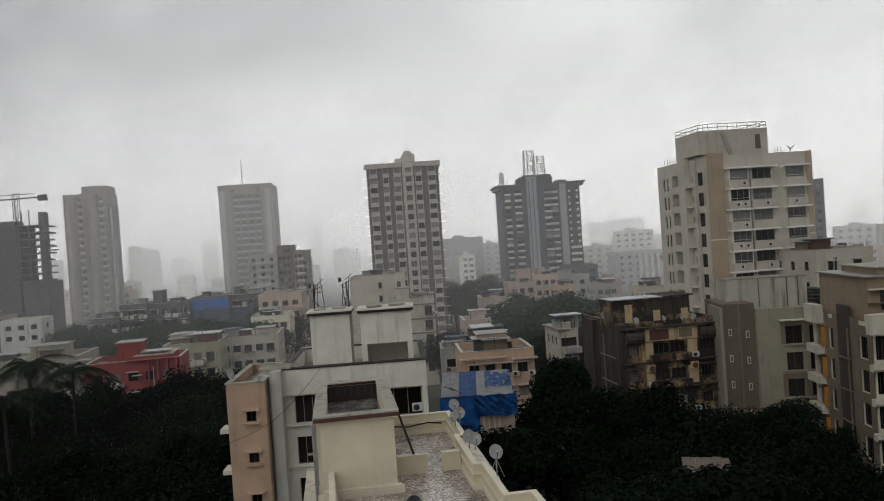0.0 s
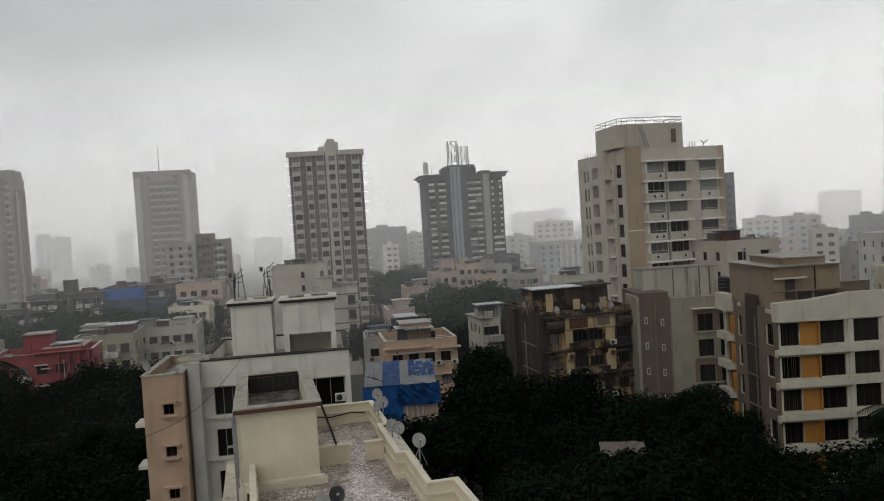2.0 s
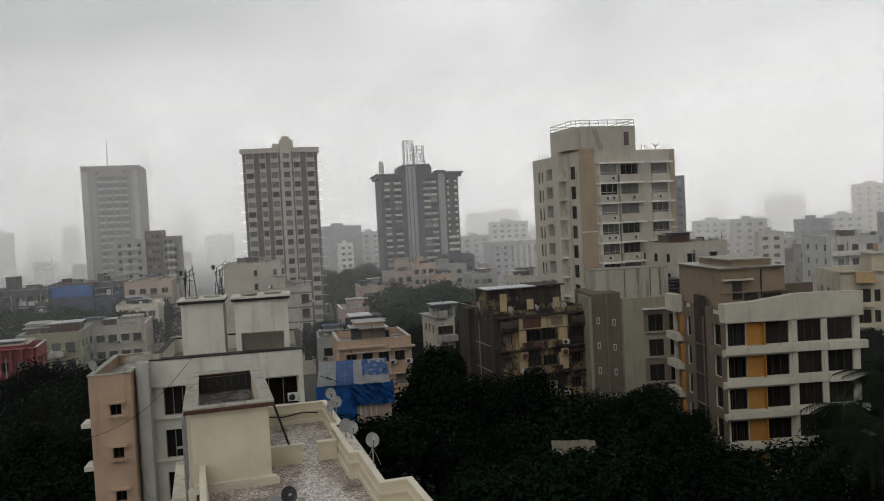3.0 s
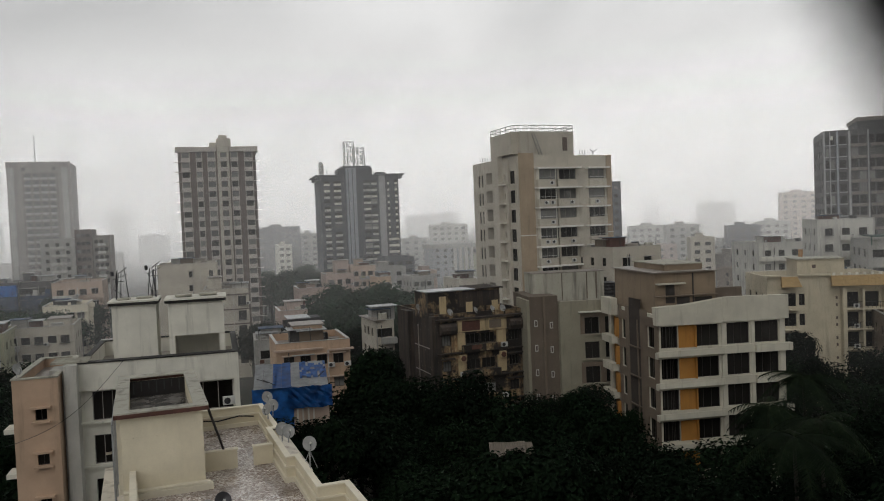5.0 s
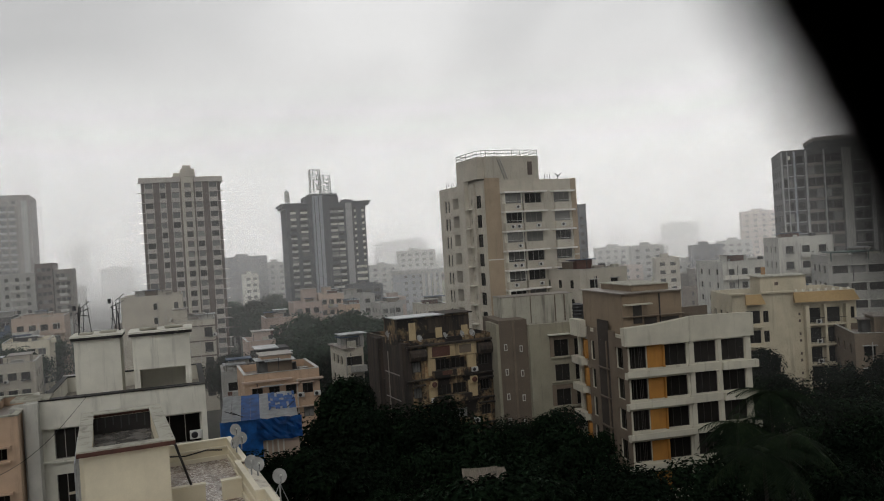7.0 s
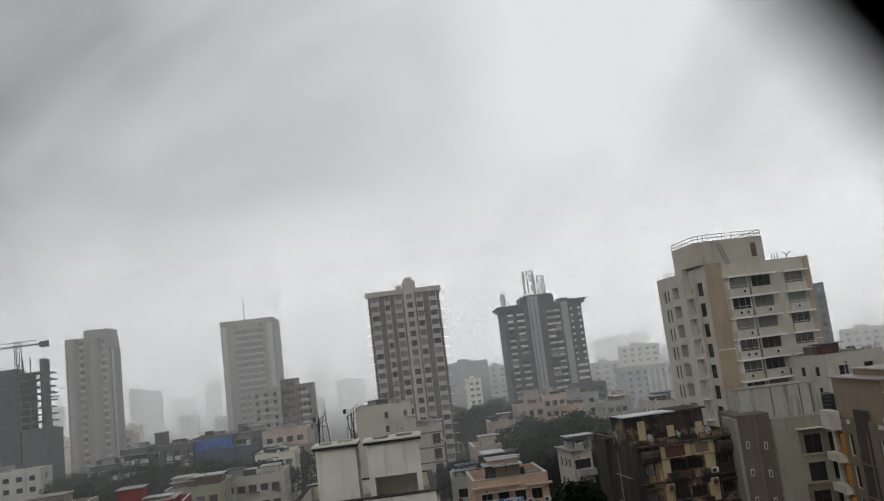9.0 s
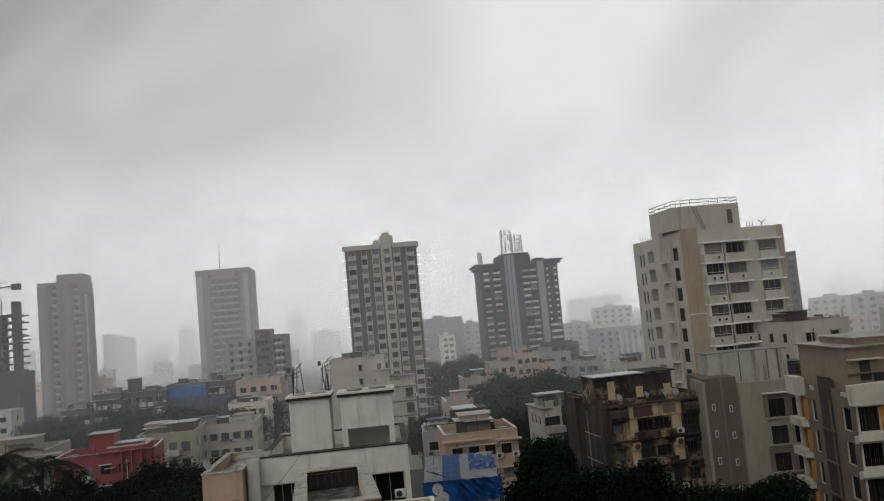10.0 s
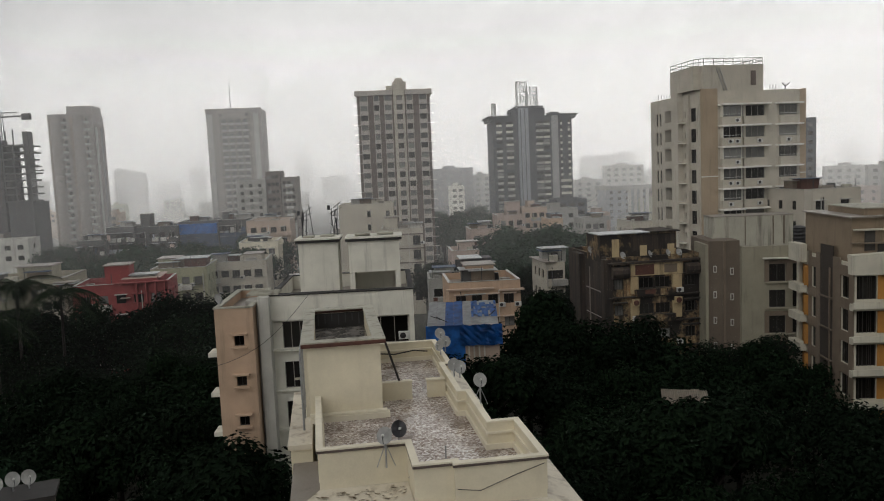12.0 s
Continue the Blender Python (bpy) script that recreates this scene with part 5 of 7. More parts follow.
def cream_right():
    """Cream block with ochre canopies and open balconies."""
    az_k, d, yaw = 35.45, 125, -20.0
    W, D = reach(az_k, d, 43.0, yaw), 12.0
    b = thing("apartment_block", corner_frame(az_k, d, yaw), "cream apartment block with ochre canopies and open balconies", "building")
    deck = 19.2
    zs = [deck - 1.15 - 2.93 * i for i in range(1, 6)]
    wide = grid_holes([(W * 0.11, W * 0.225)], zs, 0.5, 2.4)
    slim = grid_holes([(W * 0.25, W * 0.295), (W * 0.955, W * 0.985)], zs, 0.6, 2.3)
    bay = grid_holes([(W * 0.60, W * 0.715), (W * 0.745, W * 0.87)], zs, 0.2, 2.4)
    side = grid_holes(even_cols(D, 3, 1.2), zs, 0.8, 2.2)
    shell(b, W, D, 0, deck, IVORY, {"front": wide + slim + bay, "left": side}, parapet=0.8)
    add_windows(b, Matrix.Identity(4), wide + slim, FRAME_D, GLASS, bars=1, seed=91)
    add_windows(b, side_matrix("left", W, D), side, FRAME_D, seed=92)
    for z in zs:
        part_box(b, "balcony", (W * 0.57, -1.2, z - 0.1, W * 0.92, -0.003, z + 0.15), IVORY)
        part_box(b, "balcony_wall", (W * 0.57, -1.2, z + 0.155, W * 0.60, -0.003, z + 2.9), IVORY)
        part_box(b, "balcony_wall", (W * 0.72, -1.2, z + 0.155, W * 0.738, -0.003, z + 2.9), IVORY)
        part_box(b, "balcony_wall", (W * 0.89, -1.2, z + 0.155, W * 0.92, -0.003, z + 2.9), IVORY)
        for k in range(9):
            xx = W * (0.605 + 0.031 * k)
            part_box(b, "railing_bar", (xx, -1.16, z + 0.155, xx + 0.05, -1.11, z + 1.0), STEEL_D)
        part_box(b, "hand_rail", (W * 0.60, -1.18, z + 1.0, W * 0.89, -1.1, z + 1.06), STEEL_D)
        part_box(b, "ledge", (W * 0.05, -0.7, z - 0.1, W * 0.24, -0.003, z + 0.1), IVORY)
        part_box(b, "vent_hole", (W * 0.535, -0.05, z + 0.4, W * 0.55, -0.003, z + 0.8), BROWN)
        part_box(b, "vent_hole", (W * 0.535, -0.05, z + 1.4, W * 0.55, -0.003, z + 1.8), BROWN)
        ac_unit(b, (W * 0.66, -0.9, z + 0.16), 0)
    for x0, x1 in ((0.11, 0.235), (0.50, 0.98)):
        bm = bmesh.new()
        v = [bm.verts.new(p) for p in ((W * x0, -0.3, deck + 0.75), (W * x1, -0.3, deck + 0.75), (W * x1 + 0.3, -1.6, deck - 0.65), (W * x0 - 0.3, -1.6, deck - 0.65), (W * x0, -0.003, deck + 0.75), (W * x1, -0.003, deck + 0.75), (W * x1, -0.003, deck - 0.75), (W * x0, -0.003, deck - 0.75))]
        for f in ((3, 2, 1, 0), (0, 1, 5, 4), (2, 3, 7, 6), (1, 2, 6, 5), (3, 0, 4, 7)):
            bm.faces.new([v[i] for i in f])
        bmesh.ops.recalc_face_normals(bm, faces=bm.faces[:])
        part("canopy", bm, GUTTER, b, "sloping ochre tiled canopy")
    part("cornice", boxes((-0.4, -0.5, deck + 0.8, W * 0.11, 0.4, deck + 1.05)), IVORY, b)
    part("cornice", boxes((W * 0.24, -0.5, deck + 0.8, W * 0.5, 0.4, deck + 1.05)), IVORY, b)
    for i in range(8):
        part_box(b, "finial", (W * (0.52 + 0.06 * i), 0.0, deck + 0.8, W * (0.52 + 0.06 * i) + 0.3, 0.3, deck + 1.15), WHITE)
    head_room(b, W * 0.30, 3.5, W * 0.68, 8.5, deck, deck + 3.0, IVORY, STAINED)
    part_box(b, "roof_vent", (W * 0.42, 3.4, deck + 1.7, W * 0.45, 3.498, deck + 2.2), BROWN)


cream_right()
block(38.6, 41.9, 165, 27.6, OFFWHITE, "pale grey apartment block with a plain upper wall", depth=12, n=3, seed=92, yaw=-25, head_h=0)
b, W, fr, zs, deck = block(35.0, 38.6, 185, 22.7, OFFWHITE, "white apartment block with long balconies and an orange screen", depth=14, n=4, seed=93, yaw=-10, head_h=2.0)
for z in zs:
    part_box(b, "balcony", (0, -1.1, z - 0.1, W, -0.003, z + 0.8), WHITE)
part("orange_screen", boxes((W * 0.62, -1.15, 18.9, W * 0.99, -1.103, 21.0)), ORANGE, b)
b, W, fr, zs, deck = block(41.5, 46.0, 150, 24.2, GREY, "grey block with dark terraces under a green sheet roof", depth=14, n=4, seed=94, yaw=-30, head_h=0, ww=2.4)
part("green_roof", boxes((0.2, -1.2, deck + 1.4, W * 0.55, 5, deck + 1.6), (0.3, -1.0, deck, 0.45, -0.8, deck + 1.4), (W * 0.5, -1.0, deck, W * 0.5 + 0.15, -0.8, deck + 1.4)), AWNING, b)
block(42.8, 48.0, 118, 15.0, TAUPE, "low brown apartment block behind the trees", depth=12, n=4, seed=95, yaw=-30)
block(25.3, 28.6, 125, 25.0, BEIGE, "plain beige block with a flat roof", depth=12, n=2, seed=96, head_h=0)
block(25.35, 26.0, 300, 42.6, SLATE, "narrow dark tower in the mist", depth=9, n=1, seed=97, yaw=-10, head_h=0)


# ---- middle distance ----
block(-6.86, -2.93, 178, 23.3, BEIGE, "cream block with a broken roof line", depth=12, spans=((0.52, 0.58), (0.86, 0.93)), seed=101, yaw=2, head_at=0.55, head_w=0.25, head_h=1.6)
b, W, fr, zs, deck = block(-3.9, -0.86, 165, 18.3, BEIGE, "cream apartment block with brown window bays", depth=12, spans=((0.2, 0.34), (0.76, 0.93)), sill=0.5, head=2.3, frame_mat=BROWN, seed=102, yaw=2, head_h=3.0, head_w=0.3, head_at=0.1)
for z in zs:
    part_box(b, "dark_band", (0, -0.12, z + 2.5, W, -0.003, z + 2.75), BROWN)
shack = thing("roof_shack", corner_frame(1.9, 118, 4), "dark roof shack with white-edged sheets", "shack")
part("wall", boxes((0, 0, 0, 4.6, 4.0, 16.6)), CONCRETE, shack)
part("roof_sheet", boxes((-0.4, -0.6, 16.6, 3.0, 4.2, 16.75)), TIN, shack)
part("roof_sheet", boxes((1.2, -0.9, 16.0, 5.0, -0.003, 16.1)), TIN, shack)
b, W, fr, zs, deck = block(0.85, 6.1, 100, 15.6, PEACH, "peach apartment house with hooded windows and a cluttered roof", depth=10, n=4, ww=1.3, seed=103, yaw=4, ledges=PINK, head_at=0.28, head_w=0.4, head_h=2.6)
part("diamond", boxes((W * 0.46, -0.1, zs[0] - 0.1, W * 0.5, -0.003, zs[0] + 0.3)), BROWN, b)
part("cornice", boxes((-0.3, -0.5, deck - 0.1, W * 0.62, 0.3, deck + 0.12), (W * 0.7, -0.6, deck - 0.4, W + 0.4, 0.3, deck - 0.2)), PINK, b)
part("tin_hood", boxes((W * 0.2, -1.0, zs[0] + 2.35, W * 0.5, -0.56, zs[0] + 2.45)), TIN, b)


def blue_house():
    az_k, d, yaw = -0.93, 74, -2.0
    W = reach(az_k, d, 4.5, yaw)
    fr = corner_frame(az_k, d, yaw)
    b = thing("tarpaulin_house", fr, "low house wrapped in bright blue tarpaulin with a sheet roof", "house")
    part("wall", boxes((0.1, 0.1, 0, W - 0.1, 7, 15.0)), PINK, b)
    part("tarpaulin_wall", boxes((-0.05, -0.03, 4, W * 0.52, 0.09, 15.3)), TARP, b, "deep blue tarpaulin hanging down the wall")
    bm = bmesh.new()
    n, k = 12, 6
    vs = [[bm.verts.new((W * 0.45 + (W * 0.58) * i / n, -0.35 + 0.25 * noise.noise((i * 0.7, j, 3)), 15.35 - 2.0 * j / k + 0.15 * noise.noise((i * 0.5, j, 0)))) for j in range(k + 1)] for i in range(n + 1)]
    for i in range(n):
        for j in range(k):
            bm.faces.new((vs[i][j], vs[i][j + 1], vs[i + 1][j + 1], vs[i + 1][j]))
    bmesh.ops.solidify(bm, geom=bm.faces[:], thickness=0.03)
    part("tarpaulin_skirt", bm, TARP, b, "crumpled blue tarpaulin over the roof edge")
    for i in range(8):
        x = 0.1 + i * (W - 0.2) / 8
        bm = bmesh.new()
        v = [bm.verts.new(p) for p in ((x, -0.4, 15.35), (x + W / 8 - 0.04, -0.4, 15.38), (x + W / 8 - 0.04, 6.4, 16.55 - 0.05 * (i % 3)), (x, 6.4, 16.5))]
        bm.faces.new(v)
        bmesh.ops.solidify(bm, geom=bm.faces[:], thickness=0.05)
        part("roof_sheet", bm, TARP if i in (2, 3) else TIN, b)
    rnd = random.Random(4)
    for i in range(7):
        bm = bmesh.new()
        x = W * rnd.uniform(0.1, 0.9)
        tube(bm, [(x, 0.6 + i * 0.6, 15.5 + i * 0.06), (x + rnd.uniform(-1.4, 1.4), 1.0 + i * 0.6, 15.75 + rnd.random() * 0.6)], 0.04, 4)
        part("roof_pole", bm, STEEL_D, b)
    bm = bmesh.new()
    n, k = 12, 8
    vs = [[bm.verts.new((W * 0.62 + W * 0.36 * i / n, 1.6 + 4.6 * j / k, 15.72 + 0.0985 * j + 0.13 * abs(noise.noise((i * 0.6, j * 0.6, 9.0))))) for j in range(k + 1)] for i in range(n + 1)]
    for i in range(n):
        for j in range(k):
            if noise.noise((i * 0.45, j * 0.5, 4.0)) > -0.12:
                bm.faces.new((vs[i][j], vs[i + 1][j], vs[i + 1][j + 1], vs[i][j + 1]))
    bmesh.ops.solidify(bm, geom=bm.faces[:], thickness=0.03)
    part("crumpled_sheet", bm, TARP, b, "crumpled torn blue sheet on the roof")
    for i in range(4):
        part_box(b, "white_bar", (W * (0.56 + 0.07 * i), 0.03, 11.8, W * (0.56 + 0.07 * i) + 0.15, 0.097, 13.2), WHITE)


blue_house()
b, W, fr, zs, deck = block(8.0, 9.35, 118, 15.6, BEIGE, "small white house among the trees", depth=8, n=2, seed=104, head_h=0, parapet=0.4)
part("slab", boxes((-0.4, -0.5, deck + 0.4, W * 0.5, 8, deck + 0.55)), ROOFDIRT, b)

# roofs behind the blue house
block(-0.6, 2.6, 128, 12.4, GREY, "low grey block with a tin roof", depth=9, n=3, seed=105, yaw=2, head_h=1.2, roof_mat=TIN)
block(1.2, 3.2, 150, 14.6, SALMON, "salmon house with a dark roof storey", depth=9, n=3, seed=106, yaw=4, head_h=2.2, head_w=0.6)
block(2.6, 4.9, 190, 15.6, SALMON, "salmon pink house with a flat sheet roof", depth=10, n=3, seed=107, yaw=4, head_h=1.5)
block(4.6, 6.6, 225, 16.6, SALMON, "salmon apartment house with stepped roof", depth=10, n=3, seed=108, yaw=4, head_at=0.4, head_w=0.5, head_h=4.4)
block(6.4, 8.2, 228, 18.4, PINK, "peach apartment house with brown balconies", depth=10, n=3, seed=109, yaw=4, head_h=2.6)
block(8.3, 9.3, 215, 15.8, PEACH, "beige house with flat roof", depth=10, n=2, seed=110, yaw=4, head_h=0)
block(8.9, 11.05, 300, 17.4, SLATE, "dark office block with white window bands", depth=14, n=3, ww=2.4, seed=111, yaw=4, head_h=0, frame_mat=WHITE)
block(9.2, 10.6, 190, 11.5, OFFWHITE, "low white flat-roofed house", depth=9, n=2, seed=112, yaw=4, head_h=1.2)
block(14.2, 15.6, 170, 17.6, BEIGE, "beige house corner behind the old block", depth=10, n=2, seed=113, yaw=6, head_h=0)
block(10.8, 12.4, 230, 14.5, GREY, "pale low roofs behind the old block", depth=10, n=3, seed=114, yaw=6, head_h=1.0)

# row on the other side of the gardens
ROW = "dark damp apartment row with many balconies"
for i, (a0, a1, t, m) in enumerate(((-24.4, -22.6, 15.5, DARKROW), (-22.55, -20.8, 18.6, DARKROW), (-20.75, -18.0, 18.2, DARKROW), (-17.95, -15.3, 19.0, DARKROW), (-15.25, -13.4, 18.8, DARKROW))):
    b, W, fr, zs, deck = block(a0, a1, 230, t, m, ROW, depth=12, n=4, ww=1.5, seed=120 + i, yaw=4, head_h=(2.0, 0, 4.2, 0, 3.0)[i], head_at=0.05, head_w=0.22, group="row of damp blocks")
    rnd = random.Random(i)
    for z in zs:
        for k in range(5):
            x = W * (0.03 + 0.19 * k)
            if rnd.random() < 0.8:
                part_box(b, "balcony", (x, -1.1, z - 0.1, x + W * 0.13, -0.003, z + 0.9), rnd.choice((GREY, DARKROW, DARKROW, PALEBLUE, OFFWHITE)))
            if rnd.random() < 0.45:
                part_box(b, "washing", (x + 0.2, -1.16, z + 0.5, x + rnd.uniform(0.6, 1.5), -1.103, z + 1.9), rnd.choice((OFFWHITE, PALEBLUE, TARP_D, SALMON)))
            if rnd.random() < 0.5:
                part_box(b, "sunshade", (x - 0.2, -1.3, z + 2.3, x + W * 0.14, -0.003, z + 2.42), rnd.choice((GREY, TIN, DARKROW)))
    if i in (3, 4):
        part("blue_netting", boxes((0, -1.3, deck - 10, W, -1.15, deck - 2.6)), TARP_D, b, "faded blue netting hung over the balconies")
    if i == 3:
        part("blue_sheet", boxes((-0.3, -1.5, deck - 2.6, W * 0.98, 8, deck + 0.2)), TARP, b, "bright blue tarpaulin over the top floor")
b, W, fr, zs, deck = block(-13.4, -10.35, 212, 19.0, PINK, "pale pink apartment block with open balconies", depth=12, n=4, ww=1.5, seed=130, yaw=4, head_at=0.2, head_w=0.5, head_h=1.6, parapet=1.0)
for z in zs:
    part_box(b, "balcony", (0.2, -1.1, z - 0.1, W * 0.42, -0.003, z + 0.8), OFFWHITE)
    part_box(b, "balcony", (W * 0.66, -1.1, z - 0.1, W + 0.3, -0.003, z + 0.8), PINK)


def red_house():
    b, W, fr, zs, deck = block(-24.95, -18.95, 130, 15.0, RED, "bright red painted house with stepped terraces", yaw=10, depth=10, n=5, ww=1.4, seed=140, head_at=0.30, head_w=0.26, head_h=3.4, parapet=0.9, roof_mat=RED, name="red_house")
    part("terrace_step", boxes((W * 0.48, 1.0, deck, W * 0.9, 8, deck + 1.4), (W * 0.44, -0.5, deck + 0.9, W + 0.5, 0.4, deck + 1.05)), RED, b)
    part("pale_ledge", boxes((W * 0.2, -0.9, deck - 1.0, W * 0.3, -0.003, deck - 0.9), (W * 0.5, -0.9, deck - 1.3, W * 0.6, -0.003, deck - 1.2), (W * 0.5, 1.0, deck + 1.4, W * 0.92, 8.2, deck + 1.5)), SALMON, b)
    for i in range(4):
        part_box(b, "balcony_post", (W * (0.66 + 0.1 * i), -0.5, deck - 3, W * (0.66 + 0.1 * i) + 0.25, -0.003, deck + 0.9), RED)


red_house()
b, W, fr, zs, deck = block(-31.0, -25.3, 148, 15.2, ANNEX, "pale house with a white roof room", depth=12, n=5, seed=141, yaw=8, head_at=0.45, head_w=0.35, head_h=2.6)
block(-27.0, -25.4, 140, 13.6, BEIGE, "cream house among palms", depth=8, n=2, seed=142, yaw=8, head_h=0)
b, W, fr, zs, deck = block(-20.0, -16.3, 150, 14.6, OLIVE, "pale green apartment house with tin roof sheds", depth=12, n=4, seed=143, yaw=6, head_at=0.06, head_w=0.35, head_h=2.3)
part("red_shed", boxes((W * 0.55, 3, deck, W * 0.95, 7, deck + 2.2)), RUST, b)
part("tin_roof", boxes((W * 0.4, 2.6, deck + 2.2, W * 0.98, 7.4, deck + 2.35)), TIN, b)
block(-16.4, -12.2, 158, 14.2, BEIGE, "cream apartment house with flat stained roofs", depth=12, n=5, seed=144, yaw=6, head_at=0.6, head_w=0.3, head_h=1.8)
block(-14.0, -11.3, 185, 15.6, CREAM_CAP, "pale yellow house with a flat roof", depth=12, n=4, seed=145, yaw=6, head_at=0.5, head_h=1.2)
b, W, fr, zs, deck = block(-10.9, -9.4, 105, 15.0, TAUPE, "small roof shed behind the tanks", depth=8, n=2, seed=146, yaw=6, head_h=2.4, head_w=0.7, head_at=0.1)


# ---- blocks dim in the mist ----
FAR = ((-0.05, 2.95, 420, 31.0, SLATE), (1.3, 2.3, 400, 22.0, WHITE), (2.9, 4.3, 430, 27.0, GREY), (-9.57, -8.55, 820, 52, GREY), (-7.9, -5.95, 640, 29, GREY), (-21.7, -20.9, 560, 40, GREY), (-20.9, -19.7, 600, 38, GREY),
       (-16.9, -15.9, 700, 42, GREY), (-19.0, -17.6, 760, 30, GREY), (10.6, 11.9, 640, 36, GREY), (11.9, 13.1, 650, 37, GREY), (13.1, 14.4, 640, 38, GREY), (12.3, 15.0, 450, 28.6, OFFWHITE), (10.2, 12.2, 420, 22, GREY),
       (31.1, 33.6, 650, 37.5, GREY), (36.4, 38.7, 480, 39, SALMON), (33.0, 35.1, 360, 23.6, SLATE), (26.5, 29.3, 420, 24.0, GREY), (29.0, 31.2, 380, 24.5, GREY), (30.6, 32.2, 300, 20.8, BEIGE), (34.8, 37.0, 420, 24, GREY),
       (-26.6, -25.7, 520, 34, GREY), (15.2, 16.6, 560, 25, GREY), (4.6, 7.2, 700, 33, GREY), (-2.8, -0.4, 700, 33, GREY), (-24.9, -23.6, 700, 30, GREY), (38.6, 40.2, 600, 32, GREY), (27.6, 28.6, 800, 38, GREY), (43, 45.5, 420, 32, GREY), (-31.5, -29.8, 500, 36, GREY))
for i, (a0, a1, d, t, m) in enumerate(FAR):
    if d >= 520:  # the farthest stand well back in the mist
        d, t = d * 1.3, 30 + (t - 30) * 1.3
    w = (a1 - a0) * d * 0.0175
    block(a0, a1, d, t, m, "misty far apartment block, its windows just visible", yaw=-(a0 + a1) / 2 + 6, depth=14, n=max(2, int(w / 4)), ww=1.9, seed=200 + i, floors=int(min(t, 30) / 3), head_at=0.3, head_h=2.2, side_n=2, group="far blocks in the mist", far=True)


def portico():
    b, W, fr, zs, deck = block(12.4, 15.3, 380, 18.6, PALEBLUE, "grey hall with a heavy flat roof on tall white piers", yaw=0, depth=20, n=5, ww=1.5, seed=230, head_h=0)
    part("roof_frame", boxes((-1, -2, 17.4, W + 1, 20, 19.4)), GREY, b)
    for i in range(4):
        part_box(b, "pier", (W * (0.5 + 0.14 * i), -1.8, 0, W * (0.5 + 0.14 * i) + 1.4, -0.6, 17.4), OFFWHITE)


portico()

# low roofs that fill the city further out, on the streets' grid
f_rnd = random.Random(77)
FILL_MATS = (BEIGE, GREY, GREY, SALMON, PEACH, OLIVE, TAUPE, OFFWHITE, GREYBROWN)
for i in range(78):
    a = f_rnd.uniform(-32, 48)
    d = f_rnd.uniform(240, 620)
    if abs(a - 2.5) < 2.5 and d < 330:
        continue
    w = f_rnd.uniform(9, 18)
    da = w / d * 57.3
    t = f_rnd.uniform(9, 16) + (d - 240) * 0.014
    block(a, a + da, d, t, f_rnd.choice(FILL_MATS), "low flat-roofed city house in the haze", depth=f_rnd.uniform(8, 14), n=3, ww=1.6, floors=2, seed=300 + i, head_at=f_rnd.uniform(0.05, 0.6), head_h=f_rnd.choice((0, 1.8, 2.4)), side_n=1, name="city_house", group="low houses further out", far=True)


# ---- the cream terrace building just below ----
def terrace_floor_mat(name, lo, hi):
    """Broken-tile mosaic: small pale and brown chips, wet, the pale ones brightened for wet glints, with dirt in
    patches from lo to hi.
    """
    m, n, l, b = shader(name)
    g = n.new("ShaderNodeNewGeometry")
    v = n.new("ShaderNodeTexVoronoi")
    v.inputs["Scale"].default_value = 15.0
    l.new(g.outputs["Position"], v.inputs["Vector"])
    r = n.new("ShaderNodeValToRGB")
    e = r.color_ramp.elements
    e[0].position, e[0].color = 0.0, (0.17, 0.11, 0.08, 1)
    e[1].position, e[1].color = 1.0, (0.85, 0.82, 0.78, 1)
    k = r.color_ramp.elements.new(0.45)
    k.color = (0.36, 0.30, 0.26, 1)
    s = n.new("ShaderNodeSeparateColor")
    l.new(v.outputs["Color"], s.inputs[0])
    l.new(s.outputs[0], r.inputs["Fac"])
    dirt = noise_fac(n, l, 0.7, 6, 0.65, (1, 1, 1), lo, hi)
    c = mix_col(n, l, dirt, r.outputs["Color"], (0.11, 0.075, 0.055))
    l.new(c, b.inputs["Base Color"])
    wet = noise_fac(n, l, 0.5, 4, 0.5, (1, 1, 1), 0.4, 0.6)
    rr = n.new("ShaderNodeMapRange")
    rr.inputs["To Min"].default_value, rr.inputs["To Max"].default_value = 0.18, 0.6
    l.new(wet, rr.inputs["Value"])
    l.new(rr.outputs[0], b.inputs["Roughness"])
    bu = n.new("ShaderNodeBump")
    bu.inputs["Strength"].default_value = 0.3
    bu.inputs["Distance"].default_value = 0.01
    l.new(v.outputs["Distance"], bu.inputs["Height"])
    l.new(bu.outputs[0], b.inputs["Normal"])
    return m


MOSAIC = terrace_floor_mat("broken_tile_mosaic", 0.44, 0.72)
PALE_PATH = terrace_floor_mat("pale_path_mosaic", 0.62, 0.95)
WET_SCREED = simple("wet_dark_screed", (0.26, 0.245, 0.225), 0.12, 0, 0.75, 1.6)
PEEL = plaster("peeling_pale_paint", (0.66, 0.60, 0.48), 0.75, (0.16, 0.11, 0.06), streak=0.5, grain=5.0)
FLAKE = simple("bare_brown_render", (0.20, 0.135, 0.07), 0.8, 0, 0.5, 6.0)
PEEL.node_tree.nodes["Principled BSDF"].inputs["Roughness"].default_value = 0.5
N_FR = Matrix.Rotation(radians(GRID), 4, "Z")


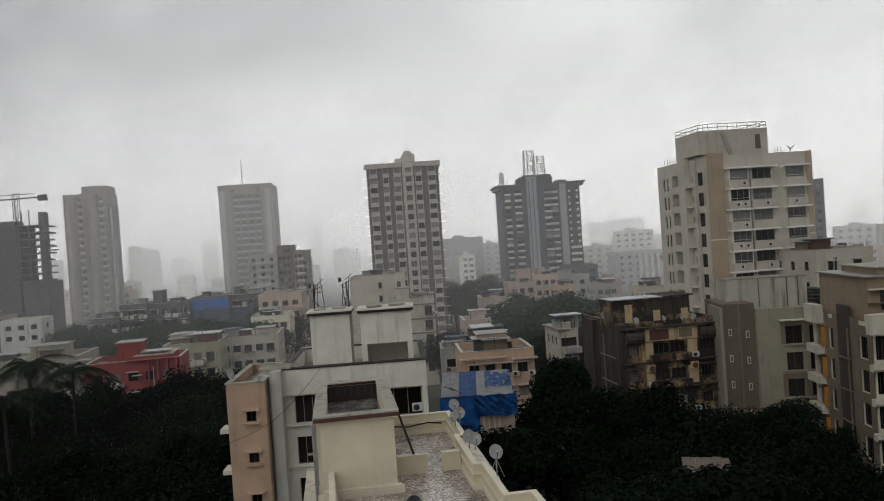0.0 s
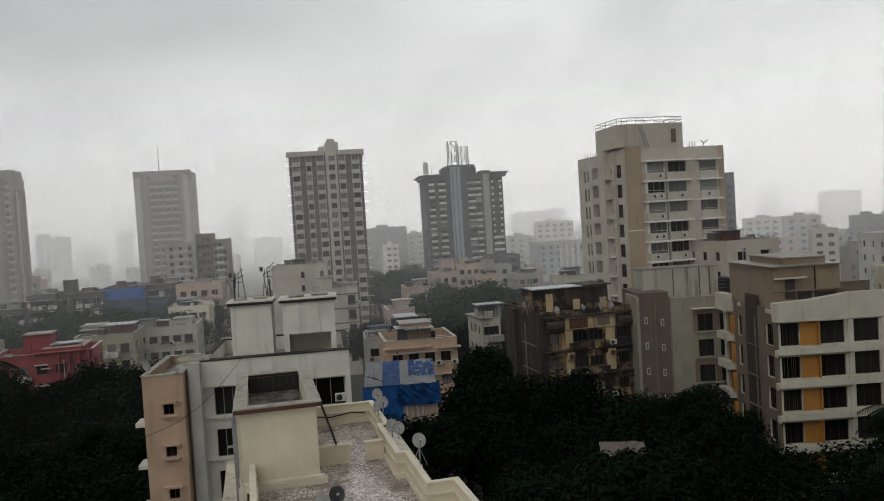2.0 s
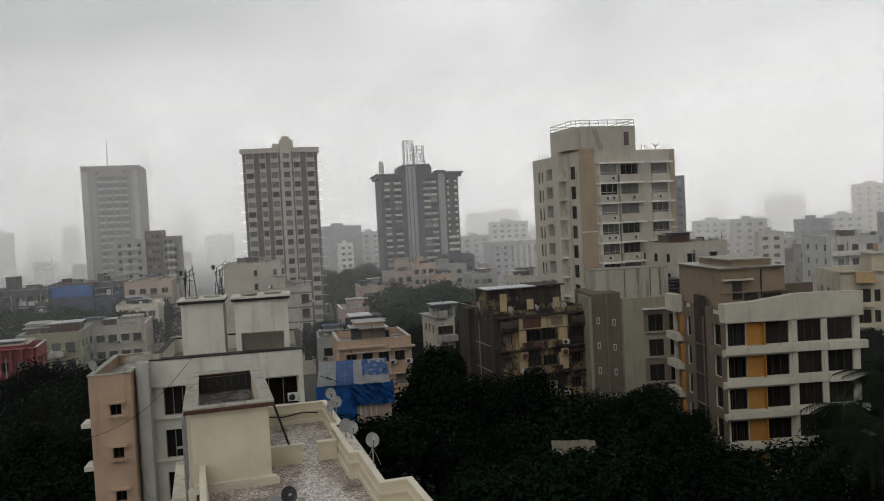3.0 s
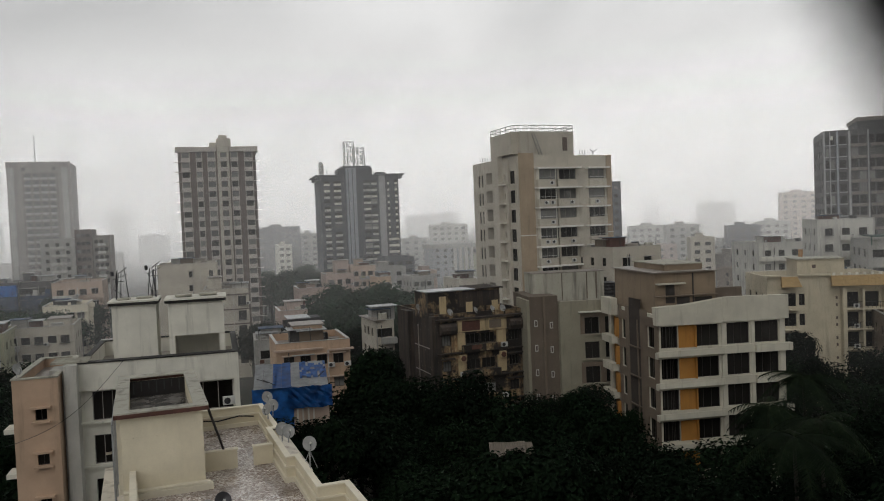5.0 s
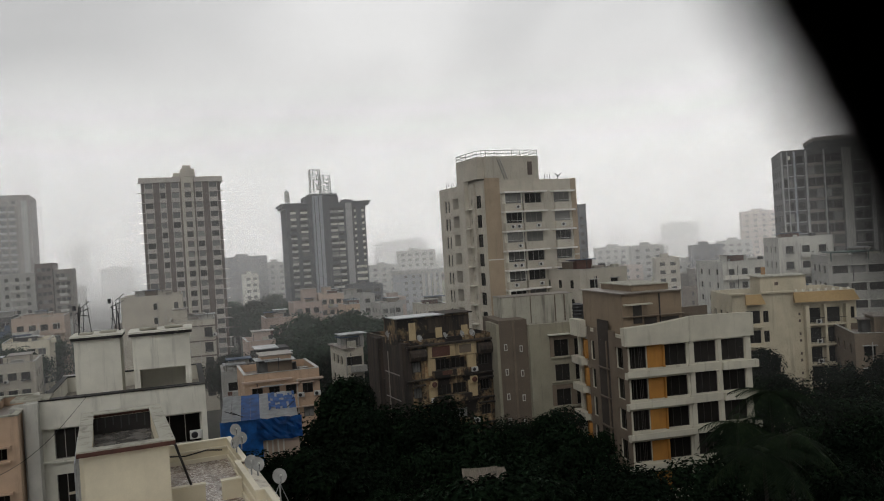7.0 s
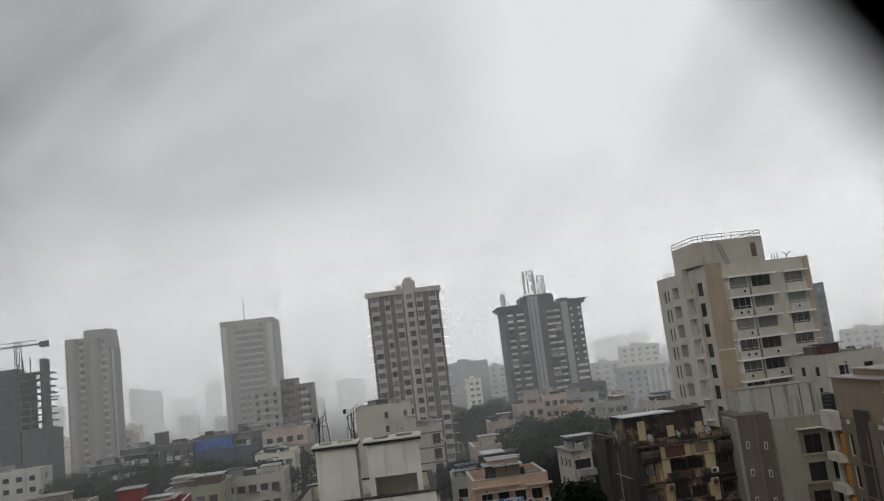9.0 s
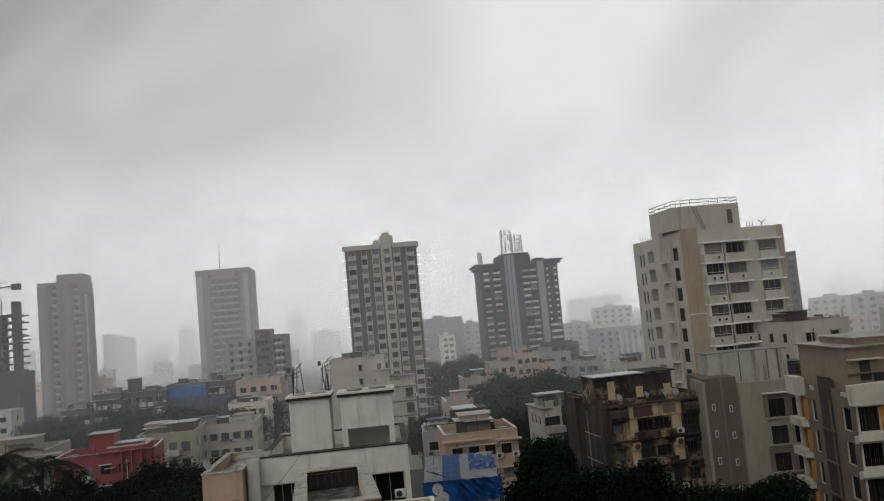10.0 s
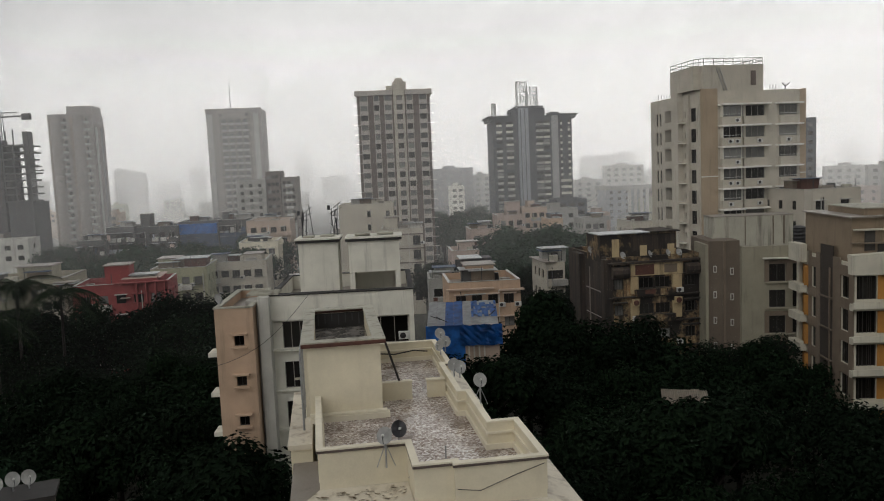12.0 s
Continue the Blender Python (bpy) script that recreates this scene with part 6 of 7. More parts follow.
def offset_line(poly, d):
    """The closed line poly moved d to its right-hand side."""
    out = []
    n = len(poly)
    for i in range(n):
        p, q, r = Vector(poly[i - 1]), Vector(poly[i]), Vector(poly[(i + 1) % n])
        a, b = (q - p).normalized(), (r - q).normalized()
        na, nb = Vector((a.y, -a.x)), Vector((b.y, -b.x))
        m = (na + nb) / max(0.2, 1 + na.dot(nb))
        out.append(q + m * d)
    return out


def wall_ring(poly, inn, out, z0, z1):
    """A closed wall along a line, from inn inside to out outside."""
    bm = bmesh.new()
    a, b = offset_line(poly, -inn), offset_line(poly, out)
    n = len(poly)
    vs = [[bm.verts.new((p.x, p.y, z)) for p in (a[i], b[i]) for z in (z0, z1)] for i in range(n)]
    for i in range(n):
        p, q = vs[i], vs[(i + 1) % n]
        for f in ((p[2], q[2], q[3], p[3]), (q[0], p[0], p[1], q[1]), (p[1], p[3], q[3], q[1]), (p[2], p[0], q[0], q[2])):
            bm.faces.new(f)
    return bm


def prism(poly, z0, z1):
    bm = bmesh.new()
    lo = [bm.verts.new((p[0], p[1], z0)) for p in poly]
    hi = [bm.verts.new((p[0], p[1], z1)) for p in poly]
    bm.faces.new(lo[::-1])
    bm.faces.new(hi)
    n = len(poly)
    for i in range(n):
        bm.faces.new((lo[i], lo[(i + 1) % n], hi[(i + 1) % n], hi[i]))
    return bm


def terrace_building():
    b = thing("terrace_building", N_FR, "cream building with a mosaic roof terrace and stepped parapets", "building")
    poly = [(-0.62, 24.8), (2.25, 24.8), (2.25, 22.7), (3.45, 22.7), (3.45, 22.5), (6.3, 22.5), (6.3, 26.2), (5.35, 26.2), (5.35, 30.2), (5.0, 30.2), (5.0, 34.8), (5.35, 34.8), (5.35, 39.9), (-0.75, 39.9)]
    deck = 20.3
    part("wall", prism(offset_line(poly, -0.02), 0, deck - 0.02), CREAM, b)
    part("terrace_floor", prism(offset_line(poly, -0.15), deck - 0.018, deck), MOSAIC, b, "wet broken-tile mosaic floor")
    part("parapet", wall_ring(poly, 0.15, 0.0, deck - 0.1, deck + 0.94), CREAM, b)
    part("coping", wall_ring(poly, 0.18, 0.05, deck + 0.943, deck + 1.0), CREAM_CAP, b)
    part("coping_drip", wall_ring(poly, -0.01, 0.045, deck + 0.86, deck + 0.94), BROWN, b)
    part("moulding", wall_ring(offset_line(poly, -0.15), 0.06, -0.004, deck + 0.55, deck + 0.63), CREAM_CAP, b)
    part("skirting", wall_ring(offset_line(poly, -0.15), 0.09, -0.004, deck + 0.004, deck + 0.2), CREAM_CAP, b)
    # sloping rain ledge round the building, below the parapet
    bm = bmesh.new()
    a, c = offset_line(poly, 0.0), offset_line(poly, 1.2)
    n = len(poly)
    for i in range(n - 1):
        p, q, r, s = a[i], a[(i + 1) % n], c[(i + 1) % n], c[i]
        v = [bm.verts.new((x.x, x.y, z)) for x, z in ((p, deck - 0.35), (q, deck - 0.35), (r, deck - 0.75), (s, deck - 0.75), (p, deck - 0.5), (q, deck - 0.5), (r, deck - 0.87), (s, deck - 0.87))]
        for f in ((3, 2, 1, 0), (4, 5, 6, 7), (2, 3, 7, 6)):
            bm.faces.new([v[k] for k in f])
    bmesh.ops.recalc_face_normals(bm, faces=bm.faces[:])
    part("rain_ledge", bm, PEEL, b, "sloping ledge with peeling paint")
    # flakes of old paint lifted on the ledge
    rf = random.Random(31)
    bm = bmesh.new()
    for i in range(150):
        k = rf.choice((0, 0, 0, 4, 4, 4, 1))
        f, g = rf.random(), rf.uniform(0.12, 0.92)
        p, q, r, t = a[k], a[k + 1], c[k + 1], c[k]
        x = p.lerp(q, f).lerp(t.lerp(r, f), g)
        z = deck - 0.35 - 0.4 * g + 0.012
        turn, w, h = rf.uniform(-0.7, 0.7), rf.uniform(0.05, 0.16), rf.uniform(0.02, 0.05)
        ring_v = []
        for m in range(6):
            th = m * math.tau / 6
            ex, ey = w * math.cos(th) * rf.uniform(0.7, 1.2), h * math.sin(th) * rf.uniform(0.7, 1.2)
            ring_v.append(bm.verts.new((x.x + ex * math.cos(turn) - ey * math.sin(turn), x.y + ex * math.sin(turn) + ey * math.cos(turn), z + 0.004 * m - 0.05 * (ey if k != 4 else ey))))
        bm.faces.new(ring_v)
    tagged(part("paint_flakes", bm, FLAKE, b, "brown patches where paint has flaked off"), kind="stuff")
    # cross wall with a gap for the path
    part("cross_wall", boxes((1.9, 32.9, deck, 3.35, 33.1, deck + 0.75), (4.0, 32.9, deck, 4.79, 33.1, deck + 0.75)), CREAM, b)
    part("cross_coping", boxes((1.9, 32.85, deck + 0.75, 3.38, 33.15, deck + 0.81), (3.97, 32.85, deck + 0.75, 4.79, 33.15, deck + 0.81)), CREAM_CAP, b)
    edge = []
    for i in range(25):
        y = 24.2 + 15.0 * i / 24
        half = 0.34 + max(0.0, 31.5 - y) * 0.13
        edge.append((3.62 + half * (1 + 0.35 * noise.noise((y * 1.3, 2.0, 0))), 3.60 - half * (1 + 0.35 * noise.noise((y * 1.1, 7.0, 0))), y))
    out = [(r, y) for r, q, y in edge] + [(q, y) for r, q, y in edge[::-1]]
    # the wet sheen along the path is put into its paler chips
    part("wet_path", prism(out, deck + 0.002, deck + 0.006), PALE_PATH, b, "paler wet path in the mosaic, its sheen put into the colour")
    # penthouse with a sunken roof tray
    x0, x1, y0, y1, zt = -0.95, 1.95, 31.0, 38.8, 23.45
    part("penthouse_wall", boxes((x0, y0, deck, x1, y1, zt - 0.95)), CREAM, b)
    part("penthouse_upstand", boxes((x0, y0, zt - 0.948, x1, y0 + 0.25, zt - 0.16), (x0, y1 - 0.25, zt - 0.948, x1, y1, zt - 0.16), (x0, y0 + 0.25, zt - 0.948, x0 + 0.25, y1 - 0.25, zt - 0.16), (x1 - 0.25, y0 + 0.25, zt - 0.948, x1, y1 - 0.25, zt - 0.16)), CREAM, b)
    o = 0.22
    part("roof_rim", boxes((x0 - o, y0 - o, zt, x1 + o, y0 + 0.3, zt + 0.06), (x0 - o, y1 - 0.5, zt, x1 + o, y1 + o, zt + 0.06), (x0 - o, y0 + 0.3, zt, x0 + 0.3, y1 - 0.5, zt + 0.06), (x1 - 0.3, y0 + 0.3, zt, x1 + o, y1 - 0.5, zt + 0.06)), STAINED, b, "grey weathered rim slab")
    part("rim_edge", boxes((x0 - o, y0 - o, zt - 0.156, x1 + o, y0 + 0.25, zt - 0.002), (x0 - o, y0 + 0.25, zt - 0.156, x0 + 0.25, y1 + o, zt - 0.002), (x1 - 0.25, y0 + 0.25, zt - 0.156, x1 + o, y1 + o, zt - 0.002), (x0 + 0.25, y1 - 0.25, zt - 0.156, x1 - 0.25, y1 + o, zt - 0.002)), RUST, b, "dark red-brown edge band")
    part("tray_floor", boxes((x0 + 0.25, y0 + 0.25, zt - 0.94, x1 - 0.25, y1 - 0.25, zt - 0.90)), WET_SCREED, b)
    part("tray_back", boxes((x0 + 0.26, y1 - 0.31, zt - 0.89, x1 - 0.26, y1 - 0.26, zt - 0.17)), BLACK, b)
    for i in range(7):
        xx = x0 + 0.4 + i * 0.33
        part_box(b, "drip_stain", (xx, y1 - 0.33, zt - 0.75 + 0.1 * (i % 3), xx + 0.05, y1 - 0.312, zt - 0.2), CONCRETE)
    bm = bmesh.new()
    tube(bm, [(x0 + 1.0, y0 + 1.2, zt - 0.85), (x0 + 1.5, y0 + 2.0, zt - 0.72), (x0 + 1.9, y0 + 2.3, zt - 0.8), (x1 - 0.6, y0 + 3.6, zt - 0.55), (x1 - 0.5, y0 + 2.6, zt - 0.75)], 0.05, 5)
    part("fallen_branch", bm, BLACK, b)
    part("base_step", boxes((x0 - 0.004, y0 - 0.28, deck + 0.23, x1 + 0.15, y0 - 0.004, deck + 0.3), (x0 - 0.004, y0 - 0.36, deck, x1 + 0.25, y0 - 0.004, deck + 0.22)), CREAM_CAP, b)
    part("corner_gate_post", boxes((x0 - 0.16, y0 + 0.6, deck, x0 - 0.02, y0 + 0.75, zt - 0.3)), CREAM_CAP, b)
    bm = bmesh.new()
    for i in range(4):
        tube(bm, [(x0 - 0.28, y0 + 0.2 + i * 1.6, deck - 0.4), (x0 - 0.28, y0 + 0.2 + i * 1.6, zt - 0.4)], 0.045, 6)
    tube(bm, [(x0 - 0.28, y0 + 0.2, zt - 0.42), (x0 - 0.28, y0 + 5, zt - 0.42)], 0.04, 6)
    part("drain_pipe", bm, STEEL, b)
    # side roof strip with flaking paint, lower than the terrace
    part("side_strip", boxes((-1.95, 31.5, deck - 1.3, -0.97, 39.6, deck - 1.1)), PEEL, b, "flaking pale side roof")
    part("side_body", boxes((-1.85, 31.7, 0, -0.98, 39.4, deck - 1.302)), CREAM, b)
    part("low_slab", boxes((-1.75, 25.2, deck - 2.0, -0.65, 31.4, deck - 1.8)), ROOFDIRT, b)
    part("cable", tube(bmesh.new(), [(3.5, 22.44, deck + 0.2), (4.2, 22.42, deck + 0.1), (5.2, 22.43, deck + 0.45), (6.2, 22.44, deck + 0.75)], 0.012, 4), STEEL_D, b)
    part("floor_cable", tube(bmesh.new(), [(2.2, 39.4, deck + 0.6), (3.2, 39.55, deck + 0.45), (4.2, 39.5, deck + 0.6), (4.9, 39.5, deck + 0.5)], 0.035, 5), BLACK, b)
    pole = thing("leaning_pole", N_FR, "dark steel pole leaning from the penthouse roof to the terrace", "pole")
    part("pole", tube(bmesh.new(), [(2.1, 31.2, zt + 0.05), (3.05, 33.6, deck + 0.05)], 0.05, 6), STEEL_D, pole)
    post = thing("drain_stub", N_FR @ Matrix.Translation((3.6, 25.3, deck)), "short thin pipe stub standing on the terrace", "pipe")
    part("pipe", tube(bmesh.new(), [(0, 0, 0), (0, 0, 0.55)], 0.025, 6), STEEL, post)


def make_dish(m, r, face, mats, label, pole_h):
    """A satellite dish: pole, bowl, feed arm and receiver. face: turn about z, degrees; it looks up at 40 degrees."""
    t = thing("satellite_dish", m, label, "satellite dish", "dishes on the terrace")
    part("pole", tube(bmesh.new(), [(0, 0, 0), (0, 0, pole_h)], 0.03, 6), STEEL, t)
    if pole_h >= 1.0:
        for sx in (-0.3, 0.3):
            part("strut", tube(bmesh.new(), [(sx, 0.1, 0), (0, 0, pole_h * 0.75)], 0.015, 5), STEEL, t)
    bm = bmesh.new()
    rings = []
    for i in range(6):
        q = i / 5
        rings.append([bm.verts.new((r * q * math.cos(k * math.tau / 20), r * 1.08 * q * math.sin(k * math.tau / 20), 0.22 * r * q * q)) for k in range(20)])
    for p, q in zip(rings, rings[1:]):
        for k in range(20):
            bm.faces.new((p[k], p[(k + 1) % 20], q[(k + 1) % 20], q[k]))
    bmesh.ops.remove_doubles(bm, verts=bm.verts[:], dist=1e-4)
    bmesh.ops.solidify(bm, geom=bm.faces[:], thickness=0.015)
    mm = Matrix.Translation((0, 0, pole_h)) @ Matrix.Rotation(radians(face), 4, "Z") @ Matrix.Rotation(radians(66), 4, "X")
    bowl = part("bowl", bm, mats, t)
    bowl.matrix_local = mm
    arm = part("feed_arm", tube(bmesh.new(), [(0, -r, 0.2 * r), (0, -0.55 * r, 0.75 * r), (0, -0.05 * r, 0.9 * r)], 0.015, 5), STEEL_D, t)
    arm.matrix_local = mm
    bm = bmesh.new()
    bmesh.ops.create_cone(bm, cap_ends=True, segments=10, radius1=0.045, radius2=0.03, depth=0.12, matrix=Matrix.Translation((0, -0.03 * r, 0.9 * r)))
    lnb = part("receiver", bm, AC_WHITE, t)
    lnb.matrix_local = mm
    return t


terrace_building()
GREYDISH = "pale grey satellite dish on a short pole at the parapet"
for x, y, z, face, mt, lb, ph in ((5.6, 29.2, 20.9, 30, DISH, GREYDISH, 1.0), (5.3, 32.0, 21.3, 40, DISH, GREYDISH, 0.45), (5.1, 32.3, 21.3, 25, DISH, GREYDISH, 0.5), (5.15, 36.4, 21.3, -60, DISH, GREYDISH, 0.45), (5.45, 36.9, 21.3, 30, DISH, GREYDISH, 0.5), (5.45, 38.6, 21.3, 35, DISH, GREYDISH, 0.55),
                             (1.55, 24.5, 20.6, -15, DISH, "pale grey satellite dish on the front parapet", 1.05), (2.05, 25.2, 20.3, 40, DISH_D, "dark satellite dish standing inside the parapet", 1.3)):
    make_dish(N_FR @ Matrix.Translation((x, y, z)), 0.265, face * 0.6 - 15, mt, lb, ph)

# roof of a shed sunk among the trees
shed = thing("garden_shed", corner_frame(16.2, 62, -14), "small shed with a flaking corrugated roof sunk among trees", "shed")
part("wall", boxes((0, 0.15, 0, 3.2, 2.4, 11.25)), TAUPE, shed)
SHEET = plaster("flaking_roof_sheet", (0.15, 0.125, 0.095), 0.9)
rs = random.Random(61)
for i in range(6):
    bm = bmesh.new()
    x0, dz, n = -0.2 + i * 0.58, rs.uniform(-0.03, 0.05), 8
    ys, ye = rs.uniform(-0.35, -0.15), rs.uniform(2.5, 2.8)
    top = [[bm.verts.new((x0 + 0.64 * k / n, y, z + dz + 0.03 * (k % 2))) for k in range(n + 1)] for y, z in ((ys, 11.3), (ye, 11.6))]
    low = [[bm.verts.new(v.co - Vector((0, 0, 0.02))) for v in row] for row in top]
    for k in range(n):
        bm.faces.new((top[0][k], top[0][k + 1], top[1][k + 1], top[1][k]))
        bm.faces.new((low[0][k + 1], low[0][k], low[1][k], low[1][k + 1]))
        bm.faces.new((low[0][k], low[0][k + 1], top[0][k + 1], top[0][k]))
    part("roof_sheet", bm, SHEET, shed)

# house top with dishes down at the foot of the view
low = thing("low_house", corner_frame(-31.5, 36, 20), "low house roof with clustered dishes, dark among trees", "house")
part("wall", boxes((0, 0, 0, 2.6, 1.6, 17.2)), MOULD, low)
part("roof", boxes((-0.2, -0.2, 17.2, 2.8, 1.8, 17.4)), BLACK, low)
for dx in (0.5, 1.1, 1.7):
    p = corner_frame(-31.5, 36, 20) @ Matrix.Translation((dx, 0.8 + 0.3 * (dx > 1), 17.4))
    make_dish(p, 0.3, 25, DISH, "pale satellite dish on a low roof", 0.5)

# overhead cable from the white block
wire = thing("overhead_cable", Matrix.Identity(4), "thin black cable slung across from the white block", "cable")
pts = []
for i in range(13):
    s = i / 12
    p, q = at(-16.6, 52), at(-9.3, 57)
    pts.append((p.x + (q.x - p.x) * s, p.y + (q.y - p.y) * s, 18.0 + (21.6 - 18.0) * s - 1.0 * math.sin(math.pi * s)))
part("cable", tube(bmesh.new(), pts, 0.016, 4), STEEL_D, wire)

# steel stumps and poles on the white block's roof
for a, d, h, lb in ((-9.25, 62, 2.6, "thin bent steel antenna on the tank roof"), (-7.1, 63, 3.0, "cluster of thin steel rods on the tank roof")):
    p = at(a, d)
    t = thing("roof_antenna", Matrix.Translation((p.x, p.y, 25.2)), lb, "antenna")
    rnd = random.Random(int(h * 100))
    for i in range(6):
        bm = bmesh.new()
        x = rnd.uniform(-0.6, 0.6)
        tube(bm, [(x, 0, 0), (x + rnd.uniform(-0.3, 0.3), 0, h * rnd.uniform(0.5, 1.0))], 0.03, 5)
        part("rod", bm, STEEL_D, t)
    for i in range(3):
        bm = bmesh.new()
        z = h * (0.35 + 0.2 * i)
        tube(bm, [(-0.55 + 0.2 * i, 0.1, z), (0.1 + 0.2 * i, 0.1, z + 0.5 * (i - 1))], 0.03, 5)
        part("brace", bm, STEEL_D, t)
    part_box(t, "junction_box", (-0.62, -0.12, h * 0.7, -0.4, 0.02, h * 0.7 + 0.35), STEEL_D)
    bm = bmesh.new()
    tube(bm, [(-0.5, 0, h * 0.6), (0.5, 0, h * 0.75)], 0.03, 5)
    part("cross_rod", bm, STEEL_D, t)

# dishes on the old block's roof edge
OLD = corner_frame(12.41, 95, GRID)
for x, face in ((1.9, 20), (5.3, 40), (7.6, 30), (9.0, 10), (-0.4, 15)):
    make_dish(OLD @ Matrix.Translation((x, 0.15 if x > 0 else 5.0, 18.22 if x > 0 else 18.6)), 0.42, face, DISH, "pale satellite dish on the old block's roof", 0.75)
dish_peach = make_dish(corner_frame(-16.03, 57, 3) @ Matrix.Translation((0.2, 0.6, 21.1)), 0.36, 60, DISH, "white satellite dish on the peach block", 0.5)


# ---- trees ----
def leaf_mat(name, a, b):
    m, n, l, bs = shader(name)
    g = n.new("ShaderNodeNewGeometry")
    oi = n.new("ShaderNodeObjectInfo")
    c = mix_col(n, l, g.outputs["Random Per Island"], a, b)
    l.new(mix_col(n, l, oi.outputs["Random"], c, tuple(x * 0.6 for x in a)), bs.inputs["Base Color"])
    bs.inputs["Roughness"].default_value = 0.75
    bs.inputs["Specular IOR Level"].default_value = 0.06
    return m


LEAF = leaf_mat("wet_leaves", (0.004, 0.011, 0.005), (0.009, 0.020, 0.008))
LEAF_P = leaf_mat("palm_leaves", (0.006, 0.013, 0.006), (0.018, 0.028, 0.012))
LEAF_G = leaf_mat("rain_tree_leaves", (0.016, 0.038, 0.020), (0.026, 0.056, 0.028))
BARK = simple("wet_bark", (0.022, 0.018, 0.014), 0.8, 0, 0.5, 4.0)


def crown_bm(seed, r, h, leaves, size, clumps=16):
    """A crown of many leaves in uneven clumps round the ends of the limbs."""
    rnd = random.Random(seed)
    bm = bmesh.new()
    cs = []
    for i in range(clumps):
        a, q = rnd.random() * math.tau, math.sqrt(rnd.random())
        zz = rnd.uniform(-0.35, 1.0)
        k = math.sqrt(max(0.05, 1 - max(zz, 0) ** 2))
        cs.append((Vector((r * q * k * math.cos(a), r * q * k * math.sin(a), h * (0.5 + 0.5 * zz) * 0.85)), r * rnd.uniform(0.28, 0.48)))
    for i in range(leaves):
        c, cr = cs[i % clumps]
        d = Vector((rnd.gauss(0, 1), rnd.gauss(0, 1), rnd.gauss(0.25, 0.9))).normalized()
        p = c + d * cr * rnd.uniform(0.6, 1.08)
        nrm = (d + Vector((rnd.gauss(0, 0.28), rnd.gauss(0, 0.28), rnd.gauss(0.25, 0.28)))).normalized()
        a = nrm.orthogonal().normalized()
        a.rotate(Matrix.Rotation(rnd.random() * math.tau, 3, nrm))
        b = nrm.cross(a)
        s = size * rnd.uniform(0.6, 1.3)
        bm.faces.new([bm.verts.new(p + s * (x * a + y * b) + nrm * z * s) for x, y, z in ((-1, 0, -0.15), (0, -0.5, 0), (1, 0, -0.15), (0, 0.5, 0))])
    return bm, cs


def make_tree(seed, r, crown_h, trunk_h, leaves=4000, size=0.235, label="dense dark green street tree, wet with rain", leaf=None):
    t = thing("tree", Matrix.Identity(4), label, "tree", "trees between the buildings")
    cb, cs = crown_bm(seed, r, crown_h, leaves, size)
    bm = bmesh.new()
    tube(bm, [(0, 0, 0), (0.1, 0.05, trunk_h * 0.5), (0, 0.1, trunk_h), (0.1, 0, trunk_h + crown_h * 0.4)], [0.36, 0.28, 0.22, 0.1], 7)
    part("trunk", bm, BARK, t)
    bm = bmesh.new()
    for c, cr in cs[:9]:
        e = c + Vector((0, 0, trunk_h))
        s = Vector((0.05, 0.05, trunk_h * 0.9))
        tube(bm, [s, s.lerp(e, 0.5) + Vector((0, 0, 0.4)), e], [0.14, 0.09, 0.03], 5)
    part("branchwork", bm, BARK, t)
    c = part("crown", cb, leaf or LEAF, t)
    c.matrix_local = Matrix.Translation((0, 0, trunk_h))
    return t


def make_palm(seed, h):
    rnd = random.Random(seed)
    t = thing("palm_tree", Matrix.Identity(4), "tall coconut palm with drooping dark fronds", "palm tree", "palms among the trees")
    bm = bmesh.new()
    tube(bm, [(0, 0, 0), (0.3, 0.1, h * 0.5), (0.2, 0.3, h)], [0.2, 0.15, 0.12], 7)
    part("trunk", bm, BARK, t)
    for k in range(15):
        a = k * math.tau / 15 + rnd.uniform(-0.15, 0.15)
        up = rnd.uniform(0.1, 1.0)
        bm = bmesh.new()
        pts = []
        for i in range(11):
            s = i / 10
            rr = 3.7 * s
            z = up * 2.2 * s - 3.2 * s * s * (0.6 + 0.4 * (1 - up))
            pts.append(Vector((rr * math.cos(a), rr * math.sin(a), z)))
        side = Vector((-math.sin(a), math.cos(a), 0))
        for i in range(1, 11):
            p, q = pts[i], pts[i] - (pts[i] - pts[i - 1]) * 0.45
            ln = 1.05 * math.sin(min(1, (i + 1) / 11) * math.pi * 0.9) + 0.15
            for sg in (-1, 1):
                for off in (0, 0.33, 0.67):
                    p0 = pts[i - 1].lerp(pts[i], off)
                    tip = p0 + side * sg * ln + Vector((0, 0, -0.45 * ln)) + (pts[i] - pts[i - 1]) * 0.7
                    w = (pts[i] - pts[i - 1]) * 0.26
                    bm.faces.new([bm.verts.new(x) for x in (p0, p0 + w, tip)])
        tube(bm, pts, 0.03, 4)
        f = part("frond", bm, LEAF_P, t)
        f.location = (0.2, 0.3, h)
    return t


FOOT = []  # plan circles kept free of trees


def keep(az, d, r):
    p = at(az, d)
    FOOT.append((p.x, p.y, r))


for a, d, r in ((14.5, 102, 9), (23.5, 103, 9), (32.5, 92, 11), (-7.5, 64, 8), (-14.6, 62, 5), (1.5, 78, 6), (3.5, 104, 7), (-4, 33, 9), (-4, 45, 8), (22, 135, 13), (39, 130, 11), (-4, 26, 8), (-21.5, 136, 9), (17.8, 65, 2.6), (30, 77, 7.5), (27.6, 78, 4), (33, 76, 5)):
    keep(a, d, r)

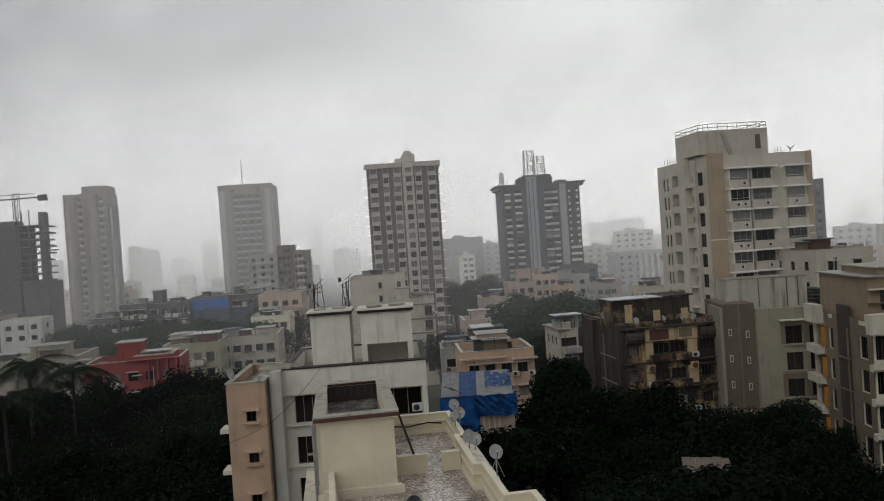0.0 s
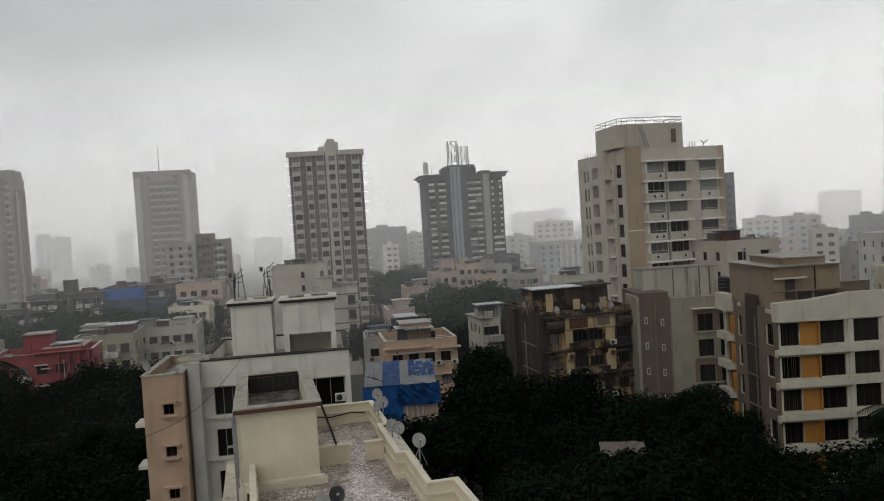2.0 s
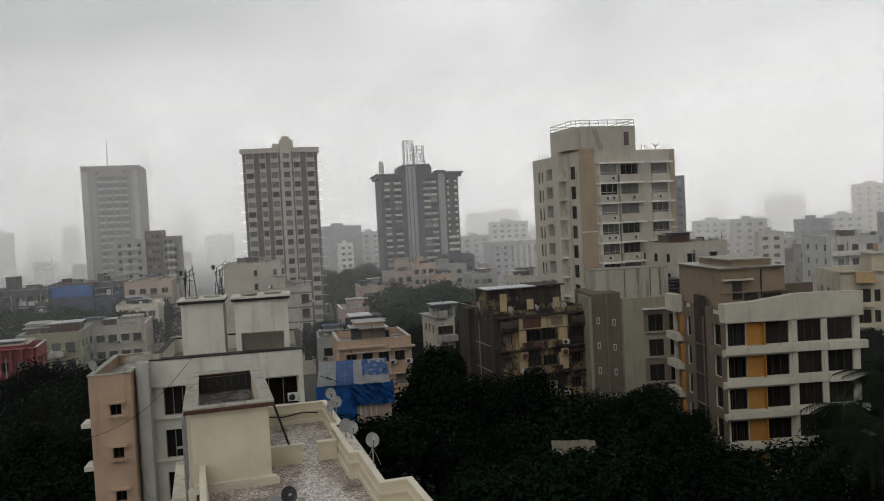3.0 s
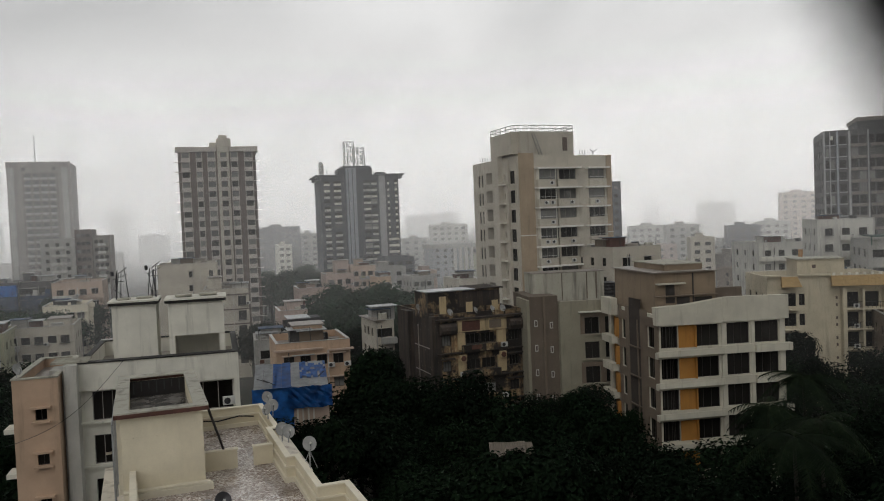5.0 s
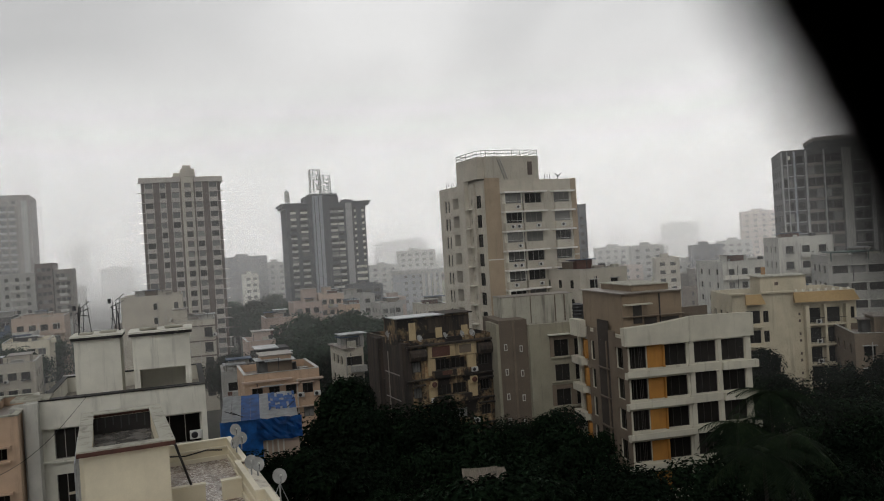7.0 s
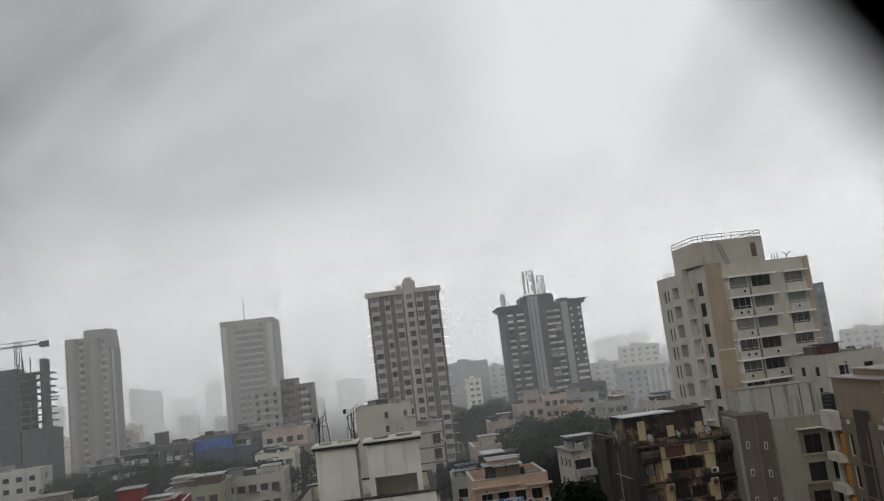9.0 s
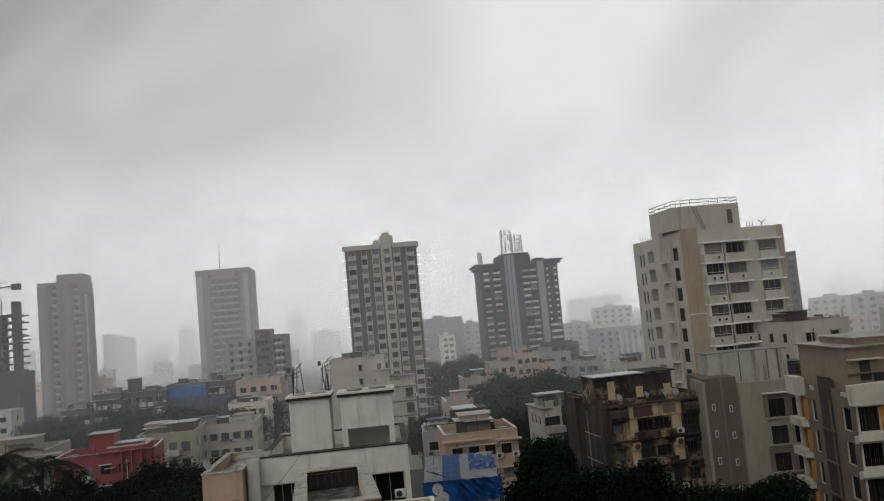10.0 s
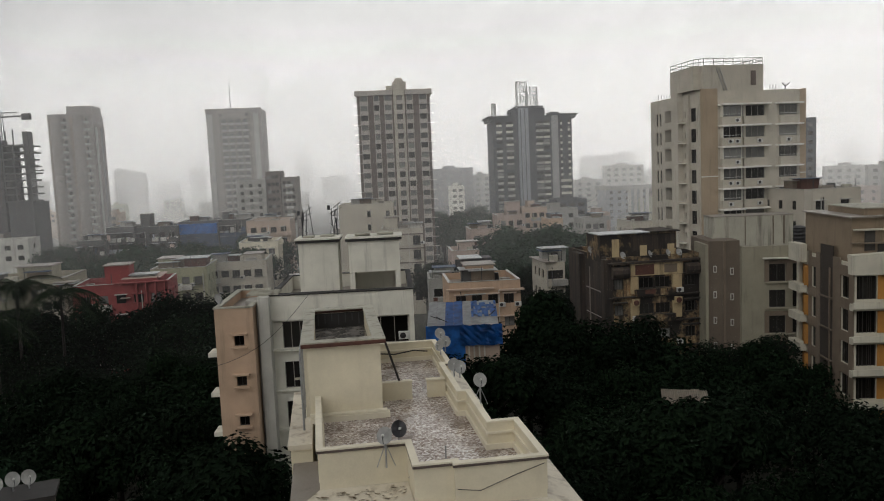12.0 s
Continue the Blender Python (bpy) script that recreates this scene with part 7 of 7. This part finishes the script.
t_rnd = random.Random(11)
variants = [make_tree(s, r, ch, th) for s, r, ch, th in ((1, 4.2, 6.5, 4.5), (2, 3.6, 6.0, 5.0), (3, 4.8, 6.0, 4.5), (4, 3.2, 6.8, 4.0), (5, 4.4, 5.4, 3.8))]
placed = []
spreading = [make_tree(21, 5.2, 4.6, 5.2, 4200, 0.25, "broad spreading green rain tree behind the houses", LEAF_G), make_tree(22, 4.6, 5.2, 5.0, 4200, 0.25, "broad spreading green rain tree behind the houses", LEAF_G)]


def plant(src, x, y, s):
    if any((x - a) ** 2 + (y - b) ** 2 < r * r for a, b, r in FOOT):
        return False
    copy_thing(src, Matrix.Translation((x, y, 0)) @ Matrix.Rotation(t_rnd.random() * math.tau, 4, "Z") @ Matrix.Diagonal((s, s, s * t_rnd.uniform(0.9, 1.1), 1)))
    return True


def grove(n, az0, az1, d0, d1, smin, smax, gap, kinds=None):
    got = tries = 0
    while got < n and tries < n * 14:
        tries += 1
        d = math.sqrt(t_rnd.uniform(d0 * d0, d1 * d1))
        p = at(t_rnd.uniform(az0, az1), d)
        if any((p - q).length < gap for q in placed):
            continue
        if plant(t_rnd.choice(kinds or variants), p.x, p.y, t_rnd.uniform(smin, smax)):
            placed.append(p)
            got += 1


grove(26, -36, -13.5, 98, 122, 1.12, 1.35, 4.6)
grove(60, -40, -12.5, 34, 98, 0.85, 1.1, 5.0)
for a, d, s in ((0.6, 66, 1.2), (2.4, 67, 1.22), (4.4, 69, 1.2), (6.4, 86, 1.28), (7.6, 88, 1.36), (9.3, 84, 1.18), (7.6, 104, 1.25), (9.0, 106, 1.2), (15.4, 58, 1.2), (16.9, 57, 1.23), (18.4, 57.5, 1.22), (20.0, 59, 1.2), (12.6, 82, 1.08), (14.6, 83, 1.22), (17, 80, 1.2), (11.2, 84, 1.02)):
    p = at(a, d)
    if plant(variants[int(a * 7) % 5], p.x, p.y, s):
        placed.append(p)
for a, d, s in ((-15.3, 50, 1.2), (-17.2, 53, 1.15), (-14.4, 47, 1.0)):
    p = at(a, d)
    copy_thing(variants[int(-a * 3) % 5], Matrix.Translation((p.x, p.y, 0)) @ Matrix.Rotation(a, 4, "Z") @ Matrix.Scale(s, 4))
    placed.append(p)
grove(95, 1.5, 50, 38, 92, 0.8, 1.1, 4.8)
grove(18, 34, 52, 92, 120, 1.0, 1.2, 5.5)
grove(14, -0.5, 12, 88, 160, 0.95, 1.2, 5.0)
grove(26, 4.3, 11, 138, 162, 1.4, 1.62, 3.0, spreading)
grove(34, -26, -10.5, 162, 222, 1.15, 1.4, 5.0, spreading)
grove(22, -0.6, 4.4, 232, 290, 1.2, 1.45, 4.5, spreading)
for v in variants + spreading:
    v.location = at(t_rnd.uniform(-37, -30), t_rnd.uniform(45, 80)).to_3d()
palm = make_palm(7, 15.2)
palm.location = at(36.9, 55).to_3d()
for a, d, s in ((38.8, 63, 0.95), (35.2, 70, 0.9), (-28.0, 100, 1.28), (-25.9, 97, 1.22), (-29.6, 92, 1.12), (37.5, 75, 1.0)):
    p = at(a, d)
    copy_thing(palm, Matrix.Translation((p.x, p.y, 0)) @ Matrix.Rotation(a, 4, "Z") @ Matrix.Scale(s, 4))
